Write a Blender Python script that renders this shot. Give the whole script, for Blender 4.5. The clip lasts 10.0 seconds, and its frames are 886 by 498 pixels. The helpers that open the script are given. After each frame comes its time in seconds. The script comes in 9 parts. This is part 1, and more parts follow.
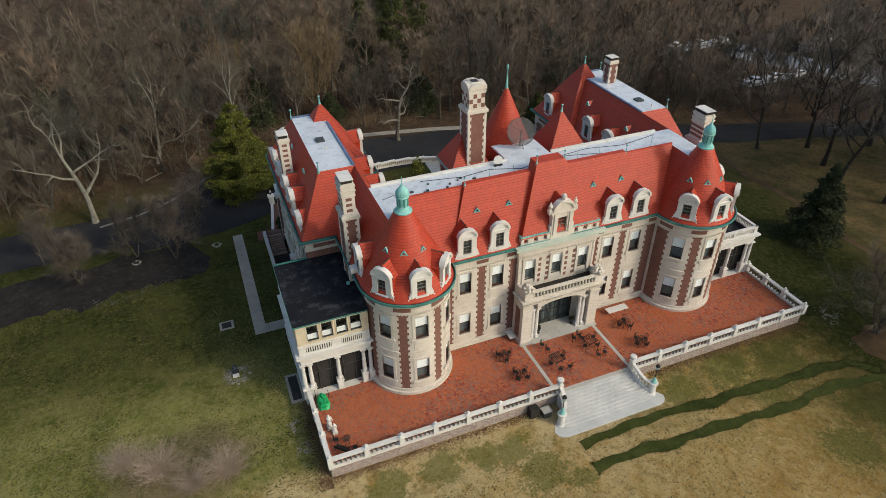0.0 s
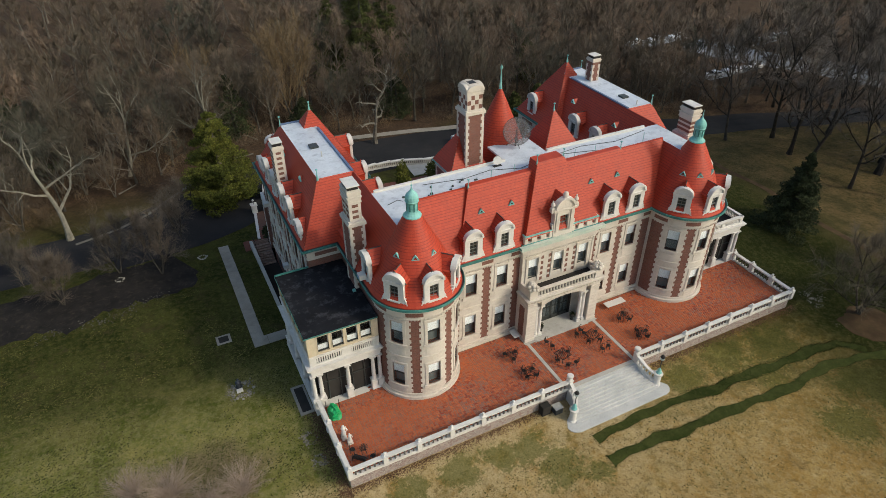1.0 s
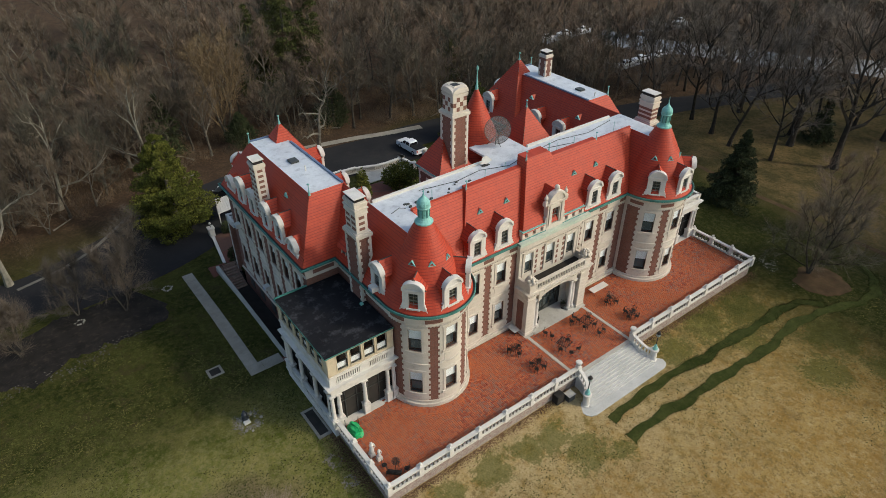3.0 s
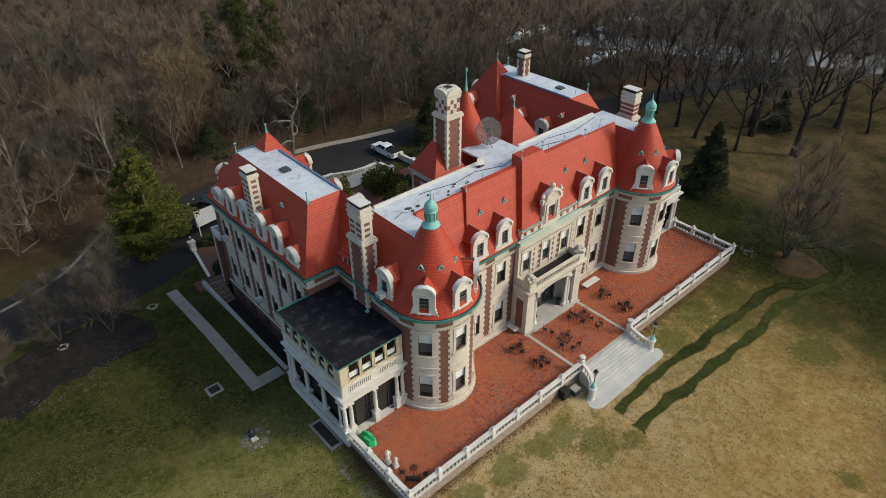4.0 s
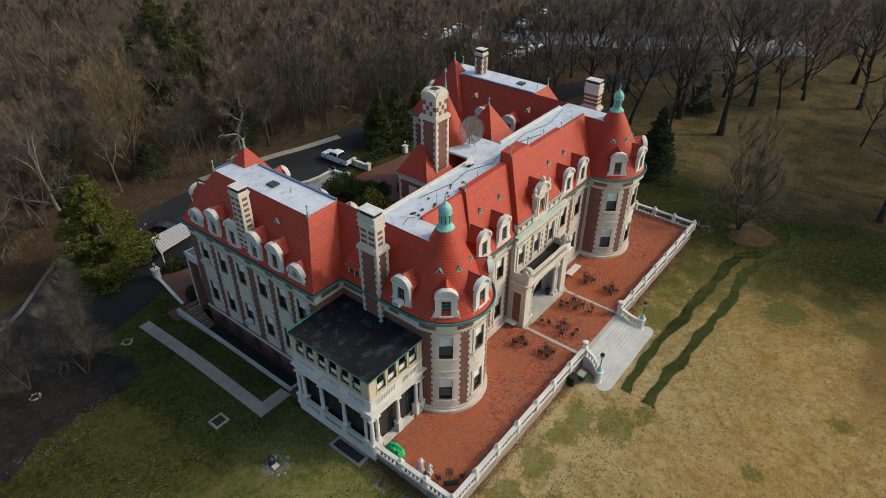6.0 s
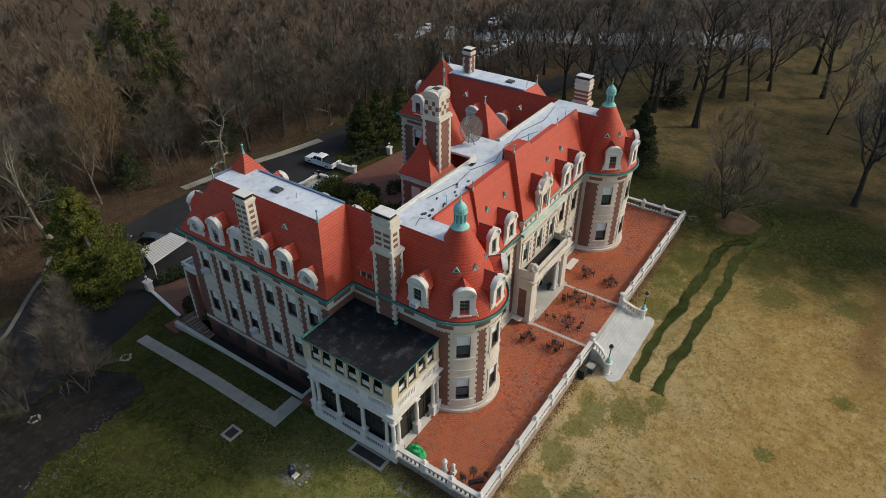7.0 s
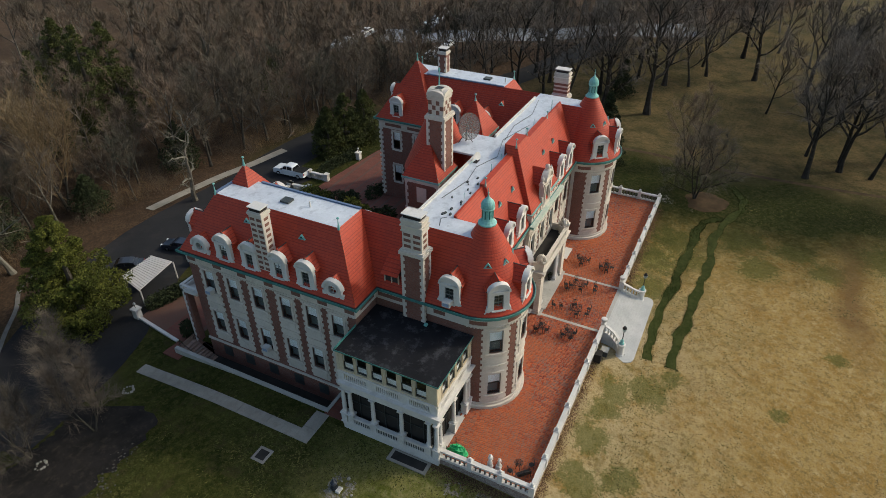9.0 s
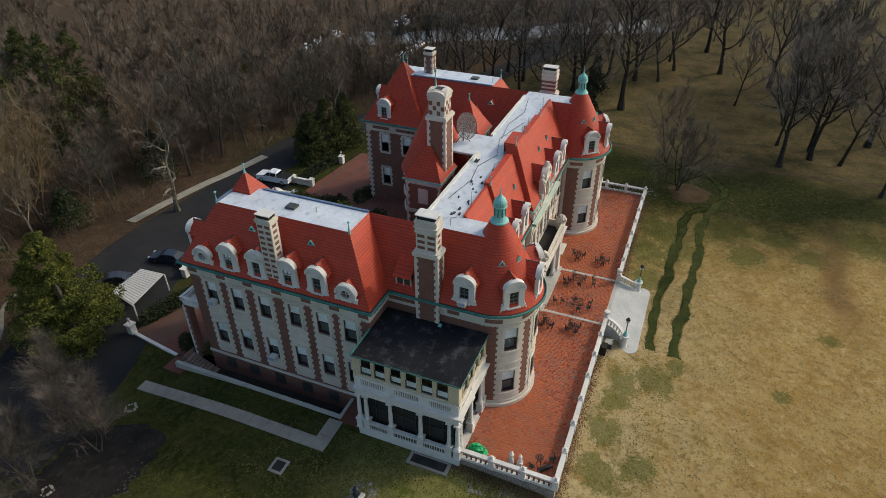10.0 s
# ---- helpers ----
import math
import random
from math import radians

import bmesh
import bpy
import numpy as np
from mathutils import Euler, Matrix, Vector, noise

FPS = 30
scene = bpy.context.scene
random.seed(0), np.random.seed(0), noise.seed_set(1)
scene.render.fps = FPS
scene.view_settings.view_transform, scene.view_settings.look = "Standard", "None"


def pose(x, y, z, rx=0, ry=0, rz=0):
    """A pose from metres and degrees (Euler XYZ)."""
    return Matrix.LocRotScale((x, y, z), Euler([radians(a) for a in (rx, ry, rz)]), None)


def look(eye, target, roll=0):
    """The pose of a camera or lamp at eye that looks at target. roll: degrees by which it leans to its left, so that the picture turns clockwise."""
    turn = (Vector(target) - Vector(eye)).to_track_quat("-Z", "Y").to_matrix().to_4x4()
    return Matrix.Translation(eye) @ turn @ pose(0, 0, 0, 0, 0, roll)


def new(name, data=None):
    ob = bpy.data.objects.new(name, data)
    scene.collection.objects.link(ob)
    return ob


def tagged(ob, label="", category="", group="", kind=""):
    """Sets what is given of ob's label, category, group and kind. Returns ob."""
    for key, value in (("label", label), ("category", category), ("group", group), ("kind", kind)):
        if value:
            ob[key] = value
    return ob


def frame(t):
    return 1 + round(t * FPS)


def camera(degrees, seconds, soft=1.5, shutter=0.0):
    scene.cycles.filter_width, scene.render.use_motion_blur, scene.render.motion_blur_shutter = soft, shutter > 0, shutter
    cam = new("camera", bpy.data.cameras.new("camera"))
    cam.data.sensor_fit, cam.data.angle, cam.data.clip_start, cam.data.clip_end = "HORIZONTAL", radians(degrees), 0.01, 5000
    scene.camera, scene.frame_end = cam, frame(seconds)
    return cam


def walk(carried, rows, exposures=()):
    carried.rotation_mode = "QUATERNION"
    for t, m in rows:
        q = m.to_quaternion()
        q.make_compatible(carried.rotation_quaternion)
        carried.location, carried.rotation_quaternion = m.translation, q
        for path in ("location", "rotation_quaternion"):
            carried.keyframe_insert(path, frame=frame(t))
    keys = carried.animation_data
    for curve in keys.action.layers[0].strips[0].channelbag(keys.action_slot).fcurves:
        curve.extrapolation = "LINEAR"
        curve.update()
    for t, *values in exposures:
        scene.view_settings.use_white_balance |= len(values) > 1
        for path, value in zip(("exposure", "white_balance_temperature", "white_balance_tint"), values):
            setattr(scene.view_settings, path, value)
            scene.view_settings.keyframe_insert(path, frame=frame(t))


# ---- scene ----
cam = camera(69.7, 10.0, soft=0.5)
PATH = [
    (0, (-29.391, -43.496, 46.695), (-28.727, -41.824, 45.43), -0.4),
    (0.5, (-31.396, -42.459, 46.755), (-30.668, -40.814, 45.489), -0.3),
    (1, (-33.392, -41.411, 46.808), (-32.592, -39.799, 45.543), -0.2),
    (1.5, (-35.356, -40.303, 46.83), (-34.484, -38.729, 45.565), -0.2),
    (2, (-37.351, -39.145, 46.843), (-36.406, -37.611, 45.581), -0.2),
    (2.5, (-39.277, -37.885, 46.868), (-38.261, -36.396, 45.607), -0.1),
    (4, (-44.403, -33.604, 46.927), (-43.196, -32.258, 45.672), 0.0),
    (4.5, (-45.938, -32.12, 46.948), (-44.675, -30.826, 45.693), 0.0),
    (5, (-47.426, -30.545, 46.962), (-46.109, -29.306, 45.708), 0.0),
    (5.5, (-48.857, -28.899, 46.991), (-47.485, -27.72, 45.738), 0.1),
    (7, (-52.76, -23.776, 46.881), (-51.267, -22.755, 45.63), 0.1),
    (7.5, (-53.988, -22.052, 46.829), (-52.458, -21.081, 45.581), 0.0),
    (8, (-55.103, -20.318, 46.753), (-53.541, -19.4, 45.506), -0.1),
    (8.5, (-56.156, -18.6, 46.677), (-54.563, -17.732, 45.431), -0.2),
    (9, (-57.082, -16.831, 46.598), (-55.461, -16.016, 45.354), -0.3),
    (9.5, (-57.952, -14.989, 46.553), (-56.304, -14.229, 45.31), -0.4),
    (10, (-58.829, -13.043, 46.531), (-57.153, -12.344, 45.29), -0.4),
]
walk(cam, [(t, look(eye, target, roll)) for t, eye, target, roll in PATH], [(0, -0.26, 6500, 2), (10, -0.26, 6500, 2)])

# ---- light ----
SUN_AZ, SUN_EL = -48.0, 36.0   # the sun's bearing (degrees from +x, towards +y) and height
world = bpy.data.worlds.new("sky")
scene.world = world
world.use_nodes = True
wn = world.node_tree
sky = wn.nodes.new("ShaderNodeTexSky")
sky.sky_type = 'NISHITA'
sky.sun_disc = False
sky.sun_elevation, sky.sun_rotation = radians(SUN_EL), radians(90 - SUN_AZ)
sky.air_density, sky.dust_density = 1.0, 3.0
wn.links.new(sky.outputs[0], wn.nodes["Background"].inputs[0])
wn.nodes["Background"].inputs[1].default_value = 0.22
sun_data = bpy.data.lights.new("sun", 'SUN')
sun_data.energy, sun_data.angle, sun_data.color = 2.05, radians(5.0), (1.0, 0.88, 0.74)
sun_ob = new("sun", sun_data)
sx, sy, sz = math.cos(radians(SUN_EL)) * math.cos(radians(SUN_AZ)), math.cos(radians(SUN_EL)) * math.sin(radians(SUN_AZ)), math.sin(radians(SUN_EL))
sun_ob.matrix_world = look((sx * 200, sy * 200, sz * 200), (0, 0, 0))


# ---- materials ----
def node_mat(name):
    m = bpy.data.materials.new(name)
    m.use_nodes = True
    nt = m.node_tree
    return m, nt, nt.nodes["Principled BSDF"]


def add(nt, kind, **props):
    n = nt.nodes.new(kind)
    for k, v in props.items():
        if k == "op":
            n.operation = v
        elif k == "dtype":
            n.data_type = v
        elif k == "blend":
            n.blend_type = v
    return n


def maths(nt, op, a, b=None):
    n = add(nt, "ShaderNodeMath", op=op)
    for i, v in enumerate((a, b)):
        if v is None:
            continue
        if isinstance(v, (int, float)):
            n.inputs[i].default_value = v
        else:
            nt.links.new(v, n.inputs[i])
    return n.outputs[0]


def mix(nt, fac, a, b, blend='MIX'):
    n = add(nt, "ShaderNodeMix", dtype='RGBA', blend=blend)
    for i, v in ((0, fac), (6, a), (7, b)):
        if isinstance(v, (int, float)):
            n.inputs[i].default_value = v
        elif isinstance(v, tuple):
            n.inputs[i].default_value = (*v, 1)
        else:
            nt.links.new(v, n.inputs[i])
    return n.outputs[2]


def noise_fac(nt, vec, scale, detail=3.0, rough=0.55, lo=0.35, hi=0.65):
    n = add(nt, "ShaderNodeTexNoise")
    n.inputs["Scale"].default_value, n.inputs["Detail"].default_value, n.inputs["Roughness"].default_value = scale, detail, rough
    nt.links.new(vec, n.inputs["Vector"])
    r = add(nt, "ShaderNodeMapRange")
    r.inputs[1].default_value, r.inputs[2].default_value = lo, hi
    nt.links.new(n.outputs[0], r.inputs[0])
    return r.outputs[0]


def bump(nt, bsdf, height, strength, dist):
    b = add(nt, "ShaderNodeBump")
    b.inputs["Strength"].default_value, b.inputs["Distance"].default_value = strength, dist
    nt.links.new(height, b.inputs["Height"])
    nt.links.new(b.outputs[0], bsdf.inputs["Normal"])


def coords(nt):
    return add(nt, "ShaderNodeTexCoord").outputs["Object"]


def plain(name, c1, c2, rough=0.8, big=0.5, small=9.0, stain=None, stain_amount=0.35, relief=0.3, dist=0.02, metal=0.0, island=0.0, rand=0.0):
    """Two-scale colour, fine grain, blotchy stains and a light relief."""
    m, nt, p = node_mat(name)
    v = coords(nt)
    a = mix(nt, noise_fac(nt, v, big, 4), c1, c2)
    g = noise_fac(nt, v, small, 5, 0.65, 0.25, 0.75)
    a = mix(nt, maths(nt, 'MULTIPLY', g, 0.35), a, tuple(0.55 * c for c in c1))
    if stain:
        a = mix(nt, maths(nt, 'MULTIPLY', noise_fac(nt, v, big * 2.7, 6, 0.7, 0.52, 0.75), stain_amount), a, stain)
    if island or rand:
        src = add(nt, "ShaderNodeNewGeometry").outputs["Random Per Island"] if island else add(nt, "ShaderNodeObjectInfo").outputs["Random"]
        k = island or rand
        h = add(nt, "ShaderNodeHueSaturation")
        h.inputs["Value"].default_value = 1
        nt.links.new(maths(nt, 'ADD', maths(nt, 'MULTIPLY', src, 2 * k), 1 - k), h.inputs["Value"])
        nt.links.new(a, h.inputs["Color"])
        a = h.outputs[0]
    nt.links.new(a, p.inputs["Base Color"])
    p.inputs["Roughness"].default_value, p.inputs["Metallic"].default_value = rough, metal
    if rough >= 0.8:      # dry, matt surfaces
        p.inputs["Specular IOR Level"].default_value = 0.15
    if relief:
        bump(nt, p, g, relief, dist)
    return m


def wall_uv(nt, zscale=1.0):
    """Along-the-wall and up coordinates for upright or sloping faces."""
    v = coords(nt)
    s = add(nt, "ShaderNodeSeparateXYZ")
    nt.links.new(v, s.inputs[0])
    n = add(nt, "ShaderNodeSeparateXYZ")
    nt.links.new(add(nt, "ShaderNodeNewGeometry").outputs["Normal"], n.inputs[0])
    sel = maths(nt, 'GREATER_THAN', maths(nt, 'ABSOLUTE', n.outputs[0]), maths(nt, 'ABSOLUTE', n.outputs[1]))
    u = maths(nt, 'ADD', maths(nt, 'MULTIPLY', s.outputs[1], sel), maths(nt, 'MULTIPLY', s.outputs[0], maths(nt, 'SUBTRACT', 1, sel)))
    c = add(nt, "ShaderNodeCombineXYZ")
    nt.links.new(u, c.inputs[0])
    nt.links.new(maths(nt, 'MULTIPLY', s.outputs[2], zscale), c.inputs[1])
    return c.outputs[0], v


def masonry(name, c1, c2, mortar, w, h, gap, rough=0.85, zscale=1.0, stain=None, stain_amount=0.4, relief=0.5, offset=0.5):
    m, nt, p = node_mat(name)
    uv, v = wall_uv(nt, zscale)
    b = add(nt, "ShaderNodeTexBrick")
    b.offset = offset
    b.inputs["Color1"].default_value, b.inputs["Color2"].default_value, b.inputs["Mortar"].default_value = (*c1, 1), (*c2, 1), (*mortar, 1)
    b.inputs["Scale"].default_value, b.inputs["Mortar Size"].default_value, b.inputs["Brick Width"].default_value, b.inputs["Row Height"].default_value = 1, gap, w, h
    nt.links.new(uv, b.inputs["Vector"])
    a = mix(nt, maths(nt, 'MULTIPLY', noise_fac(nt, v, 0.7, 5), 0.3), b.outputs[0], tuple(0.6 * c for c in c1))
    g = noise_fac(nt, v, 7, 5, 0.7, 0.3, 0.7)
    a = mix(nt, maths(nt, 'MULTIPLY', g, 0.25), a, tuple(min(1, 1.5 * c) for c in c2))
    if stain:
        a = mix(nt, maths(nt, 'MULTIPLY', noise_fac(nt, v, 1.3, 6, 0.7, 0.5, 0.8), stain_amount), a, stain)
    nt.links.new(a, p.inputs["Base Color"])
    p.inputs["Roughness"].default_value = rough
    bump(nt, p, maths(nt, 'SUBTRACT', g, b.outputs["Fac"]), relief, 0.02)
    return m


STONE = plain("limestone", (0.645, 0.585, 0.51), (0.565, 0.505, 0.43), 0.85, 0.35, 6, (0.30, 0.25, 0.20), 0.5)
WHITE = plain("white_painted_stone", (0.68, 0.65, 0.61), (0.60, 0.57, 0.525), 0.75, 0.4, 6, (0.35, 0.31, 0.26), 0.4)
BRICK = masonry("brown_brick", (0.14, 0.052, 0.036), (0.21, 0.080, 0.055), (0.16, 0.12, 0.095), 0.24, 0.085, 0.012)


def tile_mat():
    """Red clay tiles: courses with a shadow line, each tile a little different."""
    m, nt, p = node_mat("red_roof_tile")
    uv, v = wall_uv(nt, 1.16)
    rows = add(nt, "ShaderNodeTexBrick")
    rows.offset = 0.5
    rows.inputs["Color1"].default_value, rows.inputs["Color2"].default_value, rows.inputs["Mortar"].default_value = (0.31, 0.030, 0.012, 1), (0.47, 0.058, 0.022, 1), (0.27, 0.031, 0.013, 1)
    rows.inputs["Scale"].default_value, rows.inputs["Mortar Size"].default_value, rows.inputs["Brick Width"].default_value, rows.inputs["Row Height"].default_value = 1, 0.006, 0.21, 0.27
    nt.links.new(uv, rows.inputs["Vector"])
    a = mix(nt, 0.55, rows.outputs[0], (0.405, 0.043, 0.016))
    s = add(nt, "ShaderNodeSeparateXYZ")
    nt.links.new(uv, s.inputs[0])
    edge = maths(nt, 'FRACT', maths(nt, 'DIVIDE', s.outputs[1], 0.27))
    # shadow at each course edge, painted as a darker red stripe
    line = maths(nt, 'LESS_THAN', edge, 0.22)
    a = mix(nt, maths(nt, 'MULTIPLY', line, 0.7), a, (0.16, 0.018, 0.009))
    a = mix(nt, maths(nt, 'MULTIPLY', noise_fac(nt, v, 0.8, 7, 0.75, 0.45, 0.7), 0.45), a, (0.25, 0.038, 0.024))
    a = mix(nt, maths(nt, 'MULTIPLY', noise_fac(nt, v, 7, 5, 0.7, 0.4, 0.7), 0.25), a, (0.46, 0.052, 0.020))
    nt.links.new(a, p.inputs["Base Color"])
    p.inputs["Roughness"].default_value = 0.55
    p.inputs["Specular IOR Level"].default_value = 0.3
    bump(nt, p, maths(nt, 'ADD', edge, maths(nt, 'MULTIPLY', noise_fac(nt, v, 9, 4), 0.4)), 0.35, 0.03)
    return m


TILE = tile_mat()
PINKTWIG = plain("pinkish_twigs", (0.32, 0.245, 0.19), (0.42, 0.33, 0.26), 0.95, 0.8, 3, relief=0)
COPPER = plain("green_copper", (0.15, 0.41, 0.37), (0.26, 0.53, 0.49), 0.6, 1.2, 8, (0.05, 0.17, 0.16), 0.7)
def rubble_mat():
    """Rough field stones, pink, brown and grey, in pale mortar."""
    m, nt, p = node_mat("terrace_rubble")
    v = coords(nt)
    c = add(nt, "ShaderNodeTexVoronoi")
    c.inputs["Scale"].default_value = 3.6
    nt.links.new(v, c.inputs["Vector"])
    e = add(nt, "ShaderNodeTexVoronoi")
    e.feature = 'DISTANCE_TO_EDGE'
    e.inputs["Scale"].default_value = 3.6
    nt.links.new(v, e.inputs["Vector"])
    s = add(nt, "ShaderNodeSeparateColor")
    nt.links.new(c.outputs["Color"], s.inputs[0])
    a = mix(nt, s.outputs[0], (0.24, 0.15, 0.125), (0.38, 0.30, 0.265))
    a = mix(nt, maths(nt, 'MULTIPLY', s.outputs[1], 0.5), a, (0.20, 0.185, 0.175))
    a = mix(nt, maths(nt, 'LESS_THAN', e.outputs["Distance"], 0.05), a, (0.40, 0.36, 0.32))
    a = mix(nt, maths(nt, 'MULTIPLY', noise_fac(nt, v, 8, 5), 0.35), a, (0.12, 0.085, 0.07))
    nt.links.new(a, p.inputs["Base Color"])
    p.inputs["Roughness"].default_value = 0.9
    bump(nt, p, e.outputs["Distance"], 0.7, 0.08)
    return m


FIELDSTONE = rubble_mat()
GUTTER = plain("dark_green_copper", (0.032, 0.145, 0.13), (0.075, 0.25, 0.22), 0.55, 0.9, 8, (0.02, 0.05, 0.05), 0.7)
# grey-blue that paints dim rooms and sky reflections behind the panes
ROOM = plain("painted_dim_room", (0.15, 0.175, 0.18), (0.20, 0.22, 0.225), 0.9, 1, 4, relief=0)
DECK = plain("white_roof_membrane", (0.52, 0.55, 0.60), (0.64, 0.67, 0.71), 0.45, 0.4, 4, (0.24, 0.26, 0.30), 0.85)
BLUE = plain("blue_flashing", (0.085, 0.125, 0.21), (0.13, 0.18, 0.28), 0.45, 1.0, 6)
PALE = plain("pale_worn_stone", (0.46, 0.46, 0.445), (0.56, 0.55, 0.53), 0.8, 0.5, 7, (0.34, 0.33, 0.31), 0.5)
DARKSTONE = plain("dark_stone", (0.13, 0.12, 0.11), (0.20, 0.18, 0.16), 0.9, 0.8, 7)
BLACK = plain("black_roofing_felt", (0.009, 0.009, 0.011), (0.016, 0.016, 0.019), 0.8, 0.35, 5, (0.09, 0.092, 0.10), 0.75)
CREAM = plain("cream_painted_wood", (0.62, 0.53, 0.38), (0.54, 0.45, 0.31), 0.6, 0.6, 7, (0.30, 0.25, 0.18), 0.4)
LIGHTSASH = plain("pale_sash_paint", (0.50, 0.50, 0.47), (0.58, 0.57, 0.54), 0.6, 2, 20)
BLIND, bn, bp = node_mat("white_blind")
bn.links.new(mix(bn, noise_fac(bn, coords(bn), 3.0, 4), (0.88, 0.89, 0.90), (0.94, 0.945, 0.95)), bp.inputs["Base Color"])
bp.inputs["Roughness"].default_value = 0.85
FRAME = plain("grey_window_frame", (0.16, 0.165, 0.155), (0.22, 0.22, 0.21), 0.6, 2, 20)
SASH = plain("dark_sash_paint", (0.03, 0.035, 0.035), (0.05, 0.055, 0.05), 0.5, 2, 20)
IRON = plain("black_wrought_iron", (0.018, 0.017, 0.016), (0.035, 0.03, 0.028), 0.5, 3, 20, metal=0.4)
# near-black that paints the shade of rooms, recesses and openings
DARK = plain("painted_dark", (0.03, 0.028, 0.025), (0.045, 0.04, 0.036), 0.9, 1, 4)
CONC = plain("concrete", (0.40, 0.385, 0.345), (0.50, 0.475, 0.43), 0.85, 0.5, 8, (0.20, 0.19, 0.17), 0.5)
RUBBLE = masonry("rubble_stone_wall", (0.22, 0.13, 0.10), (0.34, 0.24, 0.19), (0.16, 0.12, 0.10), 0.42, 0.22, 0.03, stain=(0.10, 0.07, 0.06))
ASPHALT = plain("asphalt", (0.020, 0.020, 0.022), (0.032, 0.031, 0.032), 0.9, 0.12, 3, (0.05, 0.042, 0.036), 0.4)


def paver_mat(name, single, grey=0.2):
    """Worn bricks from orange and red to grey-purple, with dull and orange areas across the terrace."""
    m, nt, p = node_mat(name)
    g_ = add(nt, "ShaderNodeNewGeometry")
    v = g_.outputs["Position"]
    o = add(nt, "ShaderNodeObjectInfo").outputs["Random"] if single else g_.outputs["Random Per Island"]
    a = mix(nt, o, (0.34, 0.070, 0.030), (0.50, 0.140, 0.056))
    two = maths(nt, 'FRACT', maths(nt, 'MULTIPLY', o, 17.3))
    a = mix(nt, maths(nt, 'MULTIPLY', maths(nt, 'GREATER_THAN', two, 1 - grey), 0.7), a, (0.22, 0.13, 0.105))
    a = mix(nt, maths(nt, 'MULTIPLY', maths(nt, 'LESS_THAN', two, 0.13), 0.8), a, (0.23, 0.036, 0.022))
    a = mix(nt, maths(nt, 'MULTIPLY', noise_fac(nt, v, 0.21, 5, 0.6, 0.44, 0.60), 0.6), a, (0.48, 0.125, 0.040))
    a = mix(nt, maths(nt, 'MULTIPLY', noise_fac(nt, v, 0.5, 7, 0.75, 0.54, 0.68), 0.4), a, (0.26, 0.165, 0.13))
    gr_ = noise_fac(nt, v, 14, 5, 0.7, 0.3, 0.7)
    a = mix(nt, maths(nt, 'MULTIPLY', gr_, 0.3), a, (0.15, 0.06, 0.04))
    nt.links.new(a, p.inputs["Base Color"])
    p.inputs["Roughness"].default_value = 0.85
    p.inputs["Specular IOR Level"].default_value = 0.2
    bump(nt, p, gr_, 0.3, 0.01)
    return m


PAVER, PAVER_SINGLE = paver_mat("terrace_brick_paver", False), paver_mat("terrace_brick_paver_single", True)
RINGPAVER = paver_mat("grey_brown_paver", False, 0.45)
JOINT = plain("sandy_joint", (0.22, 0.165, 0.135), (0.16, 0.115, 0.09), 0.95, 1, 8)
BARK = plain("grey_brown_bark", (0.065, 0.057, 0.046), (0.13, 0.115, 0.092), 0.95, 1.5, 8, rand=0.45)
PALEBARK = plain("pale_bark", (0.17, 0.155, 0.125), (0.27, 0.25, 0.20), 0.9, 1.5, 8, (0.12, 0.12, 0.07), 0.6)


def twig_mat(name, cool, warm, patch):
    """Each tree has its own tone, from grey to tan."""
    m, nt, p = node_mat(name)
    o = add(nt, "ShaderNodeObjectInfo").outputs["Random"]
    a = mix(nt, o, cool, warm)
    c = coords(nt)
    a = mix(nt, maths(nt, 'MULTIPLY', noise_fac(nt, c, 0.075, 2, 0.5, 0.5, 0.62), 0.6), a, patch)
    a = mix(nt, maths(nt, 'MULTIPLY', noise_fac(nt, c, 0.35, 4), 0.35), a, tuple(0.6 * q for q in cool))
    nt.links.new(a, p.inputs["Base Color"])
    p.inputs["Roughness"].default_value = 0.95
    p.inputs["Specular IOR Level"].default_value = 0.15
    return m


TWIG = twig_mat("bare_twigs", (0.080, 0.078, 0.058), (0.215, 0.152, 0.108), (0.195, 0.143, 0.10))
TANTWIG = twig_mat("tan_twigs", (0.19, 0.135, 0.075), (0.25, 0.17, 0.095), (0.21, 0.15, 0.08))
DARKTWIG = twig_mat("dark_twigs", (0.085, 0.075, 0.062), (0.15, 0.118, 0.09), (0.12, 0.098, 0.072))
LAWNTWIG = twig_mat("lawn_tree_twigs", (0.125, 0.108, 0.09), (0.20, 0.162, 0.128), (0.17, 0.14, 0.11))
# limbs paler than trunks: sunlight on the branches put into the bark colour
LIMB = plain("sunlit_pale_limbs", (0.12, 0.104, 0.082), (0.22, 0.195, 0.16), 0.95, 1.5, 8, rand=0.45)
# bark darkened to paint trunks and limbs as backlit
DARKBARK = plain("backlit_dark_bark", (0.034, 0.029, 0.023), (0.062, 0.053, 0.042), 0.95, 1.5, 8, rand=0.3)
OLDKERB = plain("weathered_kerb", (0.15, 0.14, 0.12), (0.22, 0.205, 0.18), 0.9, 0.6, 7, (0.08, 0.07, 0.05), 0.5)
WALK = plain("worn_walk_concrete", (0.27, 0.245, 0.205), (0.35, 0.32, 0.27), 0.9, 0.6, 7, (0.15, 0.13, 0.10), 0.5)
NEEDLE = plain("evergreen_foliage", (0.056, 0.066, 0.011), (0.112, 0.114, 0.020), 0.8, 0.5, 3, relief=0, island=0.6)
PINE = plain("pine_foliage", (0.034, 0.042, 0.012), (0.066, 0.070, 0.018), 0.85, 0.6, 3, relief=0, island=0.5)
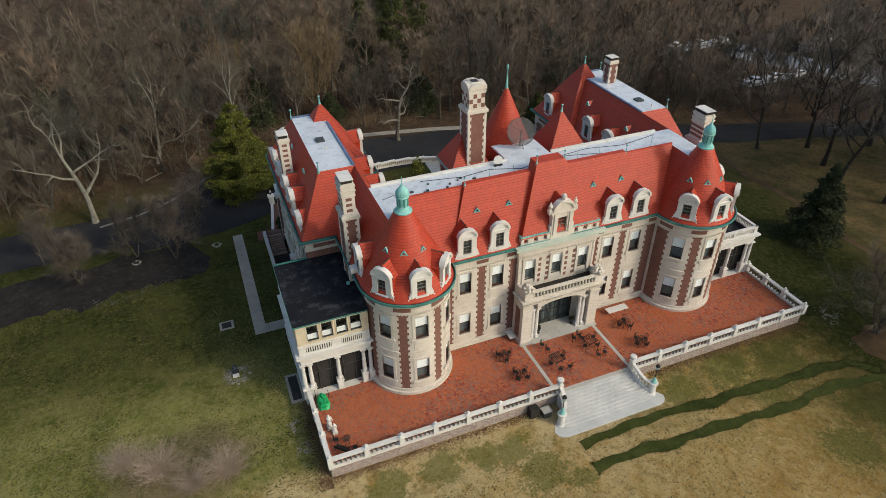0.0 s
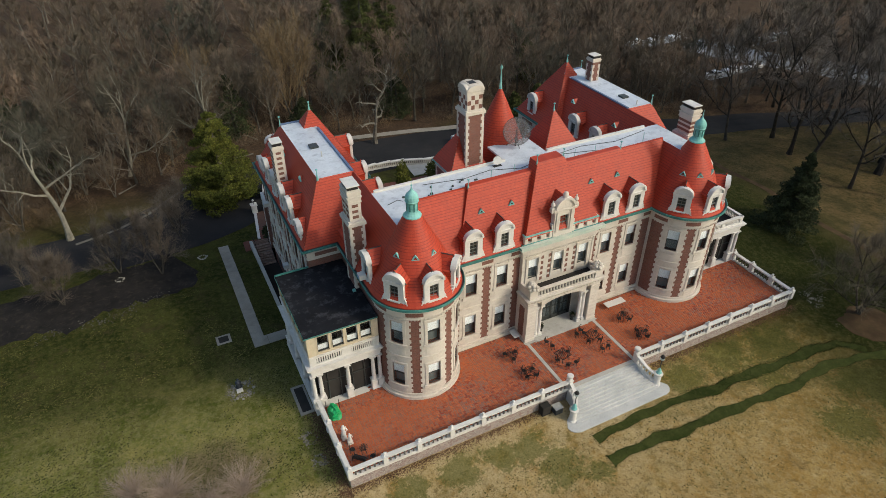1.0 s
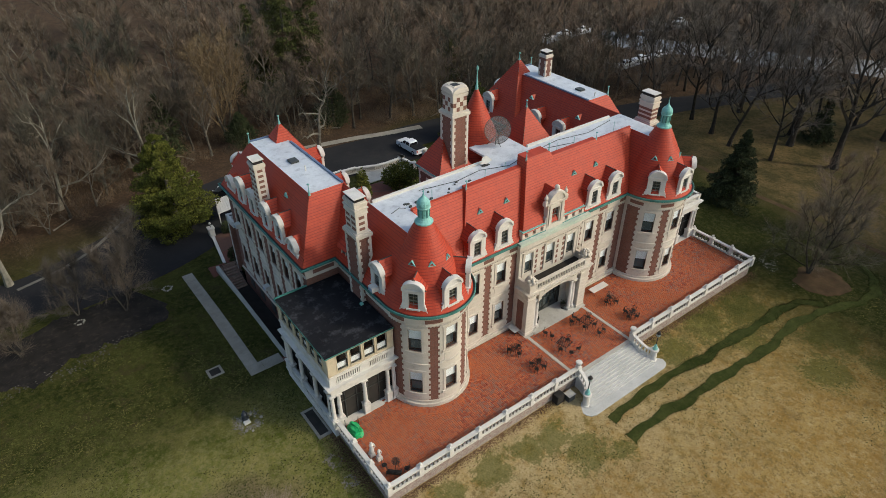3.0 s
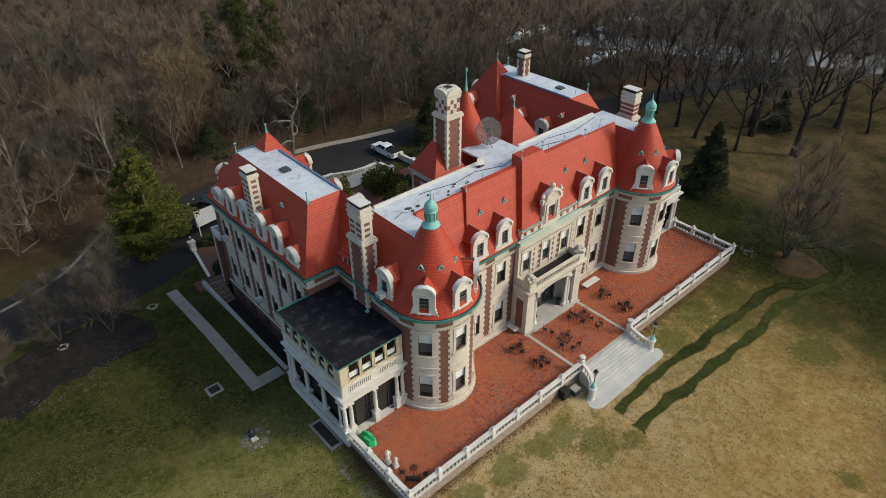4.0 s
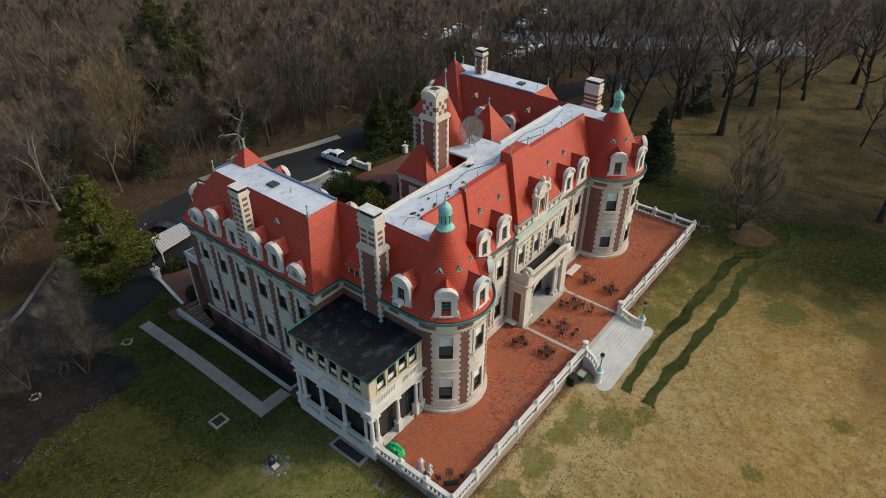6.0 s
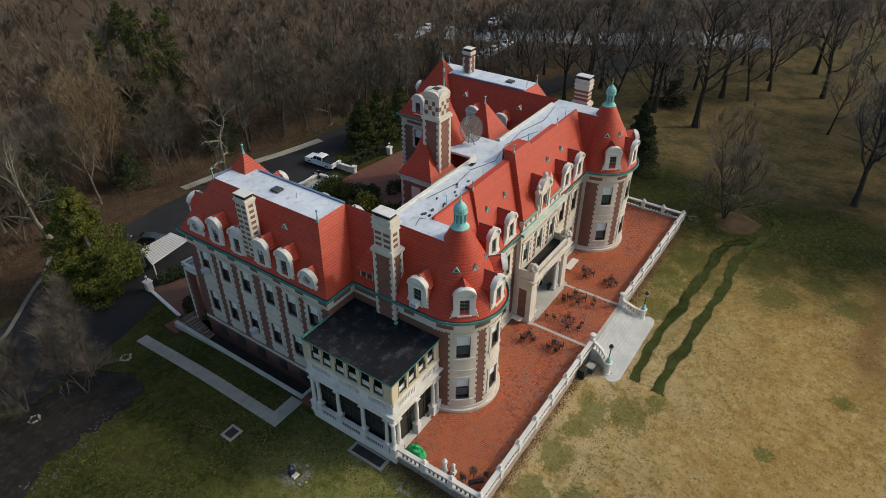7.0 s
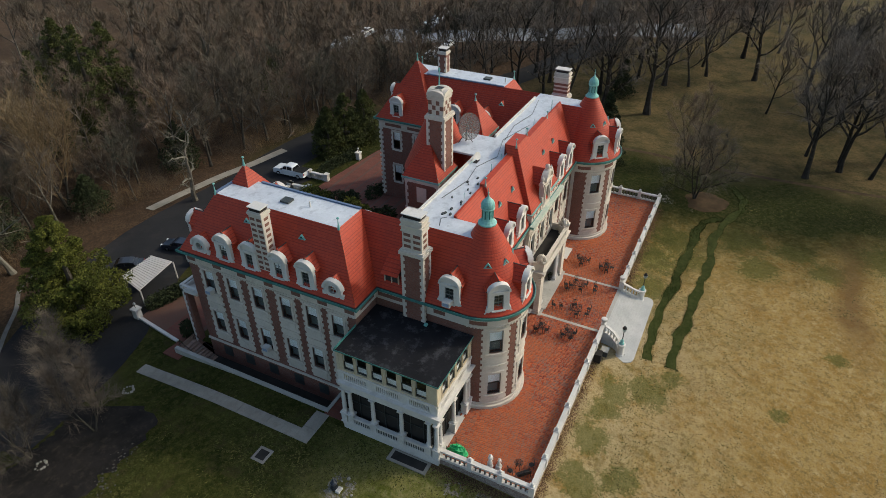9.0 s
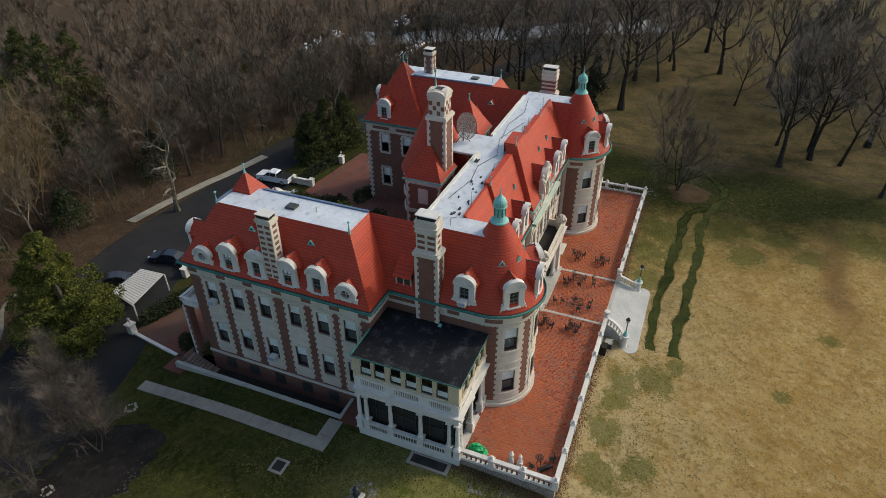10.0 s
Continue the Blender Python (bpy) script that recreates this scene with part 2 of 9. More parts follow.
SPRUCE = plain("dark_spruce_foliage", (0.026, 0.034, 0.014), (0.046, 0.054, 0.022), 0.85, 0.8, 3, relief=0, island=0.5)


def glass_mat():
    m, nt, p = node_mat("window_glass")
    nt.nodes.remove(p)
    t, g = add(nt, "ShaderNodeBsdfTransparent"), add(nt, "ShaderNodeBsdfGlossy")
    t.inputs[0].default_value = (0.93, 0.95, 0.95, 1)
    g.inputs["Roughness"].default_value = 0.06
    f = add(nt, "ShaderNodeFresnel")
    f.inputs[0].default_value = 1.6
    mx = add(nt, "ShaderNodeMixShader")
    nt.links.new(maths(nt, 'MULTIPLY', f.outputs[0], 0.8), mx.inputs[0])
    nt.links.new(t.outputs[0], mx.inputs[1])
    nt.links.new(g.outputs[0], mx.inputs[2])
    nt.links.new(mx.outputs[0], nt.nodes["Material Output"].inputs[0])
    return m


GLASS = glass_mat()


# ---- building tools ----
class Geo:
    """Collects faces for one mesh, each with a material slot."""

    def __init__(self, *mats):
        self.v, self.f, self.k, self.mats, self.slot, self.m = [], [], [], list(mats), 0, None

    def use(self, i):
        self.slot = i
        return self

    def face(self, *pts):
        n = len(self.v)
        self.v += [tuple(self.m @ Vector(p)) if self.m else tuple(p) for p in pts]
        self.f.append(tuple(range(n, n + len(pts))))
        self.k.append(self.slot)

    def mesh_from(self, verts, faces):
        n = len(self.v)
        self.v += [tuple(self.m @ Vector(p)) if self.m else tuple(p) for p in verts]
        self.f += [tuple(i + n for i in f) for f in faces]
        self.k += [self.slot] * len(faces)

    def hexa(self, p):
        self.mesh_from(p, ((0, 3, 2, 1), (4, 5, 6, 7), (0, 1, 5, 4), (1, 2, 6, 5), (2, 3, 7, 6), (3, 0, 4, 7)))

    def box(self, x0, x1, y0, y1, z0, z1, taper=0.0):
        t = taper
        self.hexa([(x0, y0, z0), (x1, y0, z0), (x1, y1, z0), (x0, y1, z0), (x0 + t, y0 + t, z1), (x1 - t, y0 + t, z1), (x1 - t, y1 - t, z1), (x0 + t, y1 - t, z1)])

    def slab(self, poly, z0, z1):
        n = len(poly)
        self.mesh_from([(x, y, z0) for x, y in poly] + [(x, y, z1) for x, y in poly],
                       [tuple(range(n - 1, -1, -1)), tuple(range(n, 2 * n))] + [(i, (i + 1) % n, n + (i + 1) % n, n + i) for i in range(n)])

    def plate(self, poly, y0, y1):
        """A flat shape in x and z, with thickness along y."""
        n = len(poly)
        self.mesh_from([(x, y0, z) for x, z in poly] + [(x, y1, z) for x, z in poly],
                       [tuple(range(n)), tuple(range(2 * n - 1, n - 1, -1))] + [(i, n + i, n + (i + 1) % n, (i + 1) % n) for i in range(n)])

    def lathe(self, cx, cy, prof, n=24, a0=0.0, a1=360.0, caps=True):
        full = abs(a1 - a0) > 359
        cols = n if full else n + 1
        vs = []
        for r, z in prof:
            for i in range(cols):
                a = radians(a0 + (a1 - a0) * i / n)
                vs.append((cx + r * math.cos(a), cy + r * math.sin(a), z))
        fs = []
        for j in range(len(prof) - 1):
            for i in range(n):
                i2 = (i + 1) % cols
                fs.append((j * cols + i, j * cols + i2, (j + 1) * cols + i2, (j + 1) * cols + i))
        if full and caps:
            if prof[0][0] > 1e-4:
                fs.append(tuple(range(cols - 1, -1, -1)))
            if prof[-1][0] > 1e-4:
                fs.append(tuple(range((len(prof) - 1) * cols, len(prof) * cols)))
        self.mesh_from(vs, fs)

    def tube(self, pts, radii, n=5):
        pts = [Vector(p) for p in pts]
        vs, fs = [], []
        for i, p in enumerate(pts):
            d = (pts[min(i + 1, len(pts) - 1)] - pts[max(i - 1, 0)]).normalized()
            a = d.orthogonal().normalized()
            b = d.cross(a)
            r = radii[i] if isinstance(radii, (list, tuple)) else radii
            vs += [p + (a * math.cos(6.2832 * k / n) + b * math.sin(6.2832 * k / n)) * r for k in range(n)]
        for i in range(len(pts) - 1):
            for k in range(n):
                fs.append((i * n + k, i * n + (k + 1) % n, (i + 1) * n + (k + 1) % n, (i + 1) * n + k))
        fs += [tuple(range(n - 1, -1, -1)), tuple(range((len(pts) - 1) * n, len(pts) * n))]
        self.mesh_from(vs, fs)

    def sweep(self, path, prof, closed=False):
        """A profile of (outward, z) carried along a plan path that keeps the outside on its right."""
        n = len(path)
        offs = []
        for i in range(n):
            p = Vector(path[i])
            a = p - Vector(path[i - 1]) if (i or closed) else None
            b = Vector(path[(i + 1) % n]) - p if (i < n - 1 or closed) else None
            na = Vector((a.y, -a.x)).normalized() if a else None
            nb = Vector((b.y, -b.x)).normalized() if b else None
            if na and nb:
                s = na + nb
                s = s / max(0.35, s.dot(na))
            else:
                s = na or nb
            offs.append(s)
        m = len(prof)
        vs = [(path[i][0] + offs[i].x * o, path[i][1] + offs[i].y * o, z) for i in range(n) for o, z in prof]
        fs = []
        for i in range(n if closed else n - 1):
            j = (i + 1) % n
            fs += [(i * m + k, j * m + k, j * m + k + 1, i * m + k + 1) for k in range(m - 1)]
        if not closed and m > 2:
            fs += [tuple(range(m)), tuple(range(n * m - 1, n * m - m - 1, -1))]
        self.mesh_from(vs, fs)

    def mesh(self, name):
        me = bpy.data.meshes.new(name)
        me.from_pydata(self.v, [], self.f)
        for m in self.mats:
            me.materials.append(m)
        me.polygons.foreach_set("material_index", self.k)
        me.update()
        return me


def part(name, geo, parent=None, label="", m=None, smooth=False):
    """One mesh object, under a thing or a part if a parent is given. geo: a Geo or a mesh."""
    me = geo.mesh(name) if isinstance(geo, Geo) else geo
    if smooth:
        me.polygons.foreach_set("use_smooth", [True] * len(me.polygons))
    ob = new(name, me)
    if parent is not None:
        ob.parent = parent
    if m is not None:
        ob.matrix_local = m
    if label:
        ob["label"] = label
    return ob


def thing(name, label, category, group="", kind="", m=None):
    ob = new(name)
    if m is not None:
        ob.matrix_world = m
    return tagged(ob, label, category, group, kind)


def lone(name, geo, label, category, group="", kind="", m=None, smooth=False):
    return tagged(part(name, geo, None, "", m, smooth), label, category, group, kind)


def arc_pts(cx, cy, r, a0, a1, n):
    return [(cx + r * math.cos(radians(a0 + (a1 - a0) * i / n)), cy + r * math.sin(radians(a0 + (a1 - a0) * i / n))) for i in range(n + 1)]


def facing(x, y, z, ang):
    """A pose whose -y side looks along the bearing ang."""
    return pose(x, y, z, 0, 0, ang + 90)


class Flat:
    """A straight wall from p0 to p1, outside on the right hand; u runs along it, d goes inward."""

    def __init__(self, p0, p1):
        self.p0, d = Vector(p0), Vector(p1) - Vector(p0)
        self.len = d.length
        self.d = d.normalized()
        self.n = Vector((self.d.y, -self.d.x))
        self.step = 1e9

    def at(self, u, d, z):
        p = self.p0 + self.d * u - self.n * d
        return (p.x, p.y, z)

    def spot(self, u, z, d=0.0):
        p = self.at(u, d, z)
        return facing(*p, math.degrees(math.atan2(self.n.y, self.n.x)))


class Round:
    """A round wall, u in metres along it, from bearing a0 to a1 anticlockwise."""

    def __init__(self, cx, cy, r, a0, a1):
        self.c, self.r, self.a0 = (cx, cy), r, a0
        self.len = radians(a1 - a0) * r
        self.step = r * radians(5)

    def u_of(self, ang):
        return radians((ang - self.a0) % 360) * self.r

    def at(self, u, d, z):
        a = radians(self.a0) + u / self.r
        return (self.c[0] + (self.r - d) * math.cos(a), self.c[1] + (self.r - d) * math.sin(a), z)

    def spot(self, u, z, d=0.0):
        return facing(*self.at(u, d, z), self.a0 + math.degrees(u / self.r))


def cuts(a, b, step):
    n = max(1, math.ceil((b - a) / step - 1e-6)) if step < 1e6 else 1
    return [a + (b - a) * i / n for i in range(n + 1)]


def wall_sheet(g, face, z0, z1, holes, depth=0.45, u0=0.0, u1=None):
    """An outer skin with openings (u centre, width, z low, z high) whose reveals go in by depth."""
    u1 = face.len if u1 is None else u1
    us = {u0, u1}
    zs = {z0, z1}
    for c, w, a, b in holes:
        us |= {c - w / 2, c + w / 2}
        zs |= {a, b}
    us, zs = sorted(us), sorted(zs)
    for i in range(len(us) - 1):
        for a, b in zip(cuts(us[i], us[i + 1], face.step)[:-1], cuts(us[i], us[i + 1], face.step)[1:]):
            for j in range(len(zs) - 1):
                mu, mz = (us[i] + us[i + 1]) / 2, (zs[j] + zs[j + 1]) / 2
                if any(abs(mu - c) < w / 2 and lo < mz < hi for c, w, lo, hi in holes):
                    continue
                g.face(face.at(a, 0, zs[j]), face.at(b, 0, zs[j]), face.at(b, 0, zs[j + 1]), face.at(a, 0, zs[j + 1]))
    for c, w, a, b in holes:
        l, r = c - w / 2, c + w / 2
        for p, q in (((l, a), (l, b)), ((r, b), (r, a)), ((l, b), (r, b)), ((r, a), (l, a))):
            g.face(face.at(p[0], 0, p[1]), face.at(q[0], 0, q[1]), face.at(q[0], depth, q[1]), face.at(p[0], depth, p[1]))


def bar_faces(n, m, closed=False):
    """Faces of a bar of n cross-sections with m corners each."""
    fs = [(i * m + k, (i + 1) % n * m + k, (i + 1) % n * m + (k + 1) % m, i * m + (k + 1) % m) for i in range(n if closed else n - 1) for k in range(m)]
    return fs if closed else fs + [tuple(range(m)), tuple(range(n * m - 1, n * m - m - 1, -1))]


def arch_band(g, cz, rx0, rz0, rx1, rz1, y0, y1, n=12, a1=math.pi, closed=False):
    """A bent bar between an outer and an inner arch, from y0 to y1."""
    vs = []
    for i in range(n if closed else n + 1):
        t = a1 * i / n
        for rx, rz, y in ((rx0, rz0, y0), (rx0, rz0, y1), (rx1, rz1, y1), (rx1, rz1, y0)):
            vs.append((-rx * math.cos(t), y, max(0.0, cz + rz * math.sin(t))))
    g.mesh_from(vs, bar_faces(len(vs) // 4, 4, closed))


def block(g, face, a, b, z0, z1, proud, back=0.02):
    """A block lying on a wall from u a to b, standing proud of it."""
    us = cuts(a, b, face.step)
    vs = [face.at(u, d, z) for u in us for d, z in ((-proud, z0), (back, z0), (back, z1), (-proud, z1))]
    g.mesh_from(vs, bar_faces(len(us), 4))


def toothed_bay(g, face, uc, half, z0, z1, holes, proud=0.05, tooth=0.15, row=0.34):
    """Stone facing with stepped quoin edges, left open at the windows."""
    n = max(1, round((z1 - z0) / row))
    edges = sorted({z0 + (z1 - z0) * i / n for i in range(n + 1)} | {z for c, w, a, b in holes for z in (a, b) if z0 < z < z1})
    for a, b in zip(edges[:-1], edges[1:]):
        mid = (a + b) / 2
        h = half + (tooth if int((mid - z0) / ((z1 - z0) / n)) % 2 else 0)
        gaps = [(c - w / 2, c + w / 2) for c, w, lo, hi in holes if lo < mid < hi and abs(c - uc) < half]
        if gaps:
            block(g, face, uc - h, gaps[0][0], a, b, proud)
            block(g, face, gaps[0][1], uc + h, a, b, proud)
        else:
            block(g, face, uc - h, uc + h, a, b, proud)


def slope(g, b0, b1, t0, t1, course=0.32, lift=0.05):
    """A roof slope of overlapping courses between a lower edge b0-b1 and an upper edge t0-t1."""
    b0, b1, t0, t1 = map(Vector, (b0, b1, t0, t1))
    nrm = (b1 - b0).cross(t0 - b0)
    if nrm.length < 1e-6:
        nrm = (b1 - b0).cross(t1 - b0)
    nrm.normalize()
    if nrm.z < 0:
        nrm = -nrm
    n = max(2, round(((t0 + t1) / 2 - (b0 + b1) / 2).length / course))
    for i in range(n):
        p, q = i / n, (i + 1) / n
        a, b, c, d = b0.lerp(t0, p), b1.lerp(t1, p), b1.lerp(t1, q), b0.lerp(t0, q)
        g.face(a + nrm * lift, b + nrm * lift, c, d)
        g.face(a, b, b + nrm * lift, a + nrm * lift)


def cone_courses(g, cx, cy, r0, z0, r1, z1, n=48, course=0.32, lift=0.05, a0=0, a1=360):
    k = max(2, round(math.hypot(r0 - r1, z1 - z0) / course))
    prof = []
    for i in range(k):
        p, q = i / k, (i + 1) / k
        prof += [(r0 + (r1 - r0) * p + lift, z0 + (z1 - z0) * p), (r0 + (r1 - r0) * q, z0 + (z1 - z0) * q)]
    g.lathe(cx, cy, prof, n, a0, a1, caps=False)


# ---- ground, drive and paths ----
def sstep(x):
    x = max(0.0, min(1.0, x))
    return x * x * (3 - 2 * x)


def gz(x, y):
    """Height of the lawn: level by the house, falling gently in front and behind."""
    back = 0.8 * sstep((y - 20) / 16) + 1.2 * sstep((x + 18) / 26) * sstep((y - 24) / 18) + 1.2 * sstep((y - 48) / 25)
    return 0.1 - 0.8 * sstep((-y - 2) / 12) - back - 4.0 * sstep((x - 26) / 50)


# ---- the mansion ----
DECKZ, TERR = 17.6, 1.0
TWX, TWY, TWR = 15.75, -0.15, 3.85
WIN = ((2.6, 5.15), (7.7, 10.2))
mansion = thing("mansion", "large pale limestone and brown brick mansion with red tiled roofs", "mansion")

# openings and faces seen: each wall with its storeys of windows
WW = 1.2
walls = []


def tower_faces(s):
    return Round(s * TWX, TWY, TWR, 180, 360)


facade_l, facade_c, facade_r = Flat((-11.9, 0.25), (-4.3, 0.25)), Flat((-4.3, -0.15), (4.3, -0.15)), Flat((4.3, 0.25), (11.9, 0.25))
flank = Flat((-23, 28.1), (-23, 8.8))
FLANK_Y = (25.75, 22.8, 19.75, 16.5, 13.55, 10.75)
window_spots = []      # (face, u, z low, z high, width, kind)


def storeys(face, us, width=WW, zs=WIN):
    hs = [(u, width, a, b) for u in us for a, b in zs]
    for u, w, a, b in hs:
        window_spots.append((face, u, a, b, w))
    return hs


BASE, FRIEZE = 1.0, 10.65


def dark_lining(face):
    """A sheet behind the glass, its grey-blue painted for dim rooms and sky reflections."""
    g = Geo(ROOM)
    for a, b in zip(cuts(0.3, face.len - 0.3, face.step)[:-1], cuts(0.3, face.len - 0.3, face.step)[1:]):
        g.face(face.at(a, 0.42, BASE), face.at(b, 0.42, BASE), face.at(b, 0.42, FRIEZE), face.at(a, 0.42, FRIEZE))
    part("inner_wall", g, mansion, "grey-blue sheet painted for dim rooms and reflections in the glass")


def dressed_wall(face, us, half, z0=BASE, panels=True, base_z=None):
    hs = storeys(face, us)
    g = Geo(BRICK)
    wall_sheet(g, face, z0 if base_z is None else base_z, FRIEZE + 0.1, hs)
    part("wall", g, mansion, "brown brick wall between stone bays")
    dark_lining(face)
    for u in us:
        s = Geo(STONE)
        toothed_bay(s, face, u, half, z0 + 0.35, FRIEZE, [h for h in hs if h[0] == u])
        for a, b in WIN:     # moulded surround, sill course and lintel
            block(s, face, u - 0.86, u - WW / 2, a - 0.15, b + 0.1, 0.11)
            block(s, face, u + WW / 2, u + 0.86, a - 0.15, b + 0.1, 0.11)
            block(s, face, u - 0.9, u + 0.9, b, b + 0.26, 0.12)
            block(s, face, u - 0.95, u + 0.95, a - 0.28, a, 0.2)
            block(s, face, u - 0.75, u + 0.75, a - 1.25, a - 0.45, 0.085)
        block(s, face, u - half, u + half, 6.05, 6.25, 0.12)
        part("stone_bay", s, mansion, "pale limestone window bay with toothed quoins")
    return hs


towers = [tower_faces(-1), tower_faces(1)]
for t in towers:
    dressed_wall(t, [t.u_of(a) for a in (220, 270, 320)], 1.17)
dressed_wall(facade_l, [11.9 - 9.75, 11.9 - 6.35], 1.2)
dressed_wall(facade_r, [6.25 - 4.3, 9.55 - 4.3], 1.2)
dressed_wall(flank, [28.1 - y for y in FLANK_Y], 1.0, base_z=-1.8, z0=0.85)

# central bay: stone with three windows above the portico
g = Geo(STONE, BRICK)
ch = storeys(facade_c, [1.3, 4.3, 7.3], 1.15, (WIN[1],))
ch.append((4.3, 5.0, 1.0, 5.2))
wall_sheet(g, facade_c, BASE, FRIEZE + 0.1, ch, 0.5)
for u in (0.12, 8.48):
    block(g, facade_c, u - 0.12, u + 0.12, BASE, FRIEZE, 0.06)
g.use(1)
for u in (2.35, 3.25, 5.35, 6.25):
    for z in (7.2, 7.85, 8.5, 9.15, 9.8):
        block(g, facade_c, u - 0.16, u + 0.16, z, z + 0.36, 0.03)
g.use(0)
for u in (1.3, 4.3, 7.3):
    block(g, facade_c, u - 0.85, u - 0.575, 7.3, 10.3, 0.1)
    block(g, facade_c, u + 0.575, u + 0.85, 7.3, 10.3, 0.1)
    block(g, facade_c, u - 0.9, u + 0.9, 10.2, 10.42, 0.16)
part("wall", g, mansion, "carved limestone centre bay")
dark_lining(facade_c)

# plain walls that close the body
for p0, p1, mat, hs in (((-19.6, 8.8), (-19.6, -0.15), BRICK, []), ((-23, 8.8), (-19.6, 8.8), BRICK, []), ((-11.9, -0.15), (-11.9, 0.25), STONE, []),
                        ((11.9, 0.25), (11.9, -0.15), STONE, []), ((-4.3, 0.25), (-4.3, -0.15), STONE, []), ((4.3, -0.15), (4.3, 0.25), STONE, []),
                        ((19.6, -0.15), (19.6, 8.8), BRICK, []), ((19.6, 8.8), (23, 8.8), BRICK, []), ((23, 8.8), (23, 28.1), BRICK, []),
                        ((23, 28.1), (13, 28.1), BRICK, []), ((13, 20), (13.9, 20), BRICK, []), ((13.9, 20), (13.9, 9.6), BRICK, []),
                        ((13.9, 9.6), (-13.9, 9.6), BRICK, []), ((-13.9, 9.6), (-13.9, 20), BRICK, []), ((-13.9, 20), (-13, 20), BRICK, []),
                        ((-13, 20), (-13, 28.1), BRICK, []), ((-13, 28.1), (-23, 28.1), BRICK, [])):
    g = Geo(mat)
    wall_sheet(g, Flat(p0, p1), -1.8, FRIEZE + 0.1, hs)
    part("wall", g, mansion, "brown brick wall" if mat is BRICK else "")
court_wall = Flat((13, 28.1), (13, 20))
hs = storeys(court_wall, [2.6], 1.1) + storeys(court_wall, [5.9], 1.1, (WIN[1],))
g = Geo(BRICK)
wall_sheet(g, court_wall, -1.8, FRIEZE + 0.1, hs)
part("wall", g, mansion, "brown brick wall")
for u, w, a, b in hs:
    q = Geo(STONE)
    toothed_bay(q, court_wall, u, 0.78, a - 0.3, b + 0.3, [(u, w, a, b)], 0.05, 0.12, 0.36)
    part("stone_surround", q, mansion, "toothed limestone window surround")
q = Geo(STONE)
toothed_bay(q, court_wall, 0.1, 0.12, 0, FRIEZE, [], 0.05, 0.22, 0.36)
part("quoin", q, mansion, "toothed limestone corner")

# plinth, string, entablature and gutter round the body
OUT = [(-23, 28.1), (-23, 8.8), (-19.6, 8.8)] + arc_pts(-TWX, TWY, TWR, 180, 360, 36) + [(-11.9, 0.25), (-4.3, 0.25), (-4.3, -0.15), (4.3, -0.15), (4.3, 0.25), (11.9, 0.25)] \
    + arc_pts(TWX, TWY, TWR, 180, 360, 36) + [(19.6, 8.8), (23, 8.8), (23, 28.1), (13, 28.1), (13, 20), (13.9, 20), (13.9, 9.6), (-13.9, 9.6), (-13.9, 20), (-13, 20), (-13, 28.1)]
g = Geo(STONE)
g.sweep(OUT, [(0, 10.6), (0.07, 10.6), (0.07, 10.8), (0.10, 10.82), (0.10, 11.45), (0.16, 11.5), (0.22, 11.62), (0.34, 11.75), (0.34, 11.9), (0, 11.92)], True)
part("cornice", g, mansion, "moulded limestone frieze and cornice")
g = Geo(GUTTER)
g.sweep(OUT, [(0.3, 11.86), (0.46, 11.82), (0.64, 11.92), (0.64, 12.16), (0.57, 12.18), (0.53, 12.06)], True)
part("gutter", g, mansion, "green copper gutter")
g = Geo(SASH)
g.sweep(OUT, [(0.54, 12.05), (0.2, 12.06)], True)
part("gutter_trough", g, mansion, "dark gutter trough")
g = Geo(GUTTER)
g.sweep(OUT, [(0.27, 12.03), (0.27, 12.24), (0.2, 12.30)], True)
part("eave_flashing", g, mansion, "green copper eave flashing")
for face in (facade_l, facade_r, *towers):
    g = Geo(STONE)
    block(g, face, 0, face.len, TERR - 0.2, TERR + 0.3, 0.34)
    block(g, face, 0, face.len, TERR + 0.3, TERR + 0.55, 0.14)
    part("plinth", g, mansion, "limestone plinth course")
g = Geo(STONE)
block(g, flank, 0, flank.len, 0.72, 0.95, 0.14)
part("plinth", g, mansion, "limestone band over the cellar wall")

# dentils under the frieze, and small brick panels in it
g = Geo(STONE)
for face in (facade_l, facade_c, facade_r, flank, *towers):
    n = int(face.len / 0.3)
    for i in range(n):
        u = (i + 0.5) * face.len / n
        block(g, face, u - 0.07, u + 0.07, 10.62, 10.78, 0.16)
panels = [(facade_l, u, 0.62) for u in (0.45, 3.85, 7.1)] + [(facade_r, u, 0.62) for u in (0.5, 3.85, 7.2)]
panels += [(t, t.u_of(a), 0.75) for t in towers for a in (196, 245, 295, 344)]
panels += [(flank, 28.1 - (FLANK_Y[i] + FLANK_Y[i + 1]) / 2, 0.5) for i in range(5)] + [(flank, 0.6, 0.5), (flank, 18.8, 0.5)]
sidewall, frontwall = Flat((-19.6, 8.8), (-19.6, -0.15)), Flat((-23, 8.8), (-19.6, 8.8))
panels += [(frontwall, 1.8, 1.1), (sidewall, 1.55, 1.25), (sidewall, 6.45, 0.55), (court_wall, 2.15, 1.25), (court_wall, 5.8, 1.4)]
for face, u, e in panels:
    b = Geo(BRICK)
    block(b, face, u - e, u + e, 10.98, 11.38, 0.125)
    part("brick_panel", b, mansion, "brown brick panel in the frieze")
part("dentil_course", g, mansion)["kind"] = "stuff"

# ---- roofs ----
E_, D_ = 12.1, DECKZ


